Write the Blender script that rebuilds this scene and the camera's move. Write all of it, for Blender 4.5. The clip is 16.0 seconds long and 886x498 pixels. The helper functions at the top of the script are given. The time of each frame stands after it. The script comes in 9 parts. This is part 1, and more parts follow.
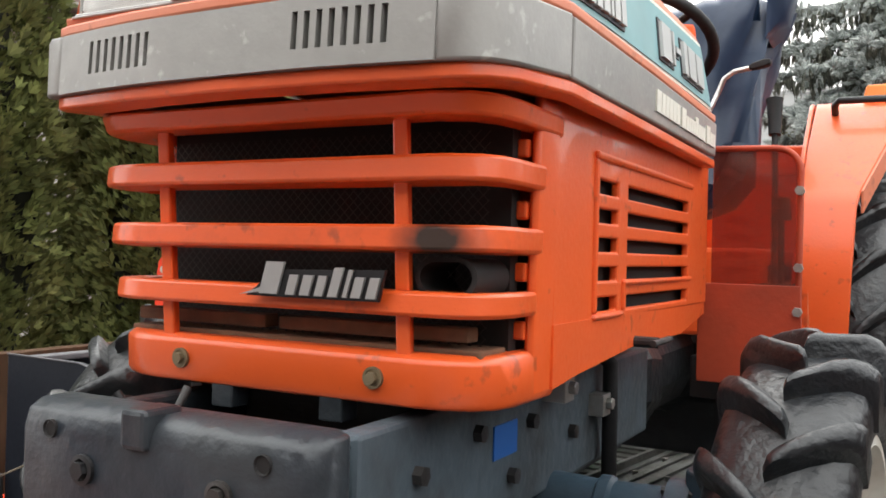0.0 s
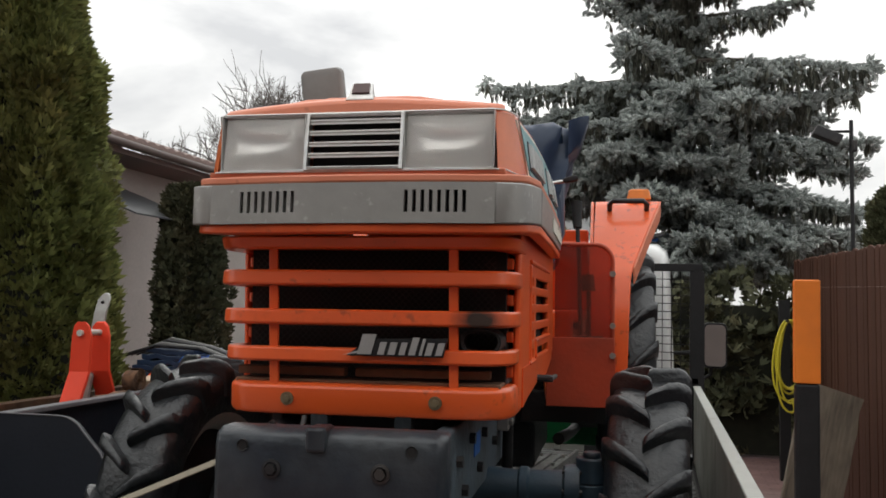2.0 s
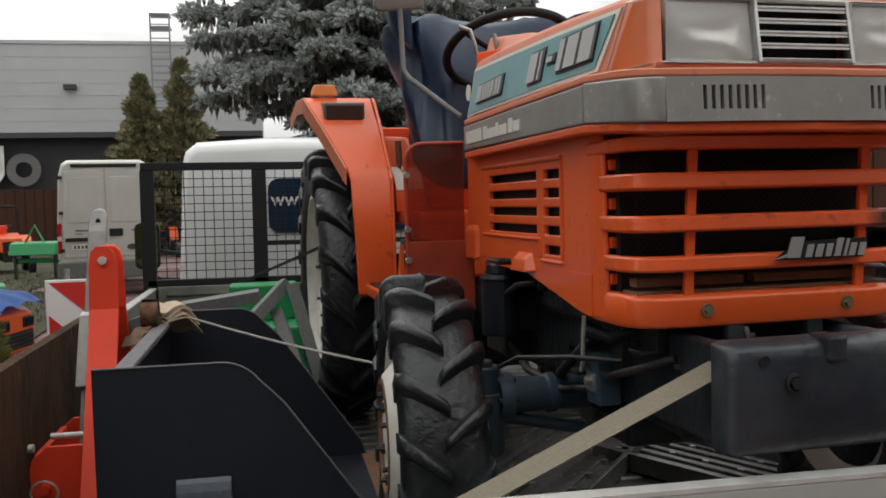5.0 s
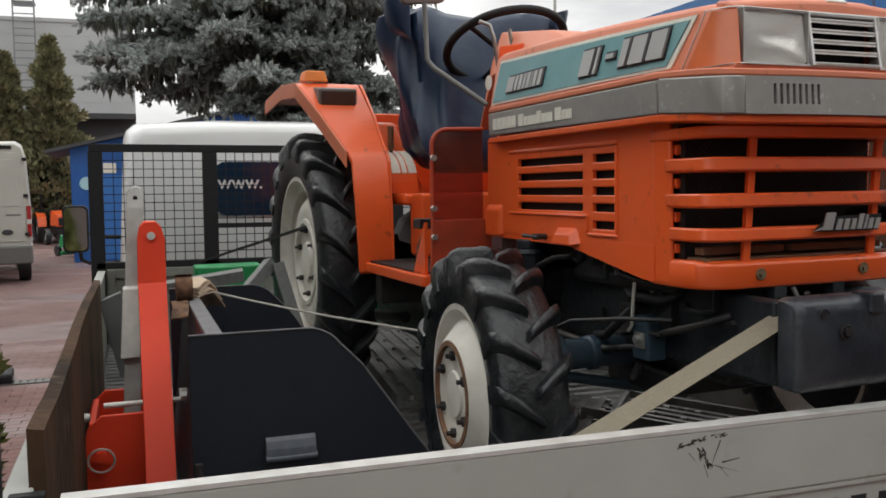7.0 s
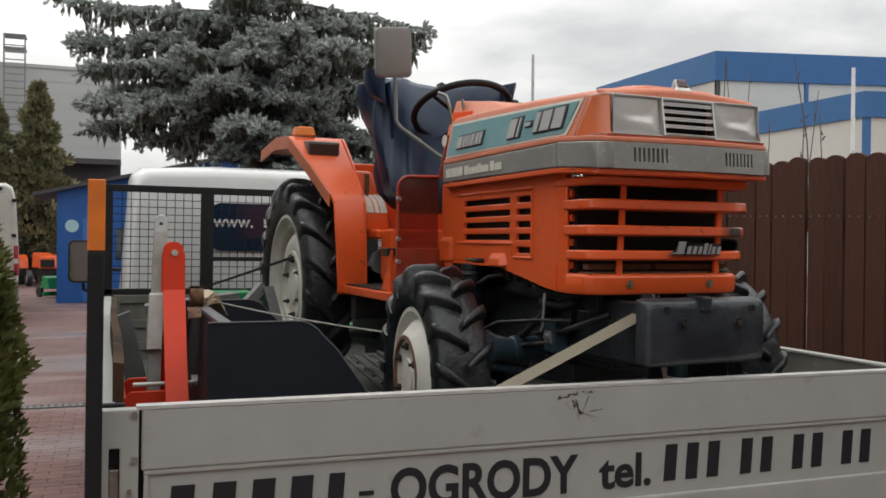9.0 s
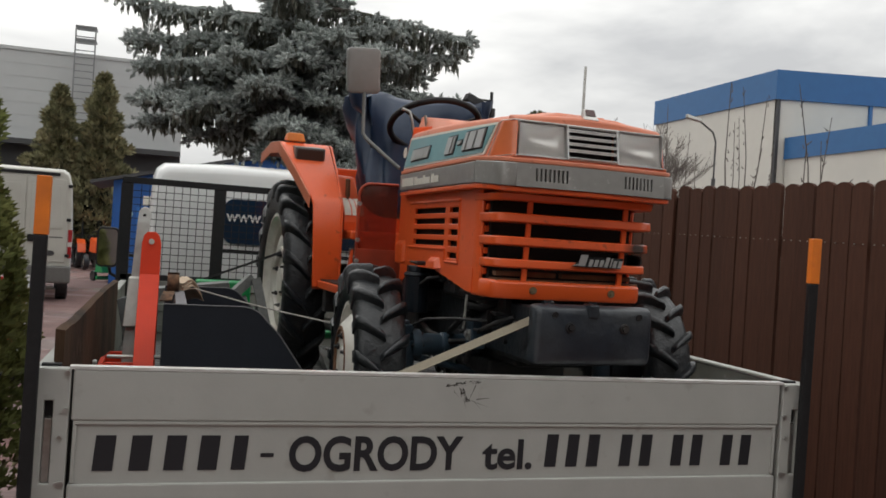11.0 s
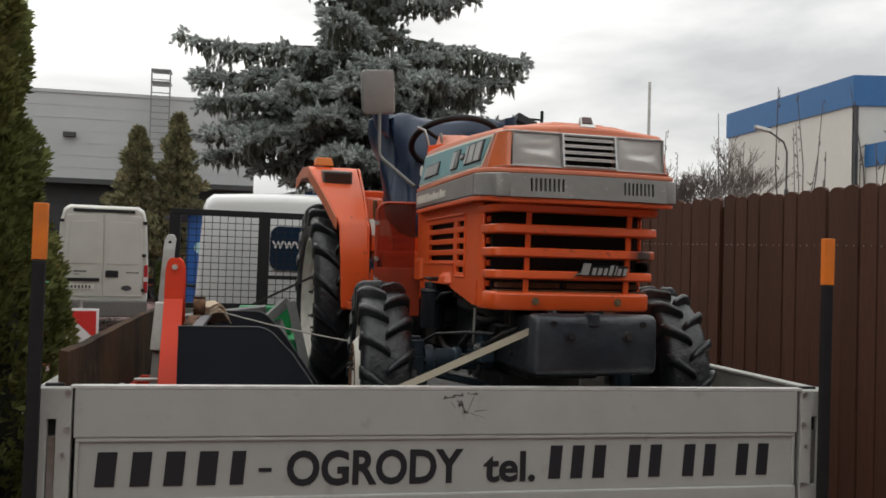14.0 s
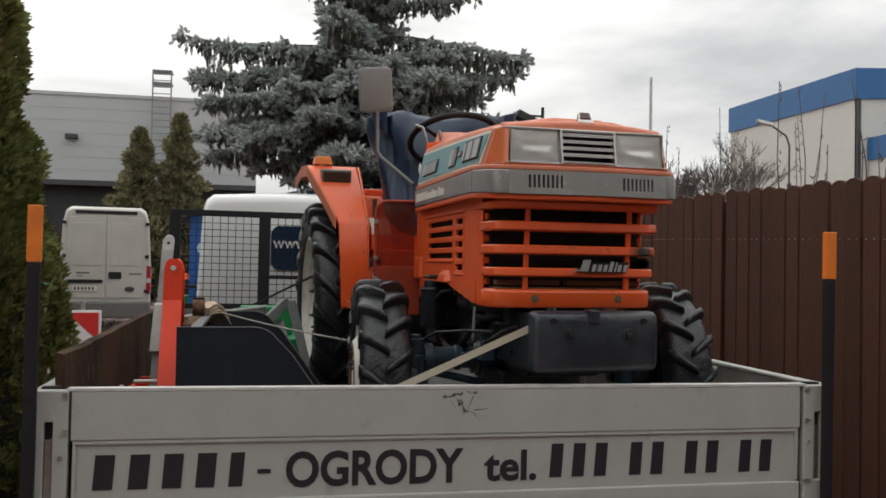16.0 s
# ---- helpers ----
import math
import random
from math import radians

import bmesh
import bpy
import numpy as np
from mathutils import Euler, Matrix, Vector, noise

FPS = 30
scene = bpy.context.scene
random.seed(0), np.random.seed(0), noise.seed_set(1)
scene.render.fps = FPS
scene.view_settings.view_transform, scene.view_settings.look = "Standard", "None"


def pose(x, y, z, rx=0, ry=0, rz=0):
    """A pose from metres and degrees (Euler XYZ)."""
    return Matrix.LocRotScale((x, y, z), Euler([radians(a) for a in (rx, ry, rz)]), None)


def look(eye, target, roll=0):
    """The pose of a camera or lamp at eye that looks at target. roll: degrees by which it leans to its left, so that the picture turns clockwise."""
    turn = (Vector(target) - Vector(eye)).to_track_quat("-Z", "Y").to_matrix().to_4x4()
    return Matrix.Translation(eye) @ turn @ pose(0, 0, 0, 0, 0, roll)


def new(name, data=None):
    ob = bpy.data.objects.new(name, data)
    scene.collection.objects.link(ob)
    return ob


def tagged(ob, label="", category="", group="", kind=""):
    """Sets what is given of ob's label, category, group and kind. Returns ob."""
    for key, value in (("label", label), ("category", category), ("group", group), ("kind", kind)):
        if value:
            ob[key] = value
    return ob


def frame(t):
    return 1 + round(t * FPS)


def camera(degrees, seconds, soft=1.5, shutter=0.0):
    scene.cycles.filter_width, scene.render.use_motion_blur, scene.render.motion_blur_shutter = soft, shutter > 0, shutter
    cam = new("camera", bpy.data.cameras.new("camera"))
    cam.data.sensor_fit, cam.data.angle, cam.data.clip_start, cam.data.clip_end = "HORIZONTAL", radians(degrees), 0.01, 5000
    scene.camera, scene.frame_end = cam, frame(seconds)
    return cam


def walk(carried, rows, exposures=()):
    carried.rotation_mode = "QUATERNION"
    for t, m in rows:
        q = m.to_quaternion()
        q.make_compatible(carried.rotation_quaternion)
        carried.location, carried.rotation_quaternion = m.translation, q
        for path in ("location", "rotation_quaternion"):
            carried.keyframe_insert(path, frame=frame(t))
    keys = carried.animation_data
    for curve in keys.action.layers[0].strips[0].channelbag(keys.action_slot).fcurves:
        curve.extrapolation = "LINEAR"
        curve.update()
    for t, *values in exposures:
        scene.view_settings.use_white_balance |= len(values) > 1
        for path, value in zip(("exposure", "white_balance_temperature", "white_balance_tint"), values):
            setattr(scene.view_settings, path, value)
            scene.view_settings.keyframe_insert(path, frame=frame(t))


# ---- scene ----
cam = camera(53.5, 16.0, soft=1.7)
METRES, EYE, TILT, LEAN, TURN = 4.15, 1.65, 0.0, 0.0, 31.1
ROWS = [
    (0.0, 0.0, 0.0, 0.0, -0.01, 0.29, -1.45),
    (0.5, -0.0206, -0.0336, 0.0038, -5.61, 1.5, -1.9),
    (1.0, -0.0301, -0.0786, 0.0054, -6.95, 2.34, -0.52),
    (1.5, -0.0572, -0.099, 0.0071, -9.45, 3.13, -0.22),
    (2.0, -0.1224, -0.1301, 0.0086, -17.5, 3.74, -0.84),
    (2.5, -0.155, -0.1176, 0.0119, -22.02, 3.8, -2.03),
    (3.0, -0.1901, -0.0815, 0.0177, -27.42, 3.71, -0.66),
    (3.5, -0.2507, -0.0543, 0.0185, -33.6, 2.13, -0.75),
    (4.0, -0.3127, -0.0222, 0.0234, -38.65, 0.2, -1.1),
    (4.5, -0.3377, 0.0225, 0.0186, -40.36, -1.71, 0.39),
    (5.0, -0.3785, 0.0614, 0.0141, -42.34, -3.06, 1.45),
    (7.5, -0.4892, 0.0887, 0.0088, -51.85, -3.7, 0.29),
    (8.0, -0.5068, 0.0509, 0.0049, -52.4, -2.45, 0.2),
    (8.5, -0.5296, 0.0162, 0.0045, -52.22, -0.95, 0.7),
    (9.0, -0.5864, -0.006, -0.0048, -51.9, -0.46, -0.51),
    (9.5, -0.6144, -0.0267, -0.0026, -51.81, -0.71, -1.55),
    (12.0, -0.5513, -0.1575, -0.0025, -45.38, 0.34, -2.83),
    (12.5, -0.5462, -0.1518, -0.001, -44.27, 1.29, -1.31),
    (13.0, -0.5465, -0.1555, -0.0057, -43.61, 1.31, -0.67),
    (13.5, -0.5486, -0.1603, -0.0076, -43.48, 1.31, -1.36),
    (14.0, -0.5471, -0.1606, -0.0083, -43.42, 1.16, -1.54),
    (14.5, -0.546, -0.1592, -0.0082, -43.37, 1.08, -1.54),
    (15.0, -0.5448, -0.1583, -0.008, -43.32, 1.0, -1.51),
    (15.5, -0.5433, -0.1567, -0.0079, -43.27, 0.98, -1.65),
    (16.0, -0.5418, -0.1599, -0.008, -43.2, 1.01, -0.92),
]
walk(cam, [(t, pose(0, 0, EYE, TILT, LEAN, TURN) @ pose(METRES * x, METRES * y, METRES * z, 90 + pitch, roll, yaw)) for t, x, y, z, yaw, pitch, roll in ROWS],
     exposures=[(0.0, 1.11, 6500, 8.5), (0.5, 0.86, 6500, 8.5), (1.0, 0.50, 6500, 8.5), (1.5, 0.30, 6500, 8.5), (2.0, -0.03, 6500, 8.5), (2.5, -0.23, 6500, 8.5), (3.0, -0.31, 6500, 8.5), (3.5, -0.33, 6500, 8.5), (5.0, -0.12, 6500, 8.5), (7.5, 0.0, 6500, 8.5), (9.0, -0.10, 6500, 8.5), (12.0, -0.24, 6500, 8.5), (16.0, -0.24, 6500, 8.5)])

# ---- world and sun: an overcast winter day ----
world = bpy.data.worlds.new("overcast_sky")
scene.world = world
world.use_nodes = True
wt = world.node_tree
wt.nodes.clear()
w_out = wt.nodes.new("ShaderNodeOutputWorld")
w_bg = wt.nodes.new("ShaderNodeBackground")
w_sky = wt.nodes.new("ShaderNodeTexSky")
w_sky.sky_type, w_sky.sun_disc = "NISHITA", False
w_sky.sun_elevation, w_sky.sun_rotation = radians(45), radians(-30)
w_co = wt.nodes.new("ShaderNodeTexCoord")
w_map = wt.nodes.new("ShaderNodeMapping")
w_map.inputs["Scale"].default_value = (1.0, 1.0, 3.2)
w_noise = wt.nodes.new("ShaderNodeTexNoise")
w_noise.inputs["Scale"].default_value, w_noise.inputs["Detail"].default_value = 2.1, 6.0
w_noise.inputs["Roughness"].default_value, w_noise.inputs["Distortion"].default_value = 0.52, 0.3
w_ramp = wt.nodes.new("ShaderNodeValToRGB")
w_ramp.color_ramp.elements[0].position, w_ramp.color_ramp.elements[0].color = 0.36, (7.6, 7.6, 7.7, 1)
w_ramp.color_ramp.elements[1].position, w_ramp.color_ramp.elements[1].color = 0.62, (14.4, 14.2, 13.8, 1)
w_mix = wt.nodes.new("ShaderNodeMix")
w_mix.data_type = "RGBA"
w_mix.inputs[0].default_value = 0.95
wt.links.new(w_co.outputs["Generated"], w_map.inputs["Vector"])
wt.links.new(w_map.outputs["Vector"], w_noise.inputs["Vector"])
wt.links.new(w_noise.outputs["Fac"], w_ramp.inputs["Fac"])
wt.links.new(w_sky.outputs["Color"], w_mix.inputs[6])
wt.links.new(w_ramp.outputs["Color"], w_mix.inputs[7])
# a thick overcast sky is brighter overhead than near the horizon
w_sep = wt.nodes.new("ShaderNodeSeparateXYZ")
w_grade = wt.nodes.new("ShaderNodeMapRange")
w_grade.inputs["From Min"].default_value, w_grade.inputs["From Max"].default_value = 0.15, 0.95
w_grade.inputs["To Min"].default_value, w_grade.inputs["To Max"].default_value = 1.08, 1.95
w_scale = wt.nodes.new("ShaderNodeVectorMath")
w_scale.operation = "SCALE"
wt.links.new(w_co.outputs["Generated"], w_sep.inputs[0])
wt.links.new(w_sep.outputs["Z"], w_grade.inputs["Value"])
wt.links.new(w_mix.outputs[2], w_scale.inputs[0])
wt.links.new(w_grade.outputs["Result"], w_scale.inputs["Scale"])
wt.links.new(w_scale.outputs["Vector"], w_bg.inputs["Color"])
w_bg.inputs["Strength"].default_value = 0.085
wt.links.new(w_bg.outputs["Background"], w_out.inputs["Surface"])
sun = new("sun", bpy.data.lights.new("sun", "SUN"))
sun.data.energy, sun.data.angle, sun.data.color = 0.35, radians(30), (1.0, 0.97, 0.92)
sun.matrix_basis = look((-8, 14, 16), (0, 2, 0))


# ---- materials ----
def material(name, color, rough=0.5, metal=0.0, grain=0.0, grain_scale=60.0, stain=None, stain_amount=0.0, stain_scale=4.0,
             bump=0.0, bump_scale=80.0, coat=0.0, random_value=0.0, island=0.0, spec=0.5, stretch=(1, 1, 1), chips=None, chip_scale=38.0, chip_amount=0.6, through_light=0.0):
    """A procedural paint, metal, wood or stone: base colour with fine grain and larger stains, and a fine relief."""
    m = bpy.data.materials.new(name)
    m.use_nodes = True
    t = m.node_tree
    b = t.nodes["Principled BSDF"]
    b.inputs["Roughness"].default_value, b.inputs["Metallic"].default_value = rough, metal
    b.inputs["Coat Weight"].default_value = coat
    b.inputs["Specular IOR Level"].default_value = spec
    co = t.nodes.new("ShaderNodeTexCoord")
    mp = t.nodes.new("ShaderNodeMapping")
    mp.inputs["Scale"].default_value = stretch
    t.links.new(co.outputs["Object"], mp.inputs["Vector"])
    rgb = t.nodes.new("ShaderNodeRGB")
    rgb.outputs[0].default_value = (*color, 1)
    last = rgb.outputs[0]

    def noise_tex(scale, detail=4.0):
        n = t.nodes.new("ShaderNodeTexNoise")
        n.inputs["Scale"].default_value, n.inputs["Detail"].default_value = scale, detail
        t.links.new(mp.outputs["Vector"], n.inputs["Vector"])
        return n

    def ramp(src, a, b_):
        r = t.nodes.new("ShaderNodeMapRange")
        r.inputs["From Min"].default_value, r.inputs["From Max"].default_value = a, b_
        t.links.new(src, r.inputs["Value"])
        return r.outputs["Result"]

    if stain is not None:
        n = noise_tex(stain_scale, 6.0)
        mix = t.nodes.new("ShaderNodeMix")
        mix.data_type = "RGBA"
        mul = t.nodes.new("ShaderNodeMath")
        mul.operation = "MULTIPLY"
        mul.inputs[1].default_value = stain_amount
        t.links.new(ramp(n.outputs["Fac"], 0.45, 0.7), mul.inputs[0])
        t.links.new(mul.outputs[0], mix.inputs[0])
        t.links.new(last, mix.inputs[6])
        mix.inputs[7].default_value = (*stain, 1)
        last = mix.outputs[2]
    if chips is not None:
        n = noise_tex(chip_scale, 5.0)
        big = noise_tex(chip_scale * 0.12, 2.0)
        add = t.nodes.new("ShaderNodeMath")
        add.operation = "MULTIPLY_ADD"
        add.inputs[1].default_value = 0.5
        t.links.new(big.outputs["Fac"], add.inputs[0])
        t.links.new(n.outputs["Fac"], add.inputs[2])
        mix = t.nodes.new("ShaderNodeMix")
        mix.data_type = "RGBA"
        mul = t.nodes.new("ShaderNodeMath")
        mul.operation, mul.use_clamp = "MULTIPLY", True
        mul.inputs[1].default_value = chip_amount
        r = t.nodes.new("ShaderNodeMapRange")
        r.inputs["From Min"].default_value, r.inputs["From Max"].default_value = 0.90, 1.00
        t.links.new(add.outputs[0], r.inputs["Value"])
        t.links.new(r.outputs["Result"], mul.inputs[0])
        t.links.new(mul.outputs[0], mix.inputs[0])
        t.links.new(last, mix.inputs[6])
        mix.inputs[7].default_value = (*chips, 1)
        last = mix.outputs[2]
    hsv = t.nodes.new("ShaderNodeHueSaturation")
    t.links.new(last, hsv.inputs["Color"])
    value = None
    if grain:
        n = noise_tex(grain_scale, 3.0)
        r = t.nodes.new("ShaderNodeMapRange")
        r.inputs["From Min"].default_value, r.inputs["From Max"].default_value = 0.25, 0.75
        r.inputs["To Min"].default_value, r.inputs["To Max"].default_value = 1 - grain, 1 + grain
        t.links.new(n.outputs["Fac"], r.inputs["Value"])
        value = r.outputs["Result"]
    for amount, node, out in ((random_value, "ShaderNodeObjectInfo", "Random"), (island, "ShaderNodeNewGeometry", "Random Per Island")):
        if amount:
            o = t.nodes.new(node)
            r = t.nodes.new("ShaderNodeMapRange")
            r.inputs["To Min"].default_value, r.inputs["To Max"].default_value = 1 - amount, 1 + amount
            t.links.new(o.outputs[out], r.inputs["Value"])
            if value is None:
                value = r.outputs["Result"]
            else:
                mu = t.nodes.new("ShaderNodeMath")
                mu.operation = "MULTIPLY"
                t.links.new(value, mu.inputs[0])
                t.links.new(r.outputs["Result"], mu.inputs[1])
                value = mu.outputs[0]
    if value is not None:
        t.links.new(value, hsv.inputs["Value"])
    t.links.new(hsv.outputs["Color"], b.inputs["Base Color"])
    if through_light:
        tr = t.nodes.new("ShaderNodeBsdfTranslucent")
        t.links.new(hsv.outputs["Color"], tr.inputs["Color"])
        ms = t.nodes.new("ShaderNodeMixShader")
        ms.inputs[0].default_value = through_light
        t.links.new(b.outputs[0], ms.inputs[1])
        t.links.new(tr.outputs[0], ms.inputs[2])
        t.links.new(ms.outputs[0], t.nodes["Material Output"].inputs["Surface"])
    if bump:
        n = noise_tex(bump_scale, 5.0)
        bp = t.nodes.new("ShaderNodeBump")
        bp.inputs["Strength"].default_value, bp.inputs["Distance"].default_value = bump, 0.01
        t.links.new(n.outputs["Fac"], bp.inputs["Height"])
        t.links.new(bp.outputs["Normal"], b.inputs["Normal"])
        rr = t.nodes.new("ShaderNodeMapRange")
        rr.inputs["To Min"].default_value, rr.inputs["To Max"].default_value = max(0.03, rough - 0.12), min(1, rough + 0.12)
        t.links.new(n.outputs["Fac"], rr.inputs["Value"])
        t.links.new(rr.outputs["Result"], b.inputs["Roughness"])
    return m


def glass(name, color, rough=0.05, alpha=0.3):
    m = bpy.data.materials.new(name)
    m.use_nodes = True
    b = m.node_tree.nodes["Principled BSDF"]
    b.inputs["Base Color"].default_value = (*color, 1)
    b.inputs["Roughness"].default_value, b.inputs["Transmission Weight"].default_value, b.inputs["IOR"].default_value = rough, 1.0 - alpha, 1.45
    return m


ORANGE = material("orange_paint", (0.76, 0.106, 0.019), 0.38, grain=0.05, grain_scale=9, stain=(0.66, 0.12, 0.035), stain_amount=0.35, stain_scale=5, bump=0.05, bump_scale=140, coat=0.30, chips=(0.20, 0.05, 0.025), chip_amount=0.55)
ORANGE_OLD = material("faded_orange_paint", (0.66, 0.20, 0.105), 0.48, grain=0.06, grain_scale=12, stain=(0.54, 0.20, 0.12), stain_amount=0.6, stain_scale=6, bump=0.05, bump_scale=120, chips=(0.28, 0.08, 0.04), chip_amount=0.5)
AMBER_LENS = material("turn_signal_lens", (0.64, 0.165, 0.062), 0.25, grain=0.08, grain_scale=25, coat=0.3)
DARK_ORANGE = material("dirty_orange_steel", (0.42, 0.05, 0.016), 0.55, grain=0.1, grain_scale=15, stain=(0.16, 0.03, 0.015), stain_amount=0.5, stain_scale=7, bump=0.08)
GREY_BAND = material("grey_metallic_paint", (0.27, 0.265, 0.25), 0.42, metal=0.25, grain=0.07, grain_scale=35, stain=(0.36, 0.35, 0.33), stain_amount=0.4, stain_scale=9, bump=0.04, bump_scale=160, chips=(0.5, 0.49, 0.47), chip_scale=60, chip_amount=0.5)
BLACK = material("black_plastic", (0.011, 0.011, 0.012), 0.6, grain=0.2, grain_scale=40, spec=0.35, bump=0.12, bump_scale=90)
BLACK_IRON = material("oily_black_iron", (0.014, 0.014, 0.0155), 0.5, grain=0.3, grain_scale=22, stain=(0.05, 0.042, 0.036), stain_amount=0.6, stain_scale=10, bump=0.2, bump_scale=60)
SOOT = material("soot_black_steel", (0.01, 0.009, 0.009), 0.8, grain=0.2)
CHROME = material("dull_chrome", (0.58, 0.58, 0.57), 0.3, metal=0.9, grain=0.08, grain_scale=70, stain=(0.30, 0.20, 0.12), stain_amount=0.25, stain_scale=14)
ZINC = material("bright_zinc_plate", (0.60, 0.60, 0.56), 0.45, metal=0.35, grain=0.12, grain_scale=30, stain=(0.42, 0.40, 0.36), stain_amount=0.5, stain_scale=12)
LEVER_ZINC = material("dull_zinc_lever", (0.36, 0.36, 0.34), 0.5, metal=0.4, grain=0.12, grain_scale=30, stain=(0.24, 0.22, 0.19), stain_amount=0.6, stain_scale=9)
STEEL = material("zinc_plated_steel", (0.42, 0.42, 0.40), 0.42, metal=0.8, grain=0.12, grain_scale=50, stain=(0.20, 0.13, 0.08), stain_amount=0.4, stain_scale=12)
BOLT = material("brassy_old_bolt", (0.23, 0.18, 0.11), 0.5, metal=0.5, grain=0.2, grain_scale=60, stain=(0.10, 0.06, 0.035), stain_amount=0.5, stain_scale=30)
RUST = material("rusty_steel", (0.17, 0.085, 0.045), 0.8, grain=0.25, grain_scale=40, stain=(0.10, 0.05, 0.03), stain_amount=0.6, stain_scale=14, bump=0.2)
RUBBER = material("worn_tyre_rubber", (0.0105, 0.0128, 0.0155), 0.36, spec=0.55, grain=0.35, grain_scale=28, stain=(0.030, 0.032, 0.033), stain_amount=0.8, stain_scale=13, bump=0.40, bump_scale=60, chips=(0.075, 0.074, 0.070), chip_scale=52, chip_amount=0.6)
RIM = material("white_rim_paint", (0.66, 0.64, 0.58), 0.5, grain=0.08, grain_scale=20, stain=(0.38, 0.31, 0.24), stain_amount=0.5, stain_scale=8, bump=0.06)
NAVY = material("navy_vinyl_cover", (0.013, 0.029, 0.066), 0.36, grain=0.12, grain_scale=8, stain=(0.024, 0.045, 0.085), stain_amount=0.5, stain_scale=5, bump=0.45, bump_scale=8)
TEAL = material("teal_decal", (0.13, 0.30, 0.32), 0.45, grain=0.08, grain_scale=14, stain=(0.20, 0.34, 0.35), stain_amount=0.5, stain_scale=6)
CREAM = material("cream_stripe", (0.70, 0.68, 0.60), 0.5, grain=0.06)
# Oil film plus the shade under the tractor, painted into one dark colour.
OILY_SHADED = material("oily_shaded_casting", (0.013, 0.017, 0.021), 0.45, grain=0.3, grain_scale=25, stain=(0.05, 0.055, 0.06), stain_amount=0.5, stain_scale=9, bump=0.3, bump_scale=50)
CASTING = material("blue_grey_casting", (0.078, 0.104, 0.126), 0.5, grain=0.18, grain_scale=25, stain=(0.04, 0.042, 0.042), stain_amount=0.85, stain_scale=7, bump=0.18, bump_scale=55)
BLUE_AXLE = material("greasy_blue_axle", (0.034, 0.060, 0.085), 0.4, grain=0.2, grain_scale=25, stain=(0.03, 0.03, 0.03), stain_amount=0.7, stain_scale=8, bump=0.15)
WEIGHT = material("front_weight_grey", (0.0165, 0.022, 0.030), 0.36, grain=0.25, grain_scale=18, stain=(0.052, 0.058, 0.062), stain_amount=0.75, stain_scale=6, bump=0.4, bump_scale=30, chips=(0.12, 0.095, 0.08), chip_scale=20, chip_amount=0.9)
STRAP = material("beige_webbing", (0.20, 0.175, 0.128), 0.9, grain=0.12, grain_scale=150, bump=0.15, bump_scale=300)
BROWN_STRAP = material("brown_patterned_strap", (0.16, 0.085, 0.045), 0.9, grain=0.3, grain_scale=60, stain=(0.035, 0.022, 0.016), stain_amount=0.9, stain_scale=38)
ROPE = material("pale_rope", (0.33, 0.315, 0.285), 0.9, grain=0.2, grain_scale=200)
CARDBOARD = material("folded_card_pad", (0.52, 0.41, 0.30), 0.9, grain=0.1, grain_scale=30, bump=0.1)
TAILGATE = material("light_grey_truck_paint", (0.400, 0.405, 0.378), 0.5, grain=0.05, grain_scale=10, stain=(0.37, 0.375, 0.345), stain_amount=0.5, stain_scale=3.5, bump=0.04, bump_scale=90, chips=(0.22, 0.20, 0.17), chip_scale=16, chip_amount=0.35)
SCUFF = material("rubbed_in_dirt", (0.05, 0.045, 0.04), 0.8, grain=0.4, grain_scale=120)
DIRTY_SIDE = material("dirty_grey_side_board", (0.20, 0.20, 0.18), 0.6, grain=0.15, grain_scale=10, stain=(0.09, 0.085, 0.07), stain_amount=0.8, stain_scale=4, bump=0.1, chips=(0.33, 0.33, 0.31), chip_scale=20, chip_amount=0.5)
INK = material("black_lettering", (0.015, 0.016, 0.02), 0.5)
FLOOR = material("worn_steel_deck", (0.092, 0.092, 0.090), 0.38, metal=0.3, grain=0.2, grain_scale=30, stain=(0.05, 0.042, 0.034), stain_amount=0.8, stain_scale=6, bump=0.15)
RAMP = material("scratched_alloy_ramp", (0.20, 0.20, 0.195), 0.34, metal=0.55, grain=0.2, grain_scale=30, stain=(0.07, 0.06, 0.05), stain_amount=0.8, stain_scale=7, bump=0.2, chips=(0.45, 0.45, 0.44), chip_scale=40, chip_amount=0.6)
PLY = material("weathered_plywood", (0.070, 0.039, 0.022), 0.85, grain=0.30, grain_scale=9, stain=(0.016, 0.011, 0.008), stain_amount=0.95, stain_scale=1.7, bump=0.5, bump_scale=26, stretch=(2, 2.0, 0.8), chips=(0.16, 0.115, 0.075), chip_scale=14, chip_amount=0.5, spec=0.2)
FENCE = material("red_brown_fence_stain", (0.066, 0.0262, 0.0150), 0.7, grain=0.18, grain_scale=18, stain=(0.050, 0.0210, 0.0128), stain_amount=0.6, stain_scale=3, bump=0.12, bump_scale=60, random_value=0.13, spec=0.25, stretch=(3, 3, 0.3))
BUCKET = material("navy_black_bucket", (0.0075, 0.0105, 0.018), 0.5, grain=0.15, grain_scale=8, stain=(0.012, 0.014, 0.021), stain_amount=0.5, stain_scale=4, bump=0.06)
BUCKET_EDGE = material("worn_bucket_edge", (0.13, 0.126, 0.135), 0.6, grain=0.2, grain_scale=30)
RED = material("bright_red_implement_paint", (0.80, 0.062, 0.024), 0.5, spec=0.3, grain=0.05, grain_scale=10, stain=(0.62, 0.05, 0.02), stain_amount=0.4, coat=0.08, bump=0.03)
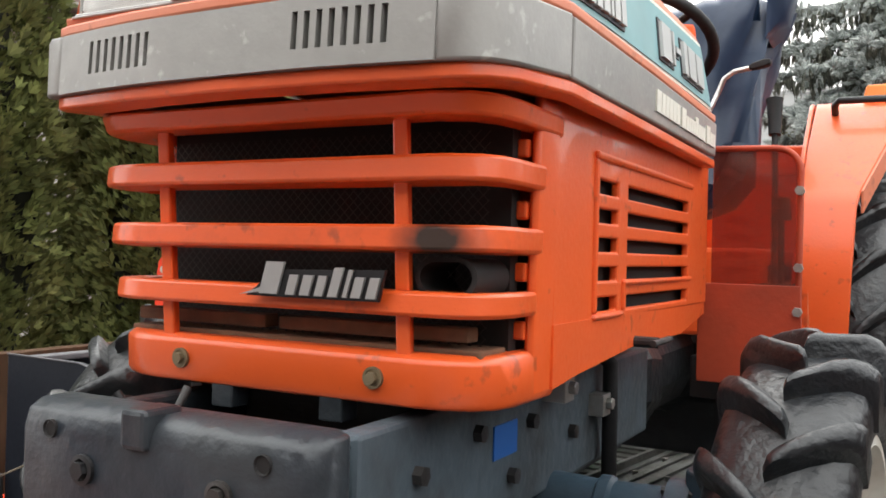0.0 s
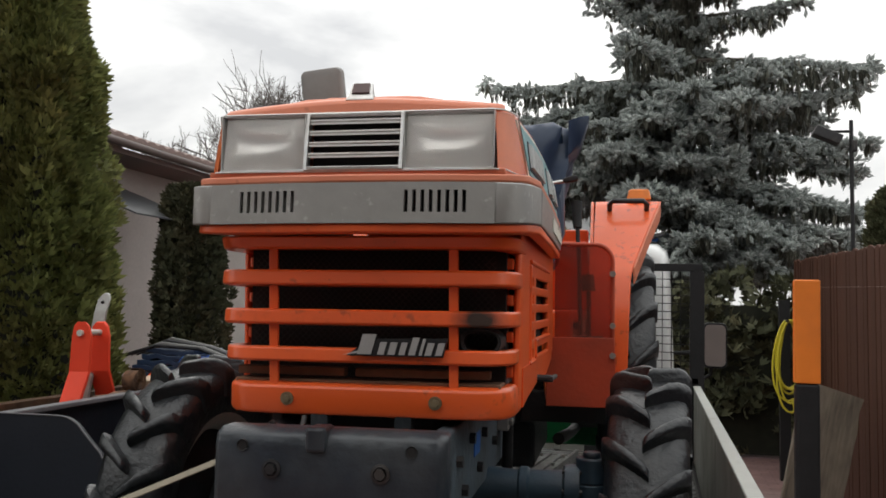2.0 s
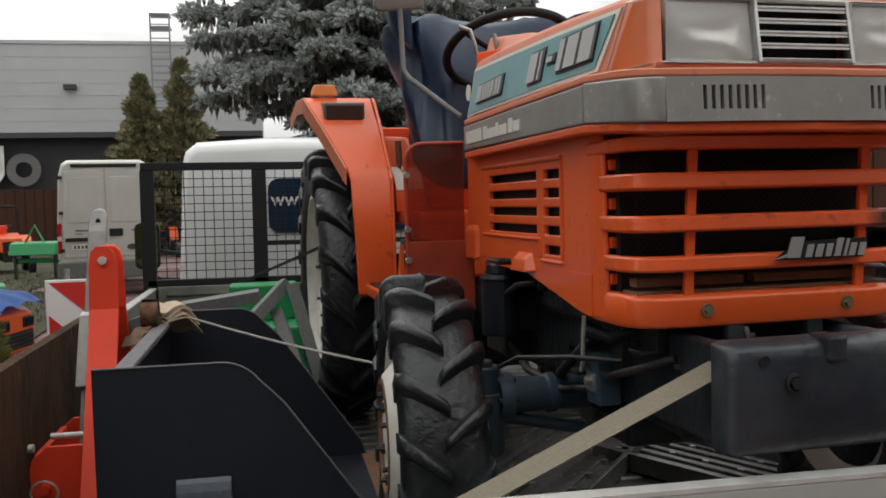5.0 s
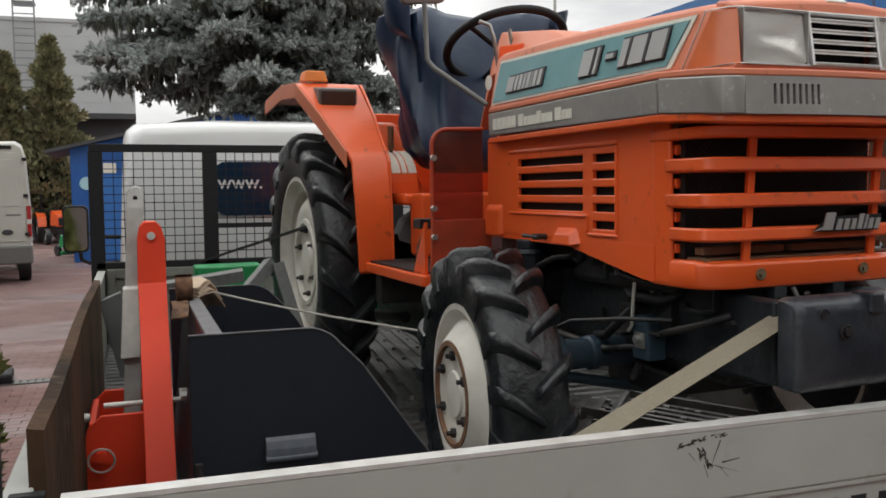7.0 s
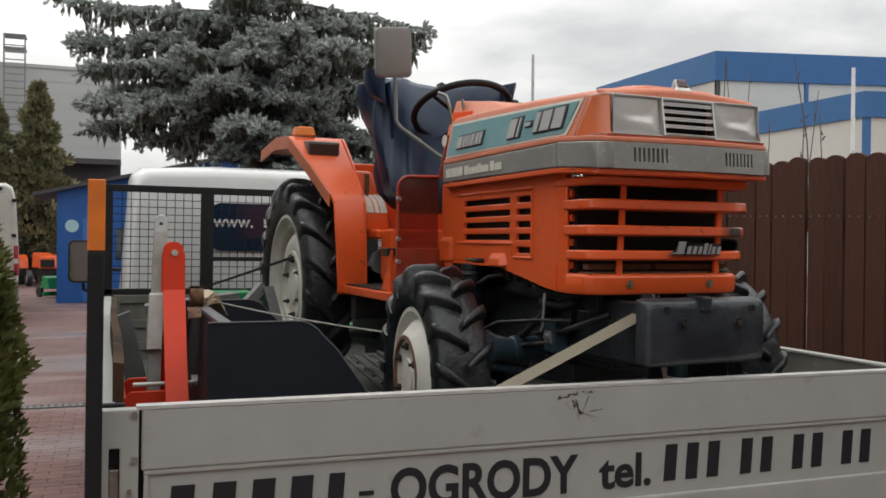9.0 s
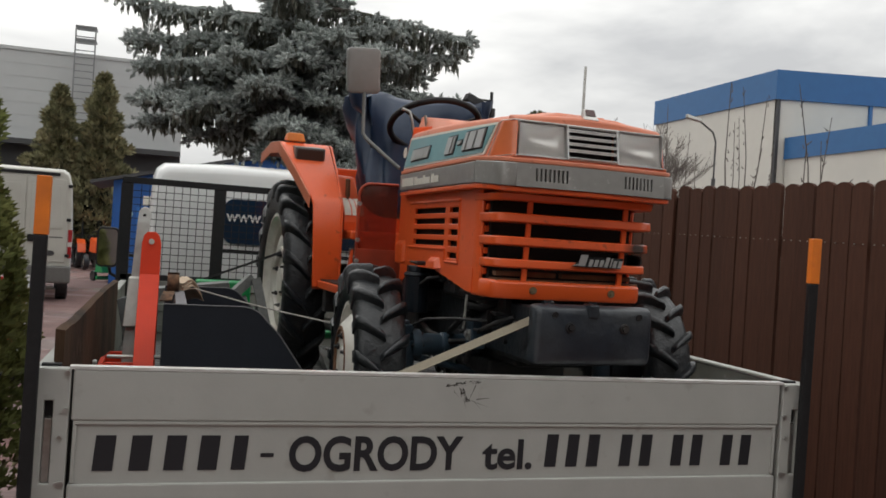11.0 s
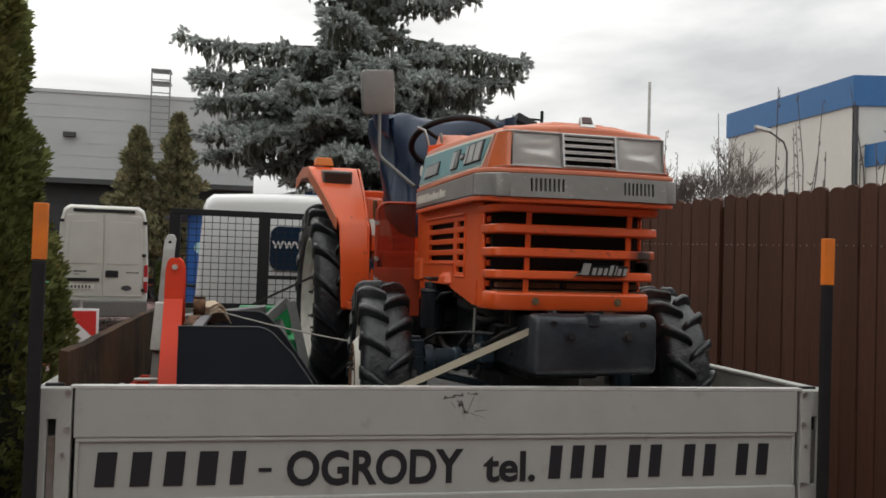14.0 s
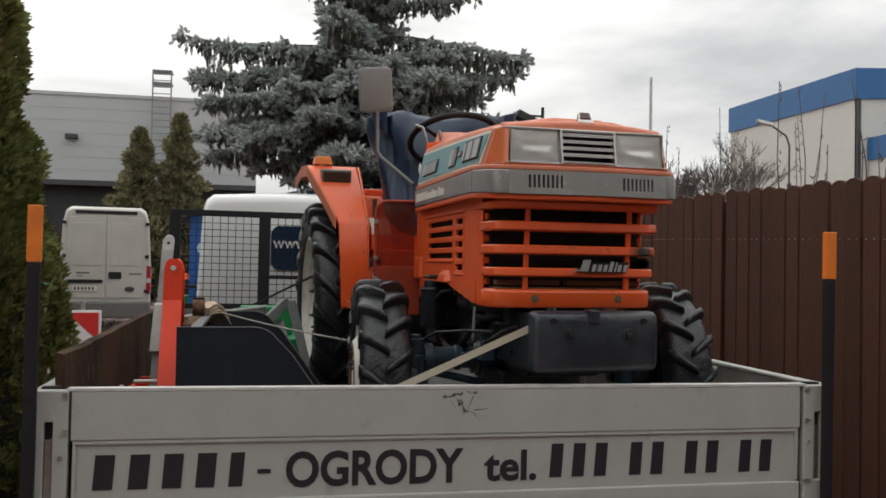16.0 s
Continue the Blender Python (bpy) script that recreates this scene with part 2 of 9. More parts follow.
AMBER = material("orange_reflector", (0.78, 0.205, 0.02), 0.5, grain=0.08, grain_scale=20, stain=(0.55, 0.15, 0.03), stain_amount=0.5, stain_scale=14)
GREEN = material("green_machine_paint", (0.02, 0.26, 0.085), 0.4, grain=0.1)
VAN_PAINT = material("off_white_van_paint", (0.53, 0.52, 0.47), 0.35, grain=0.04, grain_scale=5, stain=(0.42, 0.41, 0.37), stain_amount=0.5, stain_scale=2.5, coat=0.2)
# Pale matte colour stands in for the bright reflection on chrome slat lines.
SLAT_GLINT = material("painted_slat_glint", (0.74, 0.74, 0.72), 0.4, grain=0.05, grain_scale=40)
SLAT = material("silver_painted_slat", (0.52, 0.52, 0.51), 0.4, metal=0.2, grain=0.08, grain_scale=40)
WHITE_CAB = material("white_vehicle_paint", (0.74, 0.75, 0.74), 0.25, grain=0.03, grain_scale=6, stain=(0.62, 0.62, 0.60), stain_amount=0.4, stain_scale=3, coat=0.4)
DARK_GLASS = material("dark_window_glass", (0.012, 0.016, 0.022), 0.06, coat=0.5)
STUCCO = material("pale_stucco", (0.44, 0.40, 0.375), 0.9, grain=0.06, grain_scale=30, stain=(0.36, 0.33, 0.31), stain_amount=0.4, stain_scale=1.2, bump=0.2, bump_scale=120)
ROOF = material("brown_roof_tile", (0.235, 0.165, 0.145), 0.7, grain=0.2, grain_scale=12, bump=0.2, bump_scale=20)
CLADDING = material("grey_steel_cladding", (0.42, 0.43, 0.43), 0.5, grain=0.03, grain_scale=1.5, stain=(0.37, 0.38, 0.38), stain_amount=0.5, stain_scale=0.25)
DARK_CLAD = material("dark_grey_cladding", (0.045, 0.045, 0.047), 0.6, grain=0.1, grain_scale=2)
HALL_WHITE = material("off_white_cladding", (0.56, 0.55, 0.50), 0.6, grain=0.03, grain_scale=2, stain=(0.48, 0.48, 0.45), stain_amount=0.4, stain_scale=0.5)
SHED_BLUE = material("bright_blue_shed_paint", (0.014, 0.095, 0.34), 0.45, grain=0.08, grain_scale=3, stain=(0.02, 0.08, 0.24), stain_amount=0.5, stain_scale=1.2)
HALL_BLUE = material("blue_fascia", (0.022, 0.115, 0.29), 0.45, grain=0.06, grain_scale=2)
BLUE = material("blue_tarpaulin", (0.02, 0.13, 0.48), 0.4, grain=0.12, grain_scale=6, bump=0.3, bump_scale=8)
BARK = material("grey_brown_bark", (0.085, 0.07, 0.06), 0.9, grain=0.3, grain_scale=20, bump=0.4, bump_scale=25)
TWIG = material("bare_winter_twigs", (0.11, 0.095, 0.085), 0.9, grain=0.2)
THUJA = material("thuja_foliage", (0.150, 0.168, 0.054), 0.75, grain=0.3, grain_scale=4, stain=(0.22, 0.185, 0.07), stain_amount=0.6, stain_scale=2.2, island=0.45, spec=0.25, through_light=0.2)
THUJA_MID = material("olive_conifer_foliage", (0.105, 0.116, 0.060), 0.8, grain=0.3, grain_scale=4, stain=(0.14, 0.12, 0.07), stain_amount=0.5, stain_scale=2, island=0.4, spec=0.25, through_light=0.15)
THUJA_FAR = material("dark_conifer_foliage", (0.060, 0.064, 0.034), 0.8, grain=0.3, grain_scale=4, stain=(0.105, 0.085, 0.048), stain_amount=0.5, stain_scale=2, island=0.4, spec=0.25)
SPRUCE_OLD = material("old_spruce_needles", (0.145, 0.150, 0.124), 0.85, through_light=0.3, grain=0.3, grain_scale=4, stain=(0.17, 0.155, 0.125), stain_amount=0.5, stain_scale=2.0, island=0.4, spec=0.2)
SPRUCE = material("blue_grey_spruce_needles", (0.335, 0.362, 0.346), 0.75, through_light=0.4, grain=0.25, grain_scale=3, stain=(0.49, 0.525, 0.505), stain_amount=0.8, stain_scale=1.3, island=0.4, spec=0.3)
HOSE = material("yellow_hose", (0.55, 0.47, 0.03), 0.4, grain=0.06)
SLAB = material("weathered_plank", (0.20, 0.165, 0.125), 0.85, grain=0.25, grain_scale=14, stain=(0.10, 0.08, 0.06), stain_amount=0.8, stain_scale=5, bump=0.3, stretch=(3, 3, 0.5))
MIRROR_SHELL = material("grey_mirror_shell", (0.24, 0.235, 0.225), 0.55, grain=0.06, grain_scale=30, stain=(0.24, 0.235, 0.22), stain_amount=0.4, stain_scale=9, bump=0.05)
MIRROR = material("mirror_glass", (0.75, 0.77, 0.78), 0.05, metal=1.0)
GREY_PLASTIC = material("grey_plastic", (0.14, 0.138, 0.13), 0.5, grain=0.12, grain_scale=20)
CLEAR = glass("headlight_glass", (0.88, 0.86, 0.83), 0.07, 0.14)
GUARD = glass("smoked_red_guard", (0.42, 0.12, 0.085), 0.05, 0.16)
REFLECTOR = material("headlight_reflector", (0.78, 0.77, 0.75), 0.32, metal=0.75, grain=0.12, grain_scale=12)
WHITE = material("white_lettering", (0.78, 0.78, 0.76), 0.5)
SILVER = material("silver_badge", (0.40, 0.40, 0.39), 0.4, metal=0.4)


def paver_material():
    m = material("red_concrete_pavers", (0.20, 0.112, 0.102), 0.7, grain=0.15, grain_scale=3, stain=(0.25, 0.16, 0.145), stain_amount=0.5, stain_scale=0.7, bump=0.1, bump_scale=30)
    t = m.node_tree
    br = t.nodes.new("ShaderNodeTexBrick")
    br.inputs["Scale"].default_value, br.inputs["Brick Width"].default_value, br.inputs["Row Height"].default_value = 1.0, 0.2, 0.1
    br.inputs["Mortar Size"].default_value = 0.004
    br.inputs["Color1"].default_value, br.inputs["Color2"].default_value, br.inputs["Mortar"].default_value = (1, 1, 1, 1), (0.8, 0.8, 0.8, 1), (0.45, 0.45, 0.45, 1)
    co = t.nodes.new("ShaderNodeTexCoord")
    t.links.new(co.outputs["Object"], br.inputs["Vector"])
    b = t.nodes["Principled BSDF"]
    src = b.inputs["Base Color"].links[0].from_socket
    mx = t.nodes.new("ShaderNodeMix")
    mx.data_type, mx.blend_type = "RGBA", "MULTIPLY"
    mx.inputs[0].default_value = 1.0
    t.links.new(src, mx.inputs[6])
    t.links.new(br.outputs["Color"], mx.inputs[7])
    t.links.new(mx.outputs[2], b.inputs["Base Color"])
    wet_film(m, b, t)
    return m


def wet_film(m, b, t):
    """Damp streaks across the yard: smoother, their sky sheen also painted in as paler colour."""
    co = t.nodes.new("ShaderNodeNewGeometry")
    mp = t.nodes.new("ShaderNodeMapping")
    mp.inputs["Scale"].default_value = (0.22, 0.62, 1)
    n = t.nodes.new("ShaderNodeTexNoise")
    n.inputs["Scale"].default_value, n.inputs["Detail"].default_value = 1.0, 6.0
    t.links.new(co.outputs["Position"], mp.inputs["Vector"])
    t.links.new(mp.outputs["Vector"], n.inputs["Vector"])
    for lo, hi, name in ((0.82, 0.30, "Roughness"),):
        r = t.nodes.new("ShaderNodeMapRange")
        r.inputs["From Min"].default_value, r.inputs["From Max"].default_value = 0.46, 0.60
        r.inputs["To Min"].default_value, r.inputs["To Max"].default_value = lo, hi
        t.links.new(n.outputs["Fac"], r.inputs["Value"])
        t.links.new(r.outputs["Result"], b.inputs[name])
    r = t.nodes.new("ShaderNodeMapRange")
    r.inputs["From Min"].default_value, r.inputs["From Max"].default_value = 0.48, 0.66
    r.inputs["To Min"].default_value, r.inputs["To Max"].default_value = 0.0, 0.55
    t.links.new(n.outputs["Fac"], r.inputs["Value"])
    # pale tint stands in for sky reflected by the wet film
    mx = t.nodes.new("ShaderNodeMix")
    mx.data_type = "RGBA"
    mx.inputs[7].default_value = (0.30, 0.245, 0.24, 1)
    src = b.inputs["Base Color"].links[0].from_socket
    t.links.new(r.outputs["Result"], mx.inputs[0])
    t.links.new(src, mx.inputs[6])
    t.links.new(mx.outputs[2], b.inputs["Base Color"])


PAVERS = paver_material()
PAVER = material("red_concrete_paver", (0.185, 0.098, 0.088), 0.7, grain=0.15, grain_scale=30, stain=(0.23, 0.145, 0.13), stain_amount=0.5, stain_scale=3, bump=0.2, bump_scale=120, random_value=0.16)
wet_film(PAVER, PAVER.node_tree.nodes["Principled BSDF"], PAVER.node_tree)


def sooted_material():
    """Orange paint with a soot stain round the exhaust outlet."""
    m = ORANGE.copy()
    m.name = "sooted_orange_paint"
    t = m.node_tree
    b = t.nodes["Principled BSDF"]
    src = b.inputs["Base Color"].links[0].from_socket
    co, mp, gr = t.nodes.new("ShaderNodeTexCoord"), t.nodes.new("ShaderNodeMapping"), t.nodes.new("ShaderNodeTexGradient")
    gr.gradient_type = "SPHERICAL"
    mp.inputs["Location"].default_value, mp.inputs["Scale"].default_value = (-0.207 / 0.055, 0, -0.742 / 0.038), (1 / 0.055, 6, 1 / 0.038)
    t.links.new(co.outputs["Object"], mp.inputs["Vector"])
    t.links.new(mp.outputs["Vector"], gr.inputs["Vector"])
    n = t.nodes.new("ShaderNodeTexNoise")
    n.inputs["Scale"].default_value = 60
    t.links.new(co.outputs["Object"], n.inputs["Vector"])
    mu = t.nodes.new("ShaderNodeMath")
    mu.operation, mu.use_clamp = "MULTIPLY_ADD", True
    mu.inputs[1].default_value = 1.5
    sb = t.nodes.new("ShaderNodeMath")
    sb.operation = "MULTIPLY_ADD"
    sb.inputs[1].default_value, sb.inputs[2].default_value = 0.5, -0.25
    t.links.new(n.outputs["Fac"], sb.inputs[0])
    t.links.new(gr.outputs["Fac"], mu.inputs[0])
    t.links.new(sb.outputs[0], mu.inputs[2])
    mx = t.nodes.new("ShaderNodeMix")
    mx.data_type = "RGBA"
    t.links.new(mu.outputs[0], mx.inputs[0])
    t.links.new(src, mx.inputs[6])
    mx.inputs[7].default_value = (0.03, 0.014, 0.008, 1)
    t.links.new(mx.outputs[2], b.inputs["Base Color"])
    return m


SOOTY = sooted_material()


# ---- modelling helpers ----
def link(name, me, parent=None, label=""):
    ob = new(name, me)
    if parent is not None:
        ob.parent = parent
    if label:
        ob["label"] = label
    return ob


def part(name, bm, mat, parent, label="", bevel=0.0, smooth=False, segments=2, angle=40):
    """One mesh object made from bm, under a thing or a part."""
    bmesh.ops.recalc_face_normals(bm, faces=bm.faces)
    me = bpy.data.meshes.new(name)
    bm.to_mesh(me)
    bm.free()
    me.materials.append(mat)
    ob = link(name, me, parent, label)
    if smooth:
        me.shade_smooth()
    if bevel:
        bv = ob.modifiers.new("edge", "BEVEL")
        bv.width, bv.segments, bv.limit_method, bv.angle_limit = bevel, segments, "ANGLE", radians(angle)
        bv.harden_normals = False
        if smooth:
            me.set_sharp_from_angle(angle=radians(50))
    elif smooth:
        me.set_sharp_from_angle(angle=radians(50))
    return ob


def thing(name, m, label, category, group="", kind=""):
    return tagged(_placed(new(name), m), label, category, group, kind)


def _placed(ob, m):
    ob.matrix_basis = m
    ob.empty_display_size = 0.1
    return ob


def raw(name, verts, faces, mat, parent=None, label=""):
    me = bpy.data.meshes.new(name)
    me.from_pydata(verts, [], faces)
    me.materials.append(mat)
    me.update()
    return link(name, me, parent, label)


def box(bm, x0, x1, y0, y1, z0, z1, m=None):
    vs = [bm.verts.new(Vector(p) if m is None else m @ Vector(p)) for p in
          ((x0, y0, z0), (x1, y0, z0), (x1, y1, z0), (x0, y1, z0), (x0, y0, z1), (x1, y0, z1), (x1, y1, z1), (x0, y1, z1))]
    for f in ((0, 3, 2, 1), (4, 5, 6, 7), (0, 1, 5, 4), (1, 2, 6, 5), (2, 3, 7, 6), (3, 0, 4, 7)):
        bm.faces.new([vs[i] for i in f])
    return bm


def boxes(*rows, m=None):
    bm = bmesh.new()
    for r in rows:
        box(bm, *r, m=m)
    return bm


def prism(bm, poly, axis, a0, a1, m=None):
    """A flat outline pushed along an axis; the outline is in the other two axes, in their order."""
    def at(p, a):
        q = [p[0], p[1]]
        q.insert(axis, a)
        return Vector(q) if m is None else m @ Vector(q)
    lo, hi = [bm.verts.new(at(p, a0)) for p in poly], [bm.verts.new(at(p, a1)) for p in poly]
    n = len(poly)
    bm.faces.new(lo)
    bm.faces.new(hi[::-1])
    for i in range(n):
        bm.faces.new((lo[i], hi[i], hi[(i + 1) % n], lo[(i + 1) % n]))
    return bm


def loft(bm, rings, caps=True, closed=True):
    vs = [[bm.verts.new(Vector(p)) for p in r] for r in rings]
    n = len(vs[0])
    for a, b in zip(vs, vs[1:]):
        for i in range(n if closed else n - 1):
            j = (i + 1) % n
            bm.faces.new((a[i], a[j], b[j], b[i]))
    if caps and closed:
        bm.faces.new(vs[0][::-1])
        bm.faces.new(vs[-1])
    return bm


def tube(bm, pts, r, n=8, caps=True, r_end=None):
    """A round bar along a line of points."""
    pts = [Vector(p) for p in pts]
    rings, side = [], None
    for i, p in enumerate(pts):
        d = (pts[min(i + 1, len(pts) - 1)] - pts[max(i - 1, 0)]).normalized()
        if side is None:
            side = d.cross(Vector((0.13, 0.27, 1))).normalized()
        side = (side - d * side.dot(d)).normalized()
        up = d.cross(side)
        rr = r if r_end is None else r + (r_end - r) * i / (len(pts) - 1)
        rings.append([p + rr * (side * math.cos(2 * math.pi * k / n) + up * math.sin(2 * math.pi * k / n)) for k in range(n)])
    return loft(bm, rings, caps)


def lathe(bm, profile, m, n=40):
    """A profile of (along, radius) turned round the local x axis of m."""
    rings = []
    for k in range(n):
        c, s = math.cos(2 * math.pi * k / n), math.sin(2 * math.pi * k / n)
        rings.append([bm.verts.new(m @ Vector((a, r * c, r * s))) for a, r in profile])
    for k in range(n):
        a, b = rings[k], rings[(k + 1) % n]
        for i in range(len(profile) - 1):
            bm.faces.new((a[i], b[i], b[i + 1], a[i + 1]))
    return bm


def holed(us, vs, holes, place, thick):
    """A panel over the grid us x vs with rectangular holes (u0, u1, v0, v1) right through it; place(u, v, d) gives the point at depth d."""
    us = sorted({*us, *(h[i] for h in holes for i in (0, 1))})
    vs = sorted({*vs, *(h[i] for h in holes for i in (2, 3))})
    solid = [[not any(h[0] <= (a + b) / 2 <= h[1] and h[2] <= (c + d) / 2 <= h[3] for h in holes) for c, d in zip(vs, vs[1:])] for a, b in zip(us, us[1:])]
    bm = bmesh.new()
    f = [[bm.verts.new(place(u, v, 0)) for v in vs] for u in us]
    k = [[bm.verts.new(place(u, v, thick)) for v in vs] for u in us]
    nu, nv = len(us) - 1, len(vs) - 1
    for i in range(nu):
        for j in range(nv):
            if not solid[i][j]:
                continue
            bm.faces.new((f[i][j], f[i + 1][j], f[i + 1][j + 1], f[i][j + 1]))
            bm.faces.new((k[i][j], k[i][j + 1], k[i + 1][j + 1], k[i + 1][j]))
            if i == 0 or not solid[i - 1][j]:
                bm.faces.new((f[i][j], f[i][j + 1], k[i][j + 1], k[i][j]))
            if i == nu - 1 or not solid[i + 1][j]:
                bm.faces.new((f[i + 1][j], k[i + 1][j], k[i + 1][j + 1], f[i + 1][j + 1]))
            if j == 0 or not solid[i][j - 1]:
                bm.faces.new((f[i][j], k[i][j], k[i + 1][j], f[i + 1][j]))
            if j == nv - 1 or not solid[i][j + 1]:
                bm.faces.new((f[i][j + 1], f[i + 1][j + 1], k[i + 1][j + 1], k[i][j + 1]))
    bmesh.ops.delete(bm, geom=[v for v in bm.verts if not v.link_faces], context="VERTS")
    return bm


def lettering(text, size, depth, m, mat, parent, name="lettering", bold=0.014, space=1.0):
    """Words in the built-in font as a flat raised mesh, in the local x-y plane of m."""
    cu = bpy.data.curves.new(name, "FONT")
    cu.body, cu.size, cu.extrude, cu.space_character = text, size, depth, space
    cu.resolution_u, cu.offset = 4, size * bold
    tmp = bpy.data.objects.new(name, cu)
    scene.collection.objects.link(tmp)
    bpy.context.view_layer.update()
    me = bpy.data.meshes.new_from_object(tmp.evaluated_get(bpy.context.evaluated_depsgraph_get()))
    bpy.data.objects.remove(tmp)
    me.transform(m)
    me.materials.clear()
    me.materials.append(mat)
    return link(name, me, parent)


def arc(cx, cy, r, a0, a1, n):
    return [(cx + r * math.cos(radians(a0 + (a1 - a0) * i / n)), cy + r * math.sin(radians(a0 + (a1 - a0) * i / n))) for i in range(n + 1)]


# ---- the tractor ----
DECK = 0.92
TRACTOR_AT = pose(-0.65, 0.70, DECK, 0, 0, 2.8)


def tyre_carcass(r, w, rim_r):
    """The round body of an agricultural tyre about the x axis."""
    bm = bmesh.new()
    h = w / 2
    k = r - rim_r
    prof = [(-h * 0.72, rim_r), (-h * 0.9, rim_r + 0.12 * k), (-h * 0.985, rim_r + 0.42 * k), (-h * 0.97, rim_r + 0.62 * k), (-h * 0.88, rim_r + 0.755 * k), (-h * 0.70, rim_r + 0.82 * k), (-h * 0.4, rim_r + 0.85 * k), (0, rim_r + 0.86 * k)]
    prof = prof + [(-a, b) for a, b in prof[-2::-1]]
    return lathe(bm, prof, Matrix(), 56)


def tyre_lug(r, w, rim_r, lug_h, lug_w, sweep, side, seed):
    """One chevron lug of the tread, with a worn rounded crown and a filleted foot."""
    h = w / 2
    k = r - rim_r
    rings = []
    for s, q in enumerate((0.0, 0.04, 0.12, 0.30, 0.50, 0.70, 0.86, 0.95, 1.0)):
        u = -0.08 + 1.12 * q
        a = min(abs(u), 1.0)
        rb = rim_r + k * (0.855 - 0.03 * a ** 2 - 0.10 * a ** 6)
        ang = -(q ** 0.9) * sweep / r
        wd = lug_w * (0.80 + 0.50 * q) / r * (0.90, 0.98, 1.0, 1.0, 1.0, 1.0, 1.0, 1.0, 0.94)[s]
        rise = lug_h * (1 + 0.06 * math.sin(seed + 9.0 * q)) * (0.60, 0.90, 1.0, 1.0, 1.0, 1.0, 0.95, 0.84, 0.60)[s]
        low = rb - 0.010 if q < 0.9 else rb - 0.045
        top = rb + rise
        rings.append([(side * u * h, math.cos(b) * rr, math.sin(b) * rr) for b, rr in
                      ((ang - wd * 0.72, low), (ang - wd * 0.54, rb + rise * 0.22), (ang - wd * 0.455, rb + rise * 0.70), (ang - wd * 0.36, top - 0.002), (ang, top + 0.001), (ang + wd * 0.36, top - 0.002), (ang + wd * 0.455, rb + rise * 0.70), (ang + wd * 0.54, rb + rise * 0.22), (ang + wd * 0.72, low))])
    return loft(bmesh.new(), rings)


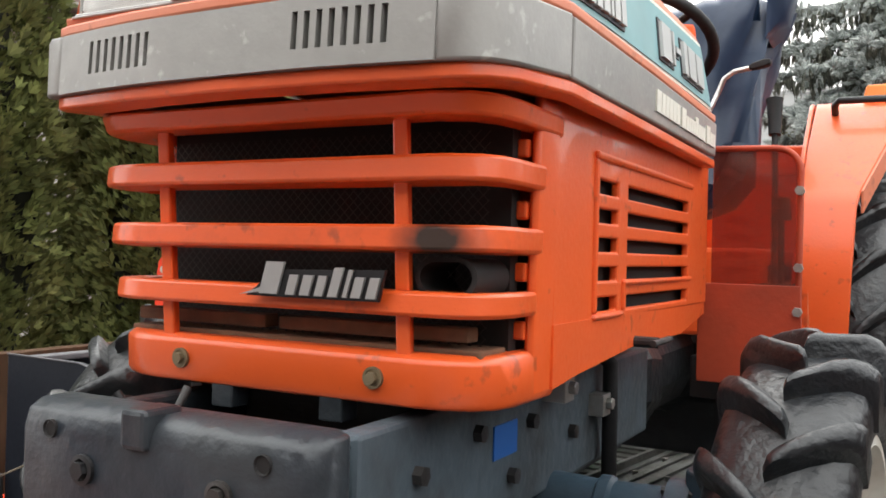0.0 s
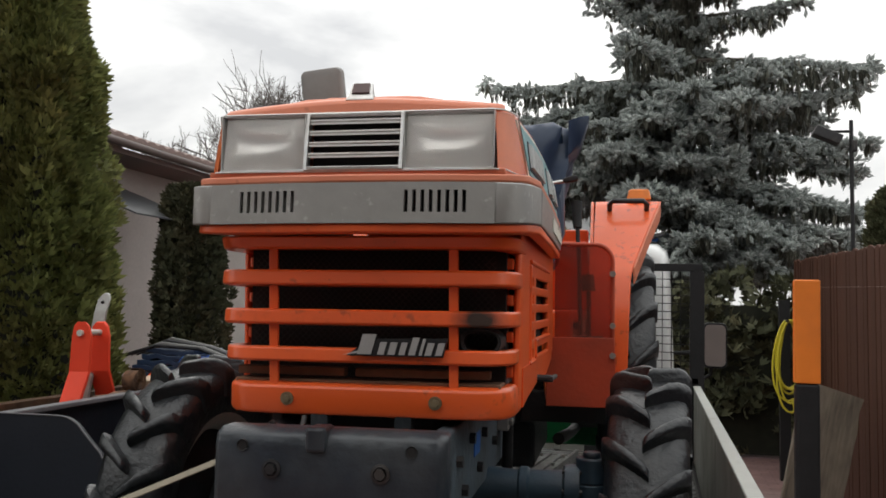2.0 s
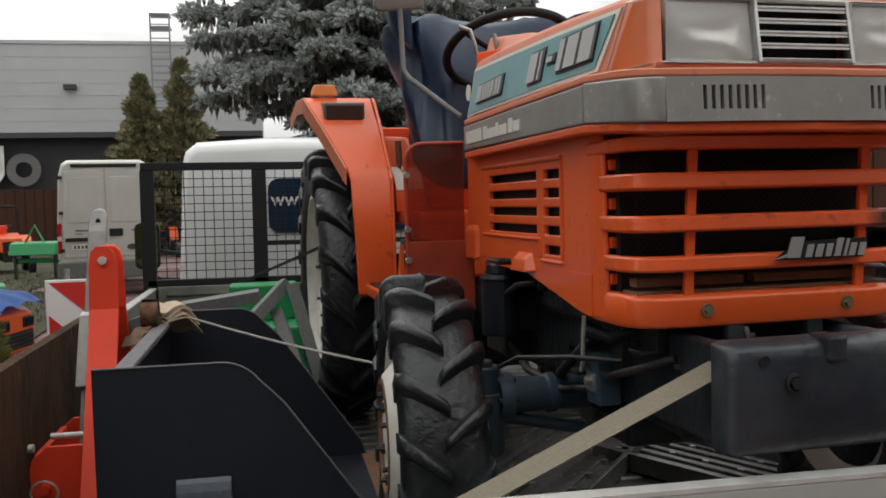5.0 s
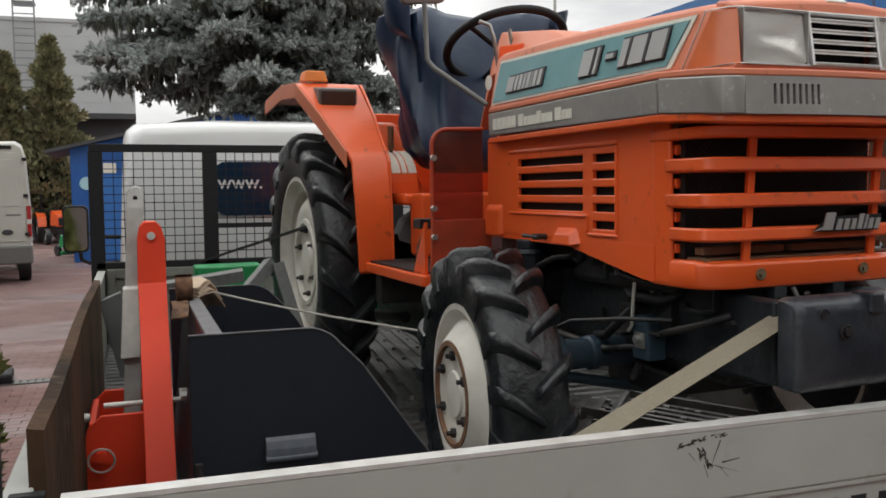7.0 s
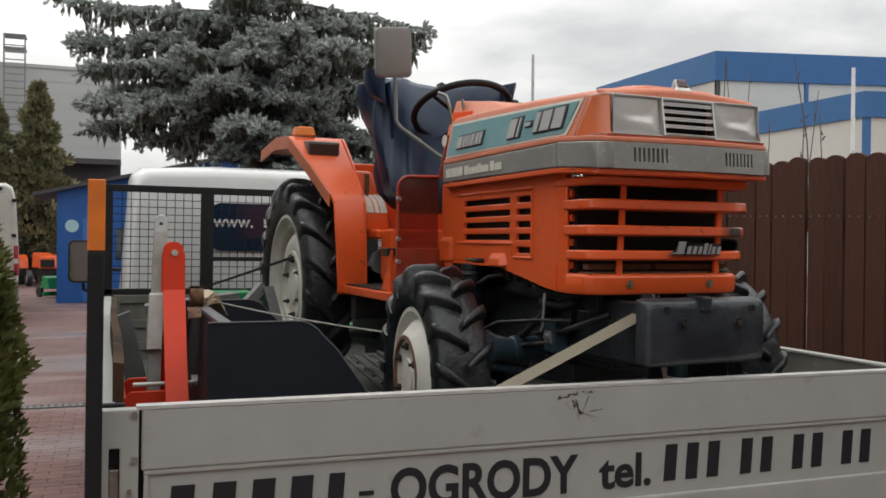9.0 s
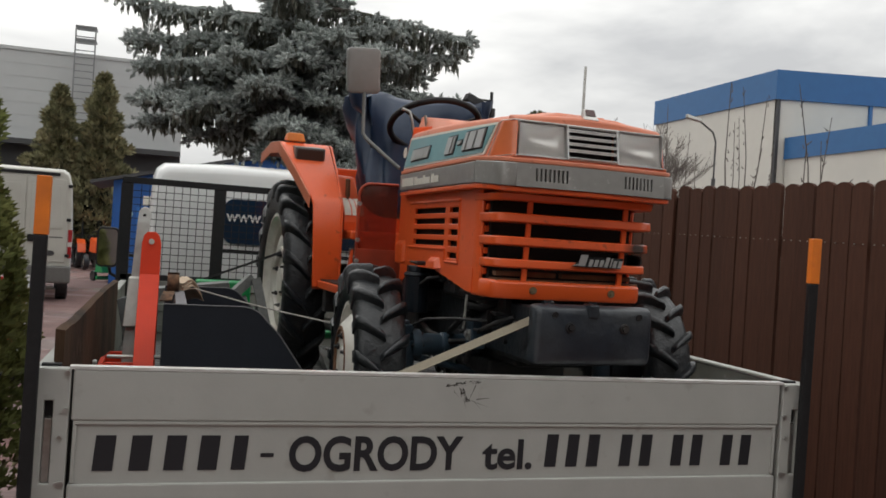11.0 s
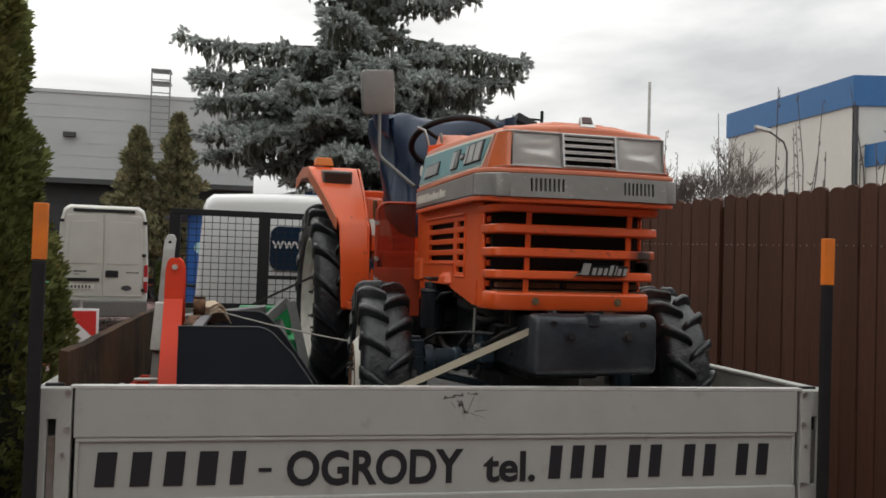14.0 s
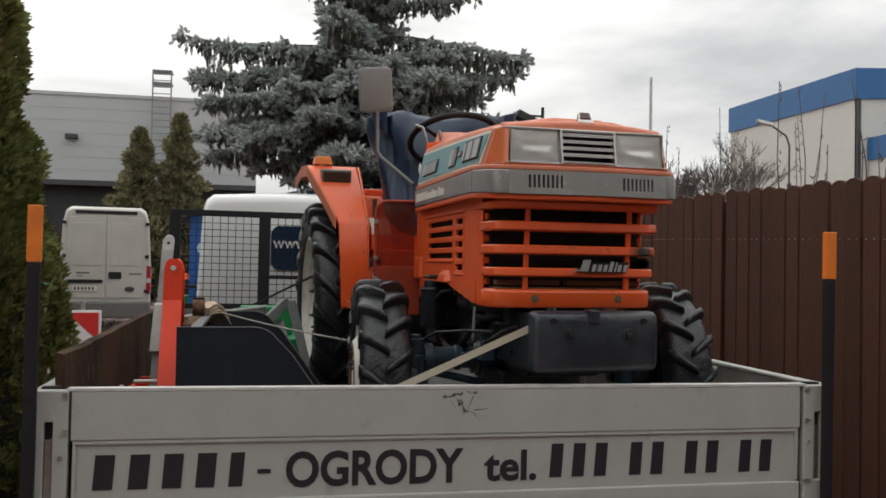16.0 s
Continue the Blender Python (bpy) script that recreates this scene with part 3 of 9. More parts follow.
def wheel(name, parent, x, y, z, r, w, rim_r, lugs, lug_h, lug_w, sweep, side, spin=0.0, steer=0.0, domed=False):
    e = link(name, None, parent)
    e.matrix_basis = pose(x, y, z, 0, 0, steer) @ pose(0, 0, 0, spin, 0, 0)
    part("tyre", tyre_carcass(r, w, rim_r), RUBBER, e, smooth=True)
    for sg in (-1, 1):
        kinds = []
        for k in range(3):
            first = part("tread_lug", tyre_lug(r, w, rim_r, lug_h, lug_w, sweep, sg, 2.1 * k + sg), RUBBER, e, smooth=True)
            kinds.append(first)
        for i in range(lugs):
            lug = kinds[i] if i < 3 else link("tread_lug", kinds[i % 3].data, e)
            lug.matrix_basis = pose(0, 0, 0, 360 * (i + (0.5 if sg > 0 else 0)) / lugs, 0, 0)
    # dark disc added to cover the white inner side of the rim
    bm = bmesh.new()
    lathe(bm, [(-side * w * 0.20, 0.004), (-side * w * 0.20, rim_r * 0.55), (-side * w * 0.12, rim_r * 0.62), (-side * w * 0.12, rim_r - 0.030)], Matrix(), 32)
    part("wheel_back", bm, OILY_SHADED, e, "dark disc covering the inner wheel face", smooth=True)
    bm = bmesh.new()
    h, s = w / 2, side
    lathe(bm, [(s * h * 0.80, rim_r + 0.012), (s * h * 0.82, rim_r - 0.006), (s * h * 0.60, rim_r - 0.02), (s * h * 0.5, rim_r - 0.045), (s * h * 0.1, rim_r - 0.055),
               (-s * h * 0.6, rim_r - 0.02), (-s * h * 0.78, rim_r + 0.008)], Matrix(), 48)
    if domed:
        lathe(bm, [(s * h * 0.10, rim_r - 0.050), (s * h * 0.40, rim_r * 0.90), (s * h * 0.62, rim_r * 0.82), (s * h * 1.02, rim_r * 0.65), (s * h * 1.06, rim_r * 0.62), (s * h * 0.98, rim_r * 0.56), (s * h * 0.90, 0.02)], Matrix(), 48)
    else:
        lathe(bm, [(s * h * 0.12, rim_r - 0.053), (s * h * 0.42, rim_r * 0.72), (s * h * 0.52, rim_r * 0.56), (s * h * 0.40, rim_r * 0.50), (s * h * 0.36, 0.02)], Matrix(), 48)
    part("rim", bm, RIM, e, "white painted steel rim with dirt", smooth=True)
    o = s * h * 0.54 if domed else 0.0
    k_ = 1.17 if domed else 1.0
    bm = bmesh.new()
    if domed:
        lathe(bm, [(o + s * h * 0.40, rim_r * 0.60), (o + s * h * 0.55, rim_r * 0.61), (o + s * h * 0.56, rim_r * 0.555), (o + s * h * 0.42, rim_r * 0.54)], Matrix(), 40)
        cap = bmesh.new()
        lathe(cap, [(o + s * h * 0.36, rim_r * 0.28), (o + s * h * 0.46, rim_r * 0.26), (o + s * h * 0.48, 0.003)], Matrix(), 32)
        part("hub_cap", cap, RIM, e, smooth=True)
    else:
        lathe(bm, [(s * h * 0.40, rim_r * 0.53), (s * h * 0.55, rim_r * 0.52), (s * h * 0.56, rim_r * 0.47), (s * h * 0.38, rim_r * 0.45), (s * h * 0.38, rim_r * 0.25), (s * h * 0.5, rim_r * 0.22), (s * h * 0.5, 0.003)], Matrix(), 32)
    part("hub_ring" if domed else "hub", bm, RUST if domed else RIM, e, "rusty hub ring" if domed else "pale hub flange", smooth=True)
    for k in range(6):
        bm = bmesh.new()
        a = radians(60 * k + 20)
        y1, z1 = math.cos(a) * rim_r * 0.38 * k_, math.sin(a) * rim_r * 0.38 * k_
        tube(bm, ((o + s * h * 0.36, y1, z1), (o + s * h * 0.52, y1, z1)), 0.012, 6)
        tube(bm, ((o + s * h * 0.52, y1, z1), (o + s * h * 0.66, y1, z1)), 0.006, 6)
        part("wheel_nut", bm, BLACK_IRON, e)
    return e


def hood_parts(t):
    # side panels with cooling slots
    for s in (-1, 1):
        def place(u, v, d, s=s):
            return (s * (0.2625 + 0.006 * u - d), u, v)
        drop = 0.028 if s > 0 else 0.010
        slots = [(0.455, 0.81 if s > 0 else 0.775, z - 0.009, z + 0.009) for z in [q - drop for q in (0.848, 0.811, 0.774, 0.737) + ((0.698,) if s > 0 else ())]] + [(0.327, 0.412, z - 0.009, z + 0.009) for z in [q - drop for q in (0.848, 0.811, 0.774, 0.737, 0.698)]]
        panel = part("side_panel", holed((0.18, 0.96), (0.650, 0.91), slots, place, 0.012), ORANGE, t, "orange sheet metal side panel with slots", bevel=0.003)
        bm = bmesh.new()
        prism(bm, [(0.18, 0.580), (0.22, 0.582), (0.52, 0.634), (0.96, 0.640), (0.96, 0.654), (0.18, 0.654)] if s < 0 else [(0.18, 0.583), (0.26, 0.591), (0.50, 0.606), (0.78, 0.604), (0.96, 0.630), (0.96, 0.654), (0.18, 0.654)], 0, s * 0.250, s * 0.2655)
        part("side_panel_skirt", bm, ORANGE, panel)
        # raised frame pressed round the slots
        fr = bmesh.new()
        for a in ((0.31, 0.83, 0.869, 0.879), (0.31, 0.32, 0.676, 0.869), (0.31, 0.43, 0.668, 0.676), (0.43, 0.44, 0.676, 0.716), (0.43, 0.83, 0.710, 0.718)):
            y0, y1, z0, z1 = a
            z0, z1 = z0 - drop * 0.6, z1 - drop * 0.6
            xm = s * (0.2625 + 0.006 * (y0 + y1) / 2)
            box(fr, min(xm - s * 0.004, xm + s * 0.005), max(xm - s * 0.004, xm + s * 0.005), y0, y1, z0, z1)
        part("pressed_frame", fr, ORANGE, panel, bevel=0.004, segments=2)
        bk = boxes((min(s * 0.236, s * 0.246), max(s * 0.236, s * 0.246), 0.2, 0.88, 0.64, 0.885))
        part("inner_mesh", bk, SOOT, panel, "black mesh behind the slots")
        fr = bmesh.new()
        zl, yl = (0.652, 0.63) if s < 0 else (0.612, 0.50)
        tube(fr, ((s * 0.262, yl, zl), (s * 0.300, yl, zl)), 0.008, 10)
        tube(fr, ((s * 0.297, yl - 0.02, zl), (s * 0.302, yl + 0.05, zl + 0.002)), 0.005, 8)
        part("hood_latch", fr, BLACK_IRON, panel, "black rubber hood latch")
        if s > 0:
            continue
        br = bmesh.new()
        loft(br, [[(s * 0.262, 0.46, 0.640), (s * 0.262, 0.60, 0.640), (s * 0.262, 0.57, 0.680), (s * 0.262, 0.48, 0.680)],
                  [(s * 0.288, 0.48, 0.637), (s * 0.288, 0.57, 0.637), (s * 0.284, 0.55, 0.664), (s * 0.284, 0.49, 0.664)]])
        part("latch_bulge", br, ORANGE, panel, bevel=0.004)
        b2 = bmesh.new()
        loft(b2, [[(s * 0.262, 0.86, 0.645), (s * 0.262, 0.958, 0.645), (s * 0.262, 0.958, 0.735), (s * 0.262, 0.86, 0.735)],
                  [(s * 0.280, 0.875, 0.641), (s * 0.280, 0.958, 0.641), (s * 0.280, 0.958, 0.715), (s * 0.280, 0.875, 0.715)]])
        part("rear_bulge", b2, ORANGE, panel, bevel=0.006)

    # grille shell: corner posts, bars, posts and bottom panel
    g = link("front_grille", None, t)
    for s in (-1, 1):
        bm = bmesh.new()
        loft(bm, [[(s * a, b, z) for a, b in ((xo - 0.012, 0.132), (xo - 0.003, 0.130), (xo, 0.138), (xo + 0.001, 0.186), (xo - 0.012, 0.186), (xo - 0.014, 0.150))]
                  for z, xo in ((0.579, 0.261), (0.70, 0.263), (0.80, 0.265), (0.90, 0.267))])
        part("corner_post", bm, ORANGE, g, bevel=0.006, smooth=True)
    for z0, z1, hw, yf in ((0.797, 0.826, 0.268, -0.002), (0.729, 0.758, 0.266, 0.006), (0.664, 0.692, 0.263, 0.014)):
        path = [(-hw + 0.001, 0.142), (-hw, yf + 0.072), (-hw + 0.003, yf + 0.040), (-hw + 0.016, yf + 0.016), (-hw + 0.042, yf + 0.004), (-hw + 0.075, yf), (hw - 0.075, yf), (hw - 0.042, yf + 0.004), (hw - 0.016, yf + 0.016), (hw - 0.003, yf + 0.040), (hw, yf + 0.072), (hw - 0.001, 0.142)]
        bm = bmesh.new()
        loft(bm, [[(x, y, z0 + 0.003), (x, y + 0.003, z1), (x * 0.93, max(y + 0.03, 0.05), z1), (x * 0.93, max(y + 0.03, 0.05), z0)] for x, y in path])
        part("grille_bar", bm, SOOTY if 0.72 < z0 < 0.74 else ORANGE, g, bevel=0.004, smooth=True)
    for x in (-0.160, 0.162):
        s_ = -1 if x < 0 else 1
        bm = bmesh.new()
        loft(bm, [[(x - 0.009, y, z), (x + 0.009, y, z), (x + 0.006, y + 0.014, z), (x - 0.006, y + 0.014, z)] for z, y in ((0.61, 0.032), (0.87, 0.012))])
        part("grille_post", bm, ORANGE, g, bevel=0.003)
        for k in (0.650, 0.712, 0.778, 0.844):
            part("grille_tab", boxes((min(s_ * 0.238, s_ * 0.252), max(s_ * 0.238, s_ * 0.252), 0.128, 0.140, k - 0.010, k + 0.010)), ORANGE, g, bevel=0.003)
    path = [(-0.262, 0.190), (-0.260, 0.095), (-0.254, 0.066), (-0.240, 0.045), (-0.21, 0.031), (-0.18, 0.026), (0.18, 0.026), (0.21, 0.031), (0.240, 0.045), (0.254, 0.066), (0.260, 0.095), (0.262, 0.190)]
    bm = bmesh.new()
    loft(bm, [[(x * 0.985, y + 0.004, 0.574), (x, y, 0.582), (x, y - 0.002, 0.622), (x * 0.985, y + 0.006, 0.629), (x * 0.92, y + 0.04, 0.629), (x * 0.92, y + 0.045, 0.574)] for x, y in path])
    part("bottom_panel", bm, ORANGE, g, bevel=0.003, smooth=True)
    for x in (-0.132, 0.132):
        bm = bmesh.new()
        lathe(bm, [(-0.004, 0.0115), (0.003, 0.0115), (0.003, 0.009), (0.002, 0.008), (0.002, 0.0)], pose(x, 0.024, 0.602, 0, 0, -90), 20)
        tube(bm, ((x, 0.024, 0.602), (x, 0.016, 0.602)), 0.0065, 6)
        part("grille_bolt", bm, BOLT, g, "rusty bolt and washer")
    bm = bmesh.new()
    path = [(-0.268, 0.19), (-0.268, 0.07), (-0.262, 0.034), (-0.245, 0.008), (-0.21, -0.006), (0.21, -0.006), (0.245, 0.008), (0.262, 0.034), (0.268, 0.07), (0.268, 0.19)]
    loft(bm, [[(x, y, 0.862), (x * 1.01, y - 0.008, 0.884), (x * 0.9, y + 0.05, 0.884), (x * 0.9, y + 0.05, 0.862)] for x, y in path])
    part("upper_lip", bm, ORANGE, g, bevel=0.004, smooth=True)
    # radiator screen: a woven black mesh in front of a dark core
    part("radiator_core", boxes((-0.24, 0.24, 0.115, 0.135, 0.58, 0.89)), SOOT, g, "dusty black radiator core")
    bm = bmesh.new()
    for i in range(-22, 60):
        x = -0.25 + i * 0.012
        for d in (1, -1):
            a, b = (x, 0.60), (x + d * 0.26, 0.86)
            pts = []
            for q in range(2):
                px, pz = (a, b)[q]
                pts.append((px, pz))
            x0, z0, x1, z1 = pts[0][0], pts[0][1], pts[1][0], pts[1][1]
            lo, hi = max(0.0, min((-0.225 - x0) / (x1 - x0), (0.225 - x0) / (x1 - x0))), min(1.0, max((-0.225 - x0) / (x1 - x0), (0.225 - x0) / (x1 - x0)))
            if hi - lo < 0.05:
                continue
            p0, p1 = (x0 + (x1 - x0) * lo, z0 + (z1 - z0) * lo), (x0 + (x1 - x0) * hi, z0 + (z1 - z0) * hi)
            w = 0.0009
            vs = [bm.verts.new((px + o, 0.092 + 0.0004 * d, pz)) for (px, pz), o in ((p0, -w), (p0, w), (p1, w), (p1, -w))]
            bm.faces.new(vs)
    part("wire_screen", bm, BLACK_IRON, g, "fine black wire screen")
    bm = boxes((-0.24, 0.24, 0.05, 0.11, 0.622, 0.634), (-0.24, -0.04, 0.06, 0.085, 0.64, 0.655), (-0.02, 0.22, 0.06, 0.085, 0.64, 0.655))
    part("lower_tray", bm, RUST, g, bevel=0.002)
    # exhaust outlet in the grille
    bm = bmesh.new()
    lp = [(x, z) for x, z in arc(0.192, 0.706, 0.020, 90, 270, 8)] + [(x, z) for x, z in arc(0.222, 0.706, 0.020, -90, 90, 8)]
    li = [(0.207 + (x - 0.207) * 0.84, 0.706 + (z - 0.706) * 0.78) for x, z in lp]
    loft(bm, [[(x, 0.11, z) for x, z in lp], [(x, 0.034, z) for x, z in lp], [(x, 0.034, z) for x, z in li], [(x, 0.11, z) for x, z in li]], caps=False)
    part("exhaust_outlet", bm, SOOT, t, "sooty black exhaust outlet", smooth=True)
    # word badge as slanted silver shapes on a black plate
    b = link("badge", None, g)
    bm = bmesh.new()
    prism(bm, [(-0.02, 0.680), (0.148, 0.680), (0.156, 0.712), (0.02, 0.709)], 1, 0.003, 0.008)
    part("badge_plate", bm, BLACK, b)
    bm = bmesh.new()
    for x0, w, h in ((0.000, 0.030, 0.034), (0.035, 0.014, 0.021), (0.053, 0.015, 0.021), (0.072, 0.013, 0.021), (0.089, 0.014, 0.030), (0.107, 0.006, 0.028), (0.117, 0.014, 0.021), (0.135, 0.014, 0.021)):
        prism(bm, [(x0, 0.683), (x0 + w * 0.8, 0.683), (x0 + w * 0.8 + h * 0.28, 0.683 + h), (x0 + h * 0.28, 0.683 + h)], 1, 0.0, 0.003)
    prism(bm, [(-0.026, 0.681), (0.002, 0.685), (0.010, 0.691), (0.004, 0.690)], 1, 0.0, 0.003)
    part("badge_letters", bm, SILVER, b, "silver slanted badge shapes")

    # grey band round the nose
    n = link("nose_band", None, t)
    slots = [(x - 0.0032, x + 0.0032, 0.917, 0.953) for x in [-0.1865 + 0.0132 * i for i in range(8)] + [0.0985 + 0.0134 * i for i in range(8)]]
    part("front_band", holed((-0.246, 0.241), (0.899, 0.966), slots, lambda u, v, d: (u, -0.080 + d + 0.022 * (u / 0.26) ** 2 + (v - 0.93) * 0.06, v), 0.012), GREY_BAND, n, bevel=0.0)
    part("band_backing", boxes((-0.235, 0.235, -0.045, -0.035, 0.90, 0.965)), BLACK, n)
    for s in (-1, 1):
        bm = bmesh.new()
        f = 0.010 if s < 0 else 0.0
        pts = [(0.2475 if s < 0 else 0.2425, -0.0605), (0.268, -0.0535 - f * 0.4), (0.285, -0.037 - f), (0.2945, -0.002 - f), (0.302, 0.118)]
        loft(bm, [[(s * x, y, 0.899 + 0.09 * max(0, y + 0.05) * 0.9), (s * x, y + 0.001, 0.966 + 0.08 * max(0, y + 0.05)), (s * (x - 0.012), y + 0.008, 0.966 + 0.08 * max(0, y + 0.05)), (s * (x - 0.012), y + 0.008, 0.899 + 0.09 * max(0, y + 0.05) * 0.9)] for x, y in pts])
        part("corner_band", bm, GREY_BAND, n, bevel=0.003, smooth=True)
        bm = bmesh.new()
        loft(bm, [[(s * x, y, z0), (s * (x + 0.001), y, z1), (s * (x - 0.012), y, z1), (s * (x - 0.012), y, z0)] for x, y, z0, z1 in ((0.302, 0.122, 0.912, 0.977), (0.300, 0.45, 0.914, 0.977), (0.292, 0.90, 0.917, 0.977))])
        part("side_band", bm, GREY_BAND, n, bevel=0.003)
    # orange rims above and below the band, following it round
    for z0, z1, nm in ((0.884, 0.899, "lower_rim"), (0.967, 0.980, "upper_rim")):
        bm = bmesh.new()
        path = [(-0.294, 0.90), (-0.302, 0.45), (-0.304, 0.12), (-0.295, 0.0), (-0.284, -0.036), (-0.267, -0.0535), (-0.246, -0.0605), (-0.13, -0.0745), (0, -0.08), (0.13, -0.0745), (0.242, -0.0605), (0.266, -0.0535), (0.284, -0.036), (0.295, 0.0), (0.304, 0.12), (0.302, 0.45), (0.294, 0.90)]
        rise = lambda y: 0.013 * min(1.0, max(0.0, (y + 0.06) / 0.14))
        loft(bm, [[(x * 0.985, y + 0.006, z0 + rise(y)), (x * 0.985, y + 0.006, z1 + rise(y)), (x * 0.90, y + 0.05 if y < 0.5 else y, z1 + rise(y)), (x * 0.90, y + 0.05 if y < 0.5 else y, z0 + rise(y))] for x, y in path])
        part(nm, bm, ORANGE_OLD if nm == "upper_rim" else ORANGE, n, bevel=0.003, smooth=True)


BONNET = ((0.0, 0.258, 0.247, 1.104, 1.124), (0.06, 0.276, 0.256, 1.112, 1.136), (0.30, 0.286, 0.260, 1.126, 1.146), (0.60, 0.286, 0.258, 1.140, 1.152), (0.88, 0.284, 0.252, 1.146, 1.160), (0.925, 0.279, 0.246, 1.140, 1.150))


def bonnet_half(y, z):
    """The bonnet's half width at y along it and height z."""
    ys = [r[0] for r in BONNET]
    wb, wt, zt = (float(np.interp(y, ys, [r[k] for r in BONNET])) for k in (1, 2, 3))
    return wb - (wb - wt) * 0.75 * (z - 0.982) / ((zt - 0.982) * 0.86)


def hood_top(t):
    # lofted bonnet: sections across, from the brow to the dash
    rings = []
    zb = 0.982
    for y, wb, wt, zt, zc in BONNET:
        rings.append([(s * w, y + dy, z) for s, w, dy, z in ((-1, wb, 0.0, zb), (-1, wb - (wb - wt) * 0.75, 0.0, zb + (zt - zb) * 0.86), (-1, wt, 0.0, zt - 0.006), (-1, wt - 0.03, 0.0, zt), (-1, 0.10, 0.0, zc), (1, 0.10, 0.0, zc), (1, wt - 0.03, 0.0, zt), (1, wt, 0.0, zt - 0.006), (1, wb - (wb - wt) * 0.75, 0.0, zb + (zt - zb) * 0.86), (1, wb, 0.0, zb))])
    bm = bmesh.new()
    loft(bm, rings)
    bonnet = part("bonnet", bm, ORANGE_OLD, t, "faded orange steel bonnet", bevel=0.008, smooth=True)
    # raised middle of the bonnet
    bm = bmesh.new()
    loft(bm, [[(-w, y, z - 0.012), (-w + 0.02, y, z + 0.006), (w - 0.02, y, z + 0.006), (w, y, z - 0.012)] for y, w, z in ((0.04, 0.10, 1.130), (0.12, 0.115, 1.138), (0.60, 0.13, 1.152), (0.74, 0.135, 1.160))])
    part("bonnet_rib", bm, ORANGE_OLD, bonnet, bevel=0.006, smooth=True)
    # headlight surround
    f = link("headlight_panel", None, t)
    bm = bmesh.new()
    loft(bm, [[(-0.256, -0.046, 0.981), (0.256, -0.046, 0.981), (0.27, 0.05, 0.981), (-0.27, 0.05, 0.981)], [(-0.255, -0.048, 0.990), (0.255, -0.048, 0.990), (0.268, 0.05, 0.990), (-0.268, 0.05, 0.990)]])
    part("lower_sill", bm, ORANGE_OLD, f, bevel=0.002)
    bm = bmesh.new()
    loft(bm, [[(x, -0.030 + 0.12 * x * x, 1.088), (x, -0.027 + 0.12 * x * x, 1.098 + c), (x * 1.01, -0.012 + 0.12 * x * x, 1.105 + c), (x * 1.02, 0.02, 1.110 + c), (x * 1.02, 0.02, 1.088)] for x, c in [(0.243 * q, 0.016 * (1 - min(1.0, abs(q) ** 1.6))) for q in (-1, -0.85, -0.7, -0.5, -0.3, 0, 0.3, 0.5, 0.7, 0.85, 1)]])
    part("brow", bm, ORANGE_OLD, f, bevel=0.006, smooth=True)
    lean = lambda z: -0.046 + (z - 0.99) * 0.16
    part("backing", boxes((-0.25, 0.25, 0.035, 0.045, 0.985, 1.09)), BLACK, f)
    for s in (-1, 1):
        # orange corner lens, wrapping to the side
        bm = bmesh.new()
        loft(bm, [[(s * xo, lean(z) + 0.002, z), (s * (xo + 0.012), lean(z) + 0.012, z), (s * xs, 0.06 - (z - 0.99) * 0.5, z), (s * (xs - 0.03), 0.06 - (z - 0.99) * 0.5, z), (s * (xo - 0.004), 0.03, z)] for z, xo, xs in ((0.990, 0.243, 0.279), (1.04, 0.240, 0.272), (1.088, 0.236, 0.263))])
        part("turn_signal", bm, AMBER_LENS, f, "orange corner turn signal", bevel=0.004, smooth=True)
        x0, x1 = (0.0885, 0.2345)
        h = link("headlight", None, f, "square clouded headlight with chrome rim")
        a, b = min(s * x0, s * x1), max(s * x0, s * x1)
        bm = bmesh.new()
        cols, rows_ = 13, 9
        grid = [[bm.verts.new((a + (b - a) * i / (cols - 1), lean(0.993 + 0.093 * j / (rows_ - 1)) + 0.010 + 0.028 * (1 - (2 * i / (cols - 1) - 1) ** 2) ** 0.7 * (1 - (2 * j / (rows_ - 1) - 1) ** 2), 0.993 + 0.093 * j / (rows_ - 1))) for j in range(rows_)] for i in range(cols)]
        for i in range(cols - 1):
            for j in range(rows_ - 1):
                bm.faces.new((grid[i][j], grid[i + 1][j], grid[i + 1][j + 1], grid[i][j + 1]))
        part("reflector", bm, REFLECTOR, h, "dull metal headlight reflector", smooth=True)
        bm = bmesh.new()
        rings = []
        for d, k in ((0.012, 0.0), (0.003, 0.0), (-0.001, 0.004), (-0.0028, 0.014), (-0.0038, 0.028), (-0.0042, 0.040)):
            rings.append([(x, lean(z) + d, z) for x, z in ((a + k, 0.994 + k), (b - k, 0.994 + k), (b - k, 1.085 - k), (a + k, 1.085 - k))])
        loft(bm, rings, caps=False)
        bm.faces.new([bm.verts.new(p) for p in rings[-1]])
        bmesh.ops.remove_doubles(bm, verts=bm.verts, dist=0.0002)
        lens = part("lens", bm, CLEAR, h, "frosted grey headlight glass", smooth=True)
        lens.visible_shadow = False
        bm = bmesh.new()
        for z0, z1 in ((0.9895, 0.9925), (1.0862, 1.0892)):
            box(bm, a - 0.002, b + 0.002, lean(z0) - 0.004, lean(z0) + 0.012, z0, z1)
        for xx in (a - 0.003, b + 0.001):
            box(bm, xx, xx + 0.002, lean(1.04) - 0.006, lean(1.04) + 0.014, 0.990, 1.089)
        part("rim", bm, CHROME, h, bevel=0.001)
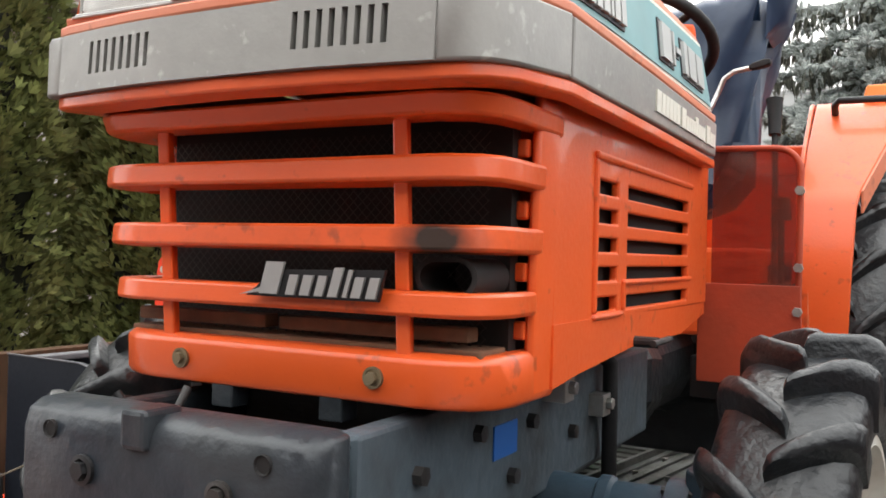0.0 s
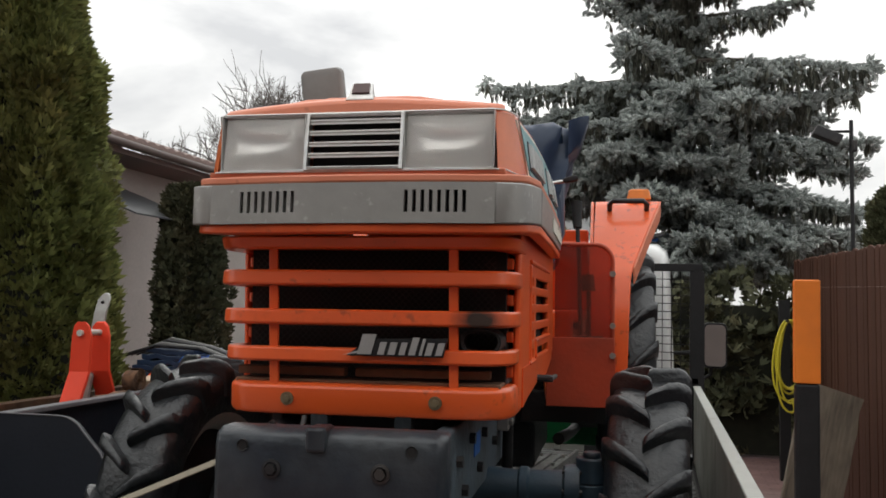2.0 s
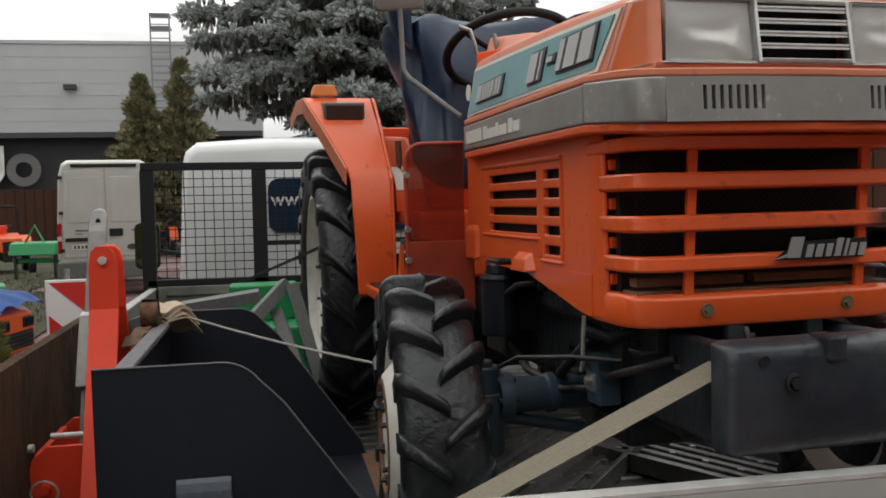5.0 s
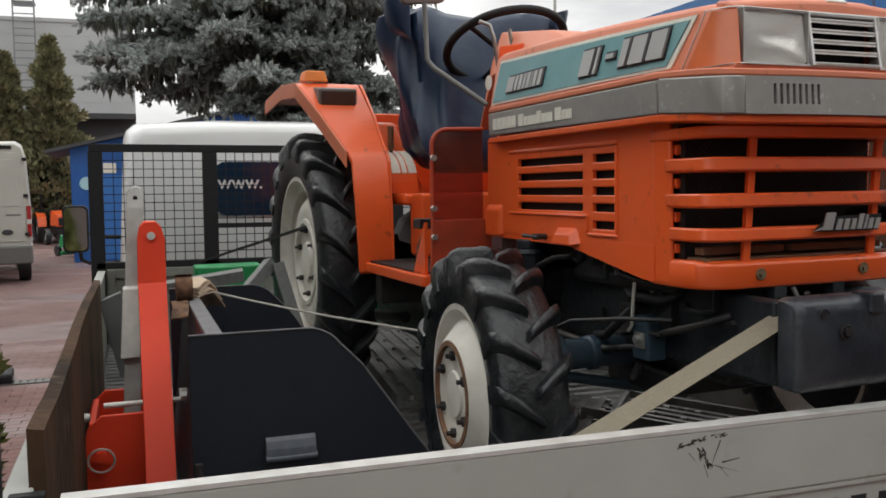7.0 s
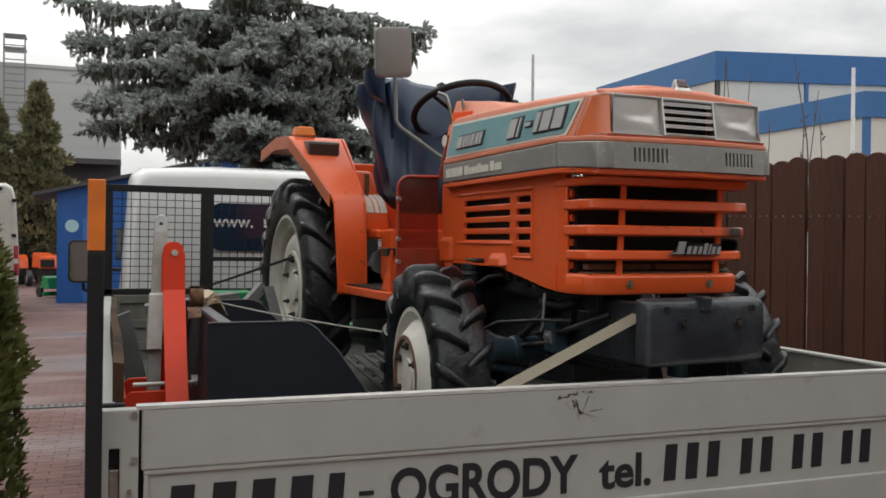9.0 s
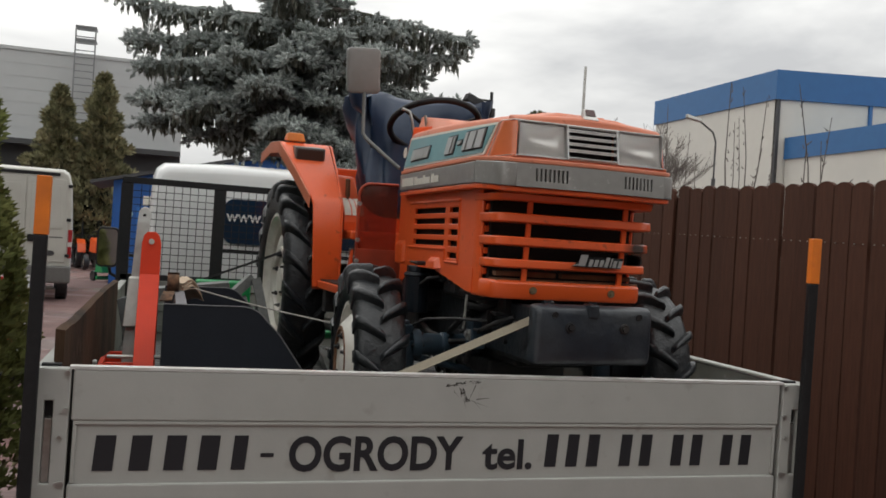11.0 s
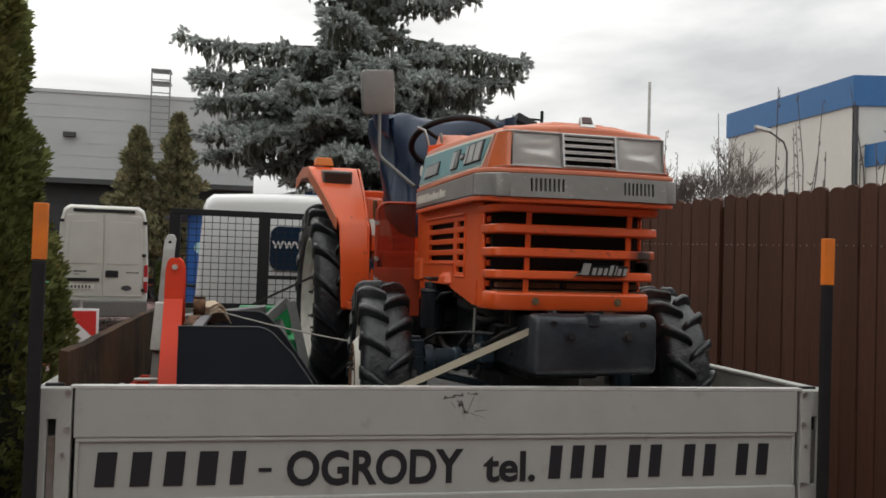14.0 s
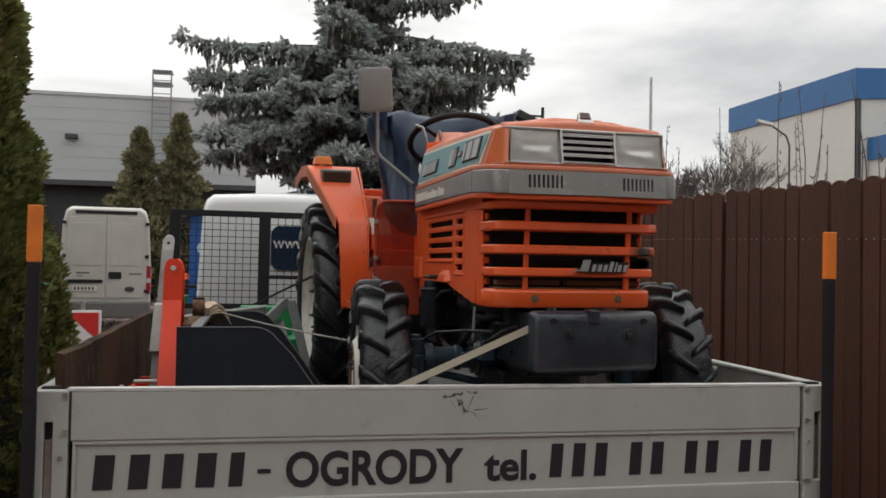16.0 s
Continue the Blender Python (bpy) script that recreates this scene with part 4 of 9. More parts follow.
        trim = [(0.0, -0.0495, 0.9885), (s * 0.240, -0.0495, 0.9885), (s * 0.256, -0.040, 0.9885), (s * 0.282, 0.072, 0.9885), (s * 0.268, 0.020, 1.0905), (s * 0.250, -0.020, 1.0915), (s * 0.234, -0.0345, 1.0905), (0.0, -0.0345, 1.0905)]
        part("trim_line", tube(bmesh.new(), trim, 0.0016, 6), CHROME, f, "thin bright trim line")
    # louvred centre
    c = link("centre_louvre", None, f)
    part("backing", boxes((-0.081, 0.081, -0.015, -0.010, 0.992, 1.09)), BLACK, c)
    for i in range(4):
        z = 1.006 + 0.0195 * (i + 0.55)
        bm = bmesh.new()
        prism(bm, [(lean(z) - 0.003, z - 0.0045), (lean(z) - 0.004, z + 0.002), (lean(z) + 0.02, z + 0.008), (lean(z) + 0.02, z + 0.003)], 0, -0.079, 0.079)
        part("slat", bm, SLAT, c)
        for dz in (-0.0042, 0.0012):
            part("slat_line", boxes((-0.079, 0.079, lean(z) - 0.0065, lean(z) - 0.0025, z + dz, z + dz + 0.0026)), SLAT_GLINT, c)
    bm = bmesh.new()
    for x0, x1, z0, z1 in ((-0.0855, 0.0855, 0.990, 0.997), (-0.0855, 0.0855, 1.083, 1.090)):
        box(bm, x0, x1, lean((z0 + z1) / 2) - 0.008, lean((z0 + z1) / 2) + 0.01, z0, z1)
    for x0 in (-0.0855, 0.0795):
        loft(bm, [[(x0, lean(z) - 0.009, z), (x0 + 0.006, lean(z) - 0.009, z), (x0 + 0.006, lean(z) + 0.01, z), (x0, lean(z) + 0.01, z)] for z in (0.990, 1.090)])
    part("louvre_frame", bm, CHROME, c, bevel=0.0012)
    # bonnet emblem
    e = link("emblem", None, t, "chrome framed bonnet emblem")
    tilt = pose(0.002, -0.026, 1.115, -24, 0, 0) @ Matrix.Diagonal((0.82, 0.92, 0.92, 1))
    bm = bmesh.new()
    loft(bm, [[tilt @ Vector(p) for p in r] for r in ([(-0.032, 0, 0), (0.032, 0, 0), (0.026, 0.05, 0), (-0.026, 0.05, 0)], [(-0.026, 0.004, 0.016), (0.026, 0.004, 0.016), (0.022, 0.046, 0.014), (-0.022, 0.046, 0.014)], [(-0.023, 0.006, 0.044), (0.023, 0.006, 0.044), (0.020, 0.018, 0.045), (-0.020, 0.018, 0.045)])])
    part("emblem_body", bm, CHROME, e, bevel=0.003)
    bm = bmesh.new()
    loft(bm, [[tilt @ Vector(p) for p in r] for r in ([(-0.019, 0.0010, 0.017), (0.019, 0.0010, 0.017), (0.0175, 0.0022, 0.039), (-0.0175, 0.0022, 0.039)], [(-0.019, 0.006, 0.014), (0.019, 0.006, 0.014), (0.0175, 0.008, 0.039), (-0.0175, 0.008, 0.039)])])
    part("emblem_plate", bm, material("dark_red_emblem_enamel", (0.085, 0.040, 0.038), 0.35, grain=0.2, grain_scale=90), e, "dark red enamel plate")
    # side decals: teal field between cream lines, with raised letter shapes
    for s in (-1, 1):
        d = link("side_decal", None, bonnet, "teal side decal with cream border")
        xs = lambda y, z: s * (bonnet_half(y, z) + 0.0035)

        def field(quad, off, mat, name, par):
            (ya, za), (yb, zb), (yc, zc), (yd, zd) = quad
            bm2 = bmesh.new()
            n_ = 10
            rows_ = []
            for k_ in range(n_ + 1):
                q = k_ / n_
                lo_, hi_ = (ya + (yd - ya) * q, za + (zd - za) * q), (yb + (yc - yb) * q, zb + (zc - zb) * q)
                rows_.append([(xs(lo_[0], lo_[1]) + s * off, lo_[0], lo_[1]), (xs(hi_[0], hi_[1]) + s * off, hi_[0], hi_[1]), (xs(hi_[0], hi_[1]) + s * (off - 0.004), hi_[0], hi_[1]), (xs(lo_[0], lo_[1]) + s * (off - 0.004), lo_[0], lo_[1])])
            loft(bm2, rows_)
            return part(name, bm2, mat, par)
        field(((0.110, 0.998), (0.050, 1.090), (0.875, 1.118), (0.900, 1.000)), 0.000, CREAM, "decal_border", d)
        field(((0.122, 1.004), (0.067, 1.083), (0.868, 1.110), (0.892, 1.006)), 0.002, TEAL, "decal_field", d)
        field(((0.110, 0.982), (0.105, 0.988), (0.900, 0.990), (0.900, 0.984)), 0.001, CREAM, "lower_line", d)
        sign = 1 if s > 0 else -1

        def letters(y0, z0, widths, h, gap, slope):
            """Slanted letter shapes that read towards the right as seen from that side."""
            y = y0
            for w in widths:
                for bm3, g_, o_ in ((bmesh.new(), 0.005, 0.004), (bmesh.new(), 0.0, 0.009)):
                    za = z0 + slope * (y - y0)
                    poly = [(y - sign * g_, za - g_), (y + sign * (w + g_), za - g_), (y + sign * (w + g_ + h * 0.25), za + h + g_), (y - sign * (g_ - h * 0.25), za + h + g_)]
                    lo_ = [bm3.verts.new((xs(p, q) + s * (o_ - 0.008), p, q)) for p, q in poly]
                    hi_ = [bm3.verts.new((xs(p, q) + s * o_, p, q)) for p, q in poly]
                    bm3.faces.new(lo_)
                    bm3.faces.new(hi_[::-1])
                    for i_ in range(4):
                        bm3.faces.new((lo_[i_], hi_[i_], hi_[(i_ + 1) % 4], lo_[(i_ + 1) % 4]))
                    part("letter_backing" if g_ else "raised_letter", bm3, INK if g_ else SILVER, d)
                y += sign * (w + gap)
        if s < 0:
            letters(0.80, 1.025, (0.040, 0.016, 0.018, 0.014, 0.018, 0.006, 0.018, 0.018), 0.038, 0.006, 0.0)
            letters(0.43, 1.020, (0.045, 0.010), 0.055, 0.014, 0.0)
            letters(0.325, 1.045, (0.03,), 0.010, 0.012, 0.0)
            letters(0.275, 1.022, (0.022, 0.048, 0.05), 0.055, 0.012, 0.0)
        else:
            letters(0.13, 1.018, (0.045, 0.018, 0.020, 0.016, 0.020, 0.007, 0.020, 0.020), 0.045, 0.006, 0.0)
            letters(0.52, 1.020, (0.05, 0.010), 0.055, 0.014, 0.0)
            letters(0.61, 1.045, (0.03,), 0.010, 0.012, 0.0)
            letters(0.66, 1.022, (0.022, 0.05, 0.05), 0.055, 0.012, 0.0)
        # white maker's plate lettering on the grey band as bars
        bm = bmesh.new()
        y = 0.865 if s < 0 else 0.45
        for w in (0.03, 0.025, 0.025, 0.025, 0.025, 0.025, 0, 0.035, 0.02, 0.02, 0.015, 0.02, 0.025, 0.02, 0.015, 0.012, 0.015, 0, 0.035, 0.016, 0.014, 0.02):
            if w:
                h = 0.030 if w > 0.022 else 0.022
                y1 = y + sign * w * 0.78
                prism(bm, [(min(y, y1), 0.930), (max(y, y1), 0.930), (max(y, y1), 0.930 + h), (min(y, y1), 0.930 + h)], 0, s * (0.296 - 0.017 * max(0.0, y - 0.35)), s * (0.3045 - 0.016 * max(0.0, y - 0.35)))
            y += sign * (w * 0.92 if w else 0.012)
        part("band_lettering", bm, CREAM, bonnet, "cream bars of lettering on the grey band")


def chassis(t):
    c = link("chassis", None, t)
    # front frame rails and engine block
    for s in (-1, 1):
        # same paint on both rails; the left carries oil and painted shade
        part("frame_rail", boxes((min(s * 0.135, s * 0.165), max(s * 0.135, s * 0.165), -0.05, 0.95, 0.40, 0.56)), CASTING if s > 0 else OILY_SHADED, c, "blue-grey frame rail, the left one oily and darkened for shade", bevel=0.006)
        for y, z in ((0.06, 0.50), (0.12, 0.44), (0.20, 0.52), (0.30, 0.45), (0.36, 0.51), (0.52, 0.47)):
            bm = bmesh.new()
            tube(bm, ((s * 0.160, y, z), (s * 0.176, y, z)), 0.011, 6)
            part("rail_bolt", bm, BLACK_IRON, c)
        part("frame_strut", boxes((min(s * 0.06, s * 0.09), max(s * 0.06, s * 0.09), 0.03, 0.06, 0.55, 0.60)), OILY_SHADED, c, bevel=0.002)
    part("decal_plate", boxes((0.1655, 0.1675, 0.245, 0.315, 0.478, 0.520)), material("blue_sticker", (0.02, 0.12, 0.42), 0.5), c, "small blue sticker")
    part("engine_block", boxes((-0.12, 0.12, 0.12, 0.95, 0.36, 0.80)), BLACK_IRON, c, "black engine block", bevel=0.01)
    # dark blocks added to fill the engine bay and keep light out
    part("timing_cover", boxes((-0.205, -0.1205, 0.20, 0.60, 0.545, 0.579)), BLACK_IRON, c, bevel=0.01)
    part("clutch_housing", boxes((-0.225, -0.1205, 0.803, 0.97, 0.40, 0.66)), BLACK_IRON, c, bevel=0.01)
    part("oil_sump", boxes((-0.14, 0.14, 0.30, 0.55, 0.30, 0.359)), BLACK_IRON, c, bevel=0.01)
    part("inlet_manifold", boxes((-0.17, -0.1205, 0.35, 0.80, 0.582, 0.72)), BLACK_IRON, c, bevel=0.01)
    part("exhaust_manifold", boxes((0.1205, 0.17, 0.35, 0.80, 0.60, 0.74)), BLACK_IRON, c, bevel=0.01)
    bm = bmesh.new()
    tube(bm, ((-0.255, 0.74, 0.470), (-0.255, 0.74, 0.615)), 0.046, 20)
    tube(bm, ((-0.255, 0.74, 0.615), (-0.255, 0.74, 0.64)), 0.034, 12)
    tube(bm, ((-0.255, 0.74, 0.60), (-0.255, 0.74, 0.61)), 0.050, 20)
    part("oil_filter", bm, material("black_filter", (0.012, 0.016, 0.022), 0.3, grain=0.1), c, "black oil filter", bevel=0.004)
    bm = bmesh.new()
    for pts, r in (([(-0.15, 0.35, 0.52), (-0.22, 0.33, 0.50), (-0.25, 0.38, 0.44), (-0.20, 0.50, 0.42)], 0.010), ([(-0.14, 0.20, 0.56), (-0.2, 0.24, 0.53), (-0.21, 0.34, 0.53), (-0.16, 0.44, 0.55)], 0.012), ([(0.15, 0.62, 0.60), (0.185, 0.645, 0.56), (0.185, 0.65, 0.48), (0.182, 0.66, 0.36)], 0.013), ([(-0.13, 0.25, 0.60), (-0.19, 0.33, 0.62), (-0.18, 0.47, 0.60), (-0.14, 0.56, 0.62)], 0.014)):
        bm = bmesh.new()
        tube(bm, pts, r, 8)
        part("engine_hose", bm, BLACK, c, "black rubber hose", smooth=True)
    for x, y, z in ((-0.17, 0.28, 0.55), (-0.18, 0.40, 0.58), (-0.16, 0.48, 0.64), (-0.2, 0.30, 0.44), (0.18, 0.42, 0.55), (0.17, 0.62, 0.5)):
        bm = bmesh.new()
        box(bm, x - 0.02, x + 0.02, y - 0.018, y + 0.018, z - 0.02, z + 0.015)
        tube(bm, ((x, y, z), (x - 0.03 * (1 if x < 0 else -1), y, z)), 0.010, 6)
        part("engine_fitting", bm, STEEL, c, bevel=0.002)
    bm = bmesh.new()
    loft(bm, [[(w * math.cos(a), y, z + hgt * math.sin(a)) for a in [2 * math.pi * (i + 0.5) / 12 for i in range(12)]] for y, w, hgt, z in ((0.95, 0.15, 0.15, 0.49), (1.00, 0.165, 0.165, 0.49), (1.10, 0.16, 0.16, 0.48), (1.20, 0.125, 0.14, 0.48), (1.55, 0.125, 0.14, 0.48), (1.62, 0.16, 0.18, 0.50), (2.05, 0.17, 0.20, 0.52), (2.20, 0.15, 0.18, 0.52))])
    part("gearbox", bm, OILY_SHADED, c, "dark gearbox casting, oil and shade in the colour", bevel=0.02)
    bm = bmesh.new()
    tube(bm, ((-0.37, 2.09, 0.495), (0.37, 2.09, 0.495)), 0.10, 20)
    part("rear_axle", bm, OILY_SHADED, c, "dark rear axle housing, oil and shade in the colour", bevel=0.006, smooth=True)
    part("drawbar_frame", boxes((-0.16, 0.16, 1.70, 2.34, 0.20, 0.36)), OILY_SHADED, c, bevel=0.015)
    for s in (-1, 1):
        part("floor_support", boxes((min(s * 0.14, s * 0.44), max(s * 0.14, s * 0.44), 1.42, 1.48, 0.40, 0.50)), BLACK_IRON, c, bevel=0.004)
        bm = bmesh.new()
        tube(bm, ((s * 0.24, 1.75, 0.30), (s * 0.26, 2.20, 0.26), (s * 0.28, 2.62, 0.24)), 0.022, 8)
        part("lift_arm", bm, BLACK_IRON, c, smooth=True)
    # pump, brackets, pipes and bolts along the engine
    bm = bmesh.new()
    tube(bm, ((-0.15, 0.76, 0.52), (-0.25, 0.76, 0.52)), 0.048, 16)
    tube(bm, ((-0.25, 0.76, 0.52), (-0.262, 0.76, 0.52)), 0.030, 12)
    part("starter_motor", bm, BLACK_IRON, c, "black starter motor", bevel=0.003)
    bm = bmesh.new()
    box(bm, -0.215, -0.15, 0.44, 0.57, 0.555, 0.66)
    tube(bm, ((-0.215, 0.47, 0.61), (-0.235, 0.47, 0.61)), 0.020, 12)
    tube(bm, ((-0.215, 0.54, 0.61), (-0.235, 0.54, 0.61)), 0.020, 12)
    part("fuel_pump", bm, OILY_SHADED, c, bevel=0.008)
    for y, z, w, h_ in ((0.12, 0.545, 0.05, 0.05), (0.25, 0.50, 0.04, 0.09), (0.40, 0.47, 0.05, 0.07), (0.86, 0.50, 0.06, 0.10)):
        bm = bmesh.new()
        box(bm, -0.186, -0.166, y - w / 2, y + w / 2, z - h_ / 2, z + h_ / 2)
        box(bm, -0.215, -0.166, y - w / 2, y + w / 2, z - h_ / 2, z - h_ / 2 + 0.008)
        part("rail_bracket", bm, BLACK_IRON, c, bevel=0.002)
    for pts, r in (([(-0.16, 0.15, 0.57), (-0.21, 0.22, 0.56), (-0.22, 0.36, 0.575), (-0.20, 0.44, 0.60)], 0.006), ([(-0.235, 0.54, 0.61), (-0.26, 0.60, 0.60), (-0.255, 0.70, 0.57), (-0.24, 0.80, 0.58)], 0.007), ([(-0.18, 0.30, 0.42), (-0.23, 0.42, 0.40), (-0.24, 0.60, 0.41), (-0.20, 0.86, 0.44)], 0.009), ([(-0.17, 0.06, 0.52), (-0.20, 0.10, 0.50), (-0.20, 0.24, 0.46), (-0.18, 0.34, 0.44)], 0.008)):
        bm = bmesh.new()
        tube(bm, pts, r, 8)
        part("engine_pipe", bm, BLACK_IRON, c, smooth=True)
    bm = bmesh.new()
    tube(bm, ((-0.23, 0.30, 0.565), (-0.23, 0.31, 0.47), (-0.225, 0.33, 0.455)), 0.004, 6)
    part("dip_stick", bm, ZINC, c, smooth=True)
    # front axle: the housing lies above the wheel centres, with drop boxes at its ends
    AX, AZ = 0.46, 0.386
    bm = bmesh.new()
    lathe(bm, [(-0.36, 0.030), (-0.36, 0.050), (-0.33, 0.050), (-0.325, 0.037), (-0.255, 0.035), (-0.25, 0.041), (-0.235, 0.041), (-0.23, 0.034), (-0.12, 0.040), (-0.06, 0.062), (0.06, 0.062), (0.12, 0.040), (0.23, 0.034), (0.235, 0.041), (0.25, 0.041), (0.255, 0.035), (0.325, 0.037), (0.33, 0.050), (0.36, 0.050), (0.36, 0.030)], pose(0, AX, AZ), 28)
    part("front_axle", bm, BLUE_AXLE, c, "greasy blue front axle housing", smooth=True)
    for s in (-1, 1):
        bm = bmesh.new()
        tube(bm, ((s * 0.385, AX, 0.27), (s * 0.385, AX, 0.40)), 0.042, 16)
        tube(bm, ((s * 0.385, AX, 0.40), (s * 0.385, AX, 0.452)), 0.034, 16)
        tube(bm, ((s * 0.385, AX, 0.452), (s * 0.385, AX, 0.464)), 0.020, 8)
        part("drop_box", bm, BLUE_AXLE, c, "greasy blue bevel gear box", bevel=0.003, smooth=True)
        bm = bmesh.new()
        tube(bm, ((s * 0.385, AX, 0.318), (s * 0.455, AX, 0.318)), 0.055, 20)
        part("wheel_flange", bm, OILY_SHADED, c, bevel=0.004)
        for k in range(6):
            a = math.pi * k / 3
            bm = bmesh.new()
            tube(bm, ((s * 0.324, AX + 0.043 * math.cos(a), AZ + 0.043 * math.sin(a)), (s * 0.366, AX + 0.043 * math.cos(a), AZ + 0.043 * math.sin(a))), 0.006, 6)
            part("flange_bolt", bm, BLACK_IRON, c)
    bm = bmesh.new()
    tube(bm, ((-0.43, AX, 0.362), (-0.20, AX, 0.312), (0.03, AX, 0.262)), 0.013, 10)
    part("steering_rod", bm, BLUE_AXLE, c, "greasy blue steering rod", smooth=True)
    bm = bmesh.new()
    tube(bm, ((0.43, AX + 0.06, 0.345), (0.10, AX + 0.08, 0.30)), 0.013, 10)
    part("tie_rod", bm, BLUE_AXLE, c, smooth=True)
    part("axle_bracket", boxes((-0.215, -0.168, 0.27, 0.33, 0.395, 0.490)), BLUE_AXLE, c, "greasy blue bracket under the frame rail", bevel=0.004)
    bm = bmesh.new()
    tube(bm, ((-0.20, 0.32, 0.385), (-0.205, 0.34, 0.345)), 0.009, 8)
    tube(bm, ((-0.19, 0.22, 0.490), (-0.26, 0.30, 0.488), (-0.33, 0.40, 0.475), (-0.36, 0.44, 0.45)), 0.005, 8)
    part("brake_pipe", bm, BLACK_IRON, c, smooth=True)
    part("axle_bolster", boxes((-0.09, 0.09, 0.40, 0.52, 0.30, 0.44), (-0.13, 0.13, 0.02, 0.30, 0.38, 0.48)), OILY_SHADED, c, bevel=0.012)
    # front weight bracket: a folded plate with cheeks and bolt holes
    w = link("weight_bracket", None, t, "scuffed dark grey front bumper weight")
    prof = [(-0.126, 0.405), (-0.138, 0.416), (-0.142, 0.432), (-0.142, 0.545), (-0.137, 0.563), (-0.122, 0.572), (-0.085, 0.573), (-0.085, 0.560), (-0.10, 0.552), (-0.10, 0.405)]
    bm = bmesh.new()
    def outline(x):
        if abs(x) < 0.178:
            return prof
        k = (abs(x) - 0.178) / 0.016
        return [(min(y + 0.018 * k * k, -0.085), 0.49 + (z - 0.49) * (1 - 0.05 * k)) for y, z in prof]
    loft(bm, [[(x * 0.965 - 0.006, y, z) for y, z in outline(x)] for x in (-0.194, -0.190, -0.184, -0.178, -0.06, 0.06, 0.178, 0.184, 0.190, 0.194)])
    part("bracket_plate", bm, WEIGHT, w, bevel=0.004, smooth=True)
    for x, z, r in ((-0.091, 0.512, 0.015), (0.083, 0.512, 0.015)):
        bm = bmesh.new()
        lathe(bm, [(0.0, r), (0.004, r), (0.005, r * 0.72), (0.001, r * 0.66), (0.001, 0.0)], pose(x, -0.1425, z, 0, 0, -90), 20)
        tube(bm, ((x, -0.143, z), (x, -0.152, z)), 0.009, 6)
        part("plate_bolt", bm, BLACK_IRON, w)
    for x, z, r in ((-0.140, 0.546, 0.0075), (0.130, 0.546, 0.0075)):
        bm = bmesh.new()
        lathe(bm, [(0.003, r), (0.005, r * 1.2), (0.0015, r * 1.25), (0.0015, r * 1.25)], pose(x, -0.1395, z, 0, 0, -90), 18)
        tube(bm, ((x, -0.1425, z), (x, -0.13, z)), r * 0.95, 18)
        part("plate_hole", bm, SOOT, w)
    part("centre_tab", boxes((-0.036, -0.004, -0.150, -0.10, 0.540, 0.578)), WEIGHT, w, bevel=0.005)
    part("mount_bolt", boxes((-0.13, 0.13, -0.02, 0.05, 0.50, 0.54)), CASTING, w, bevel=0.005)


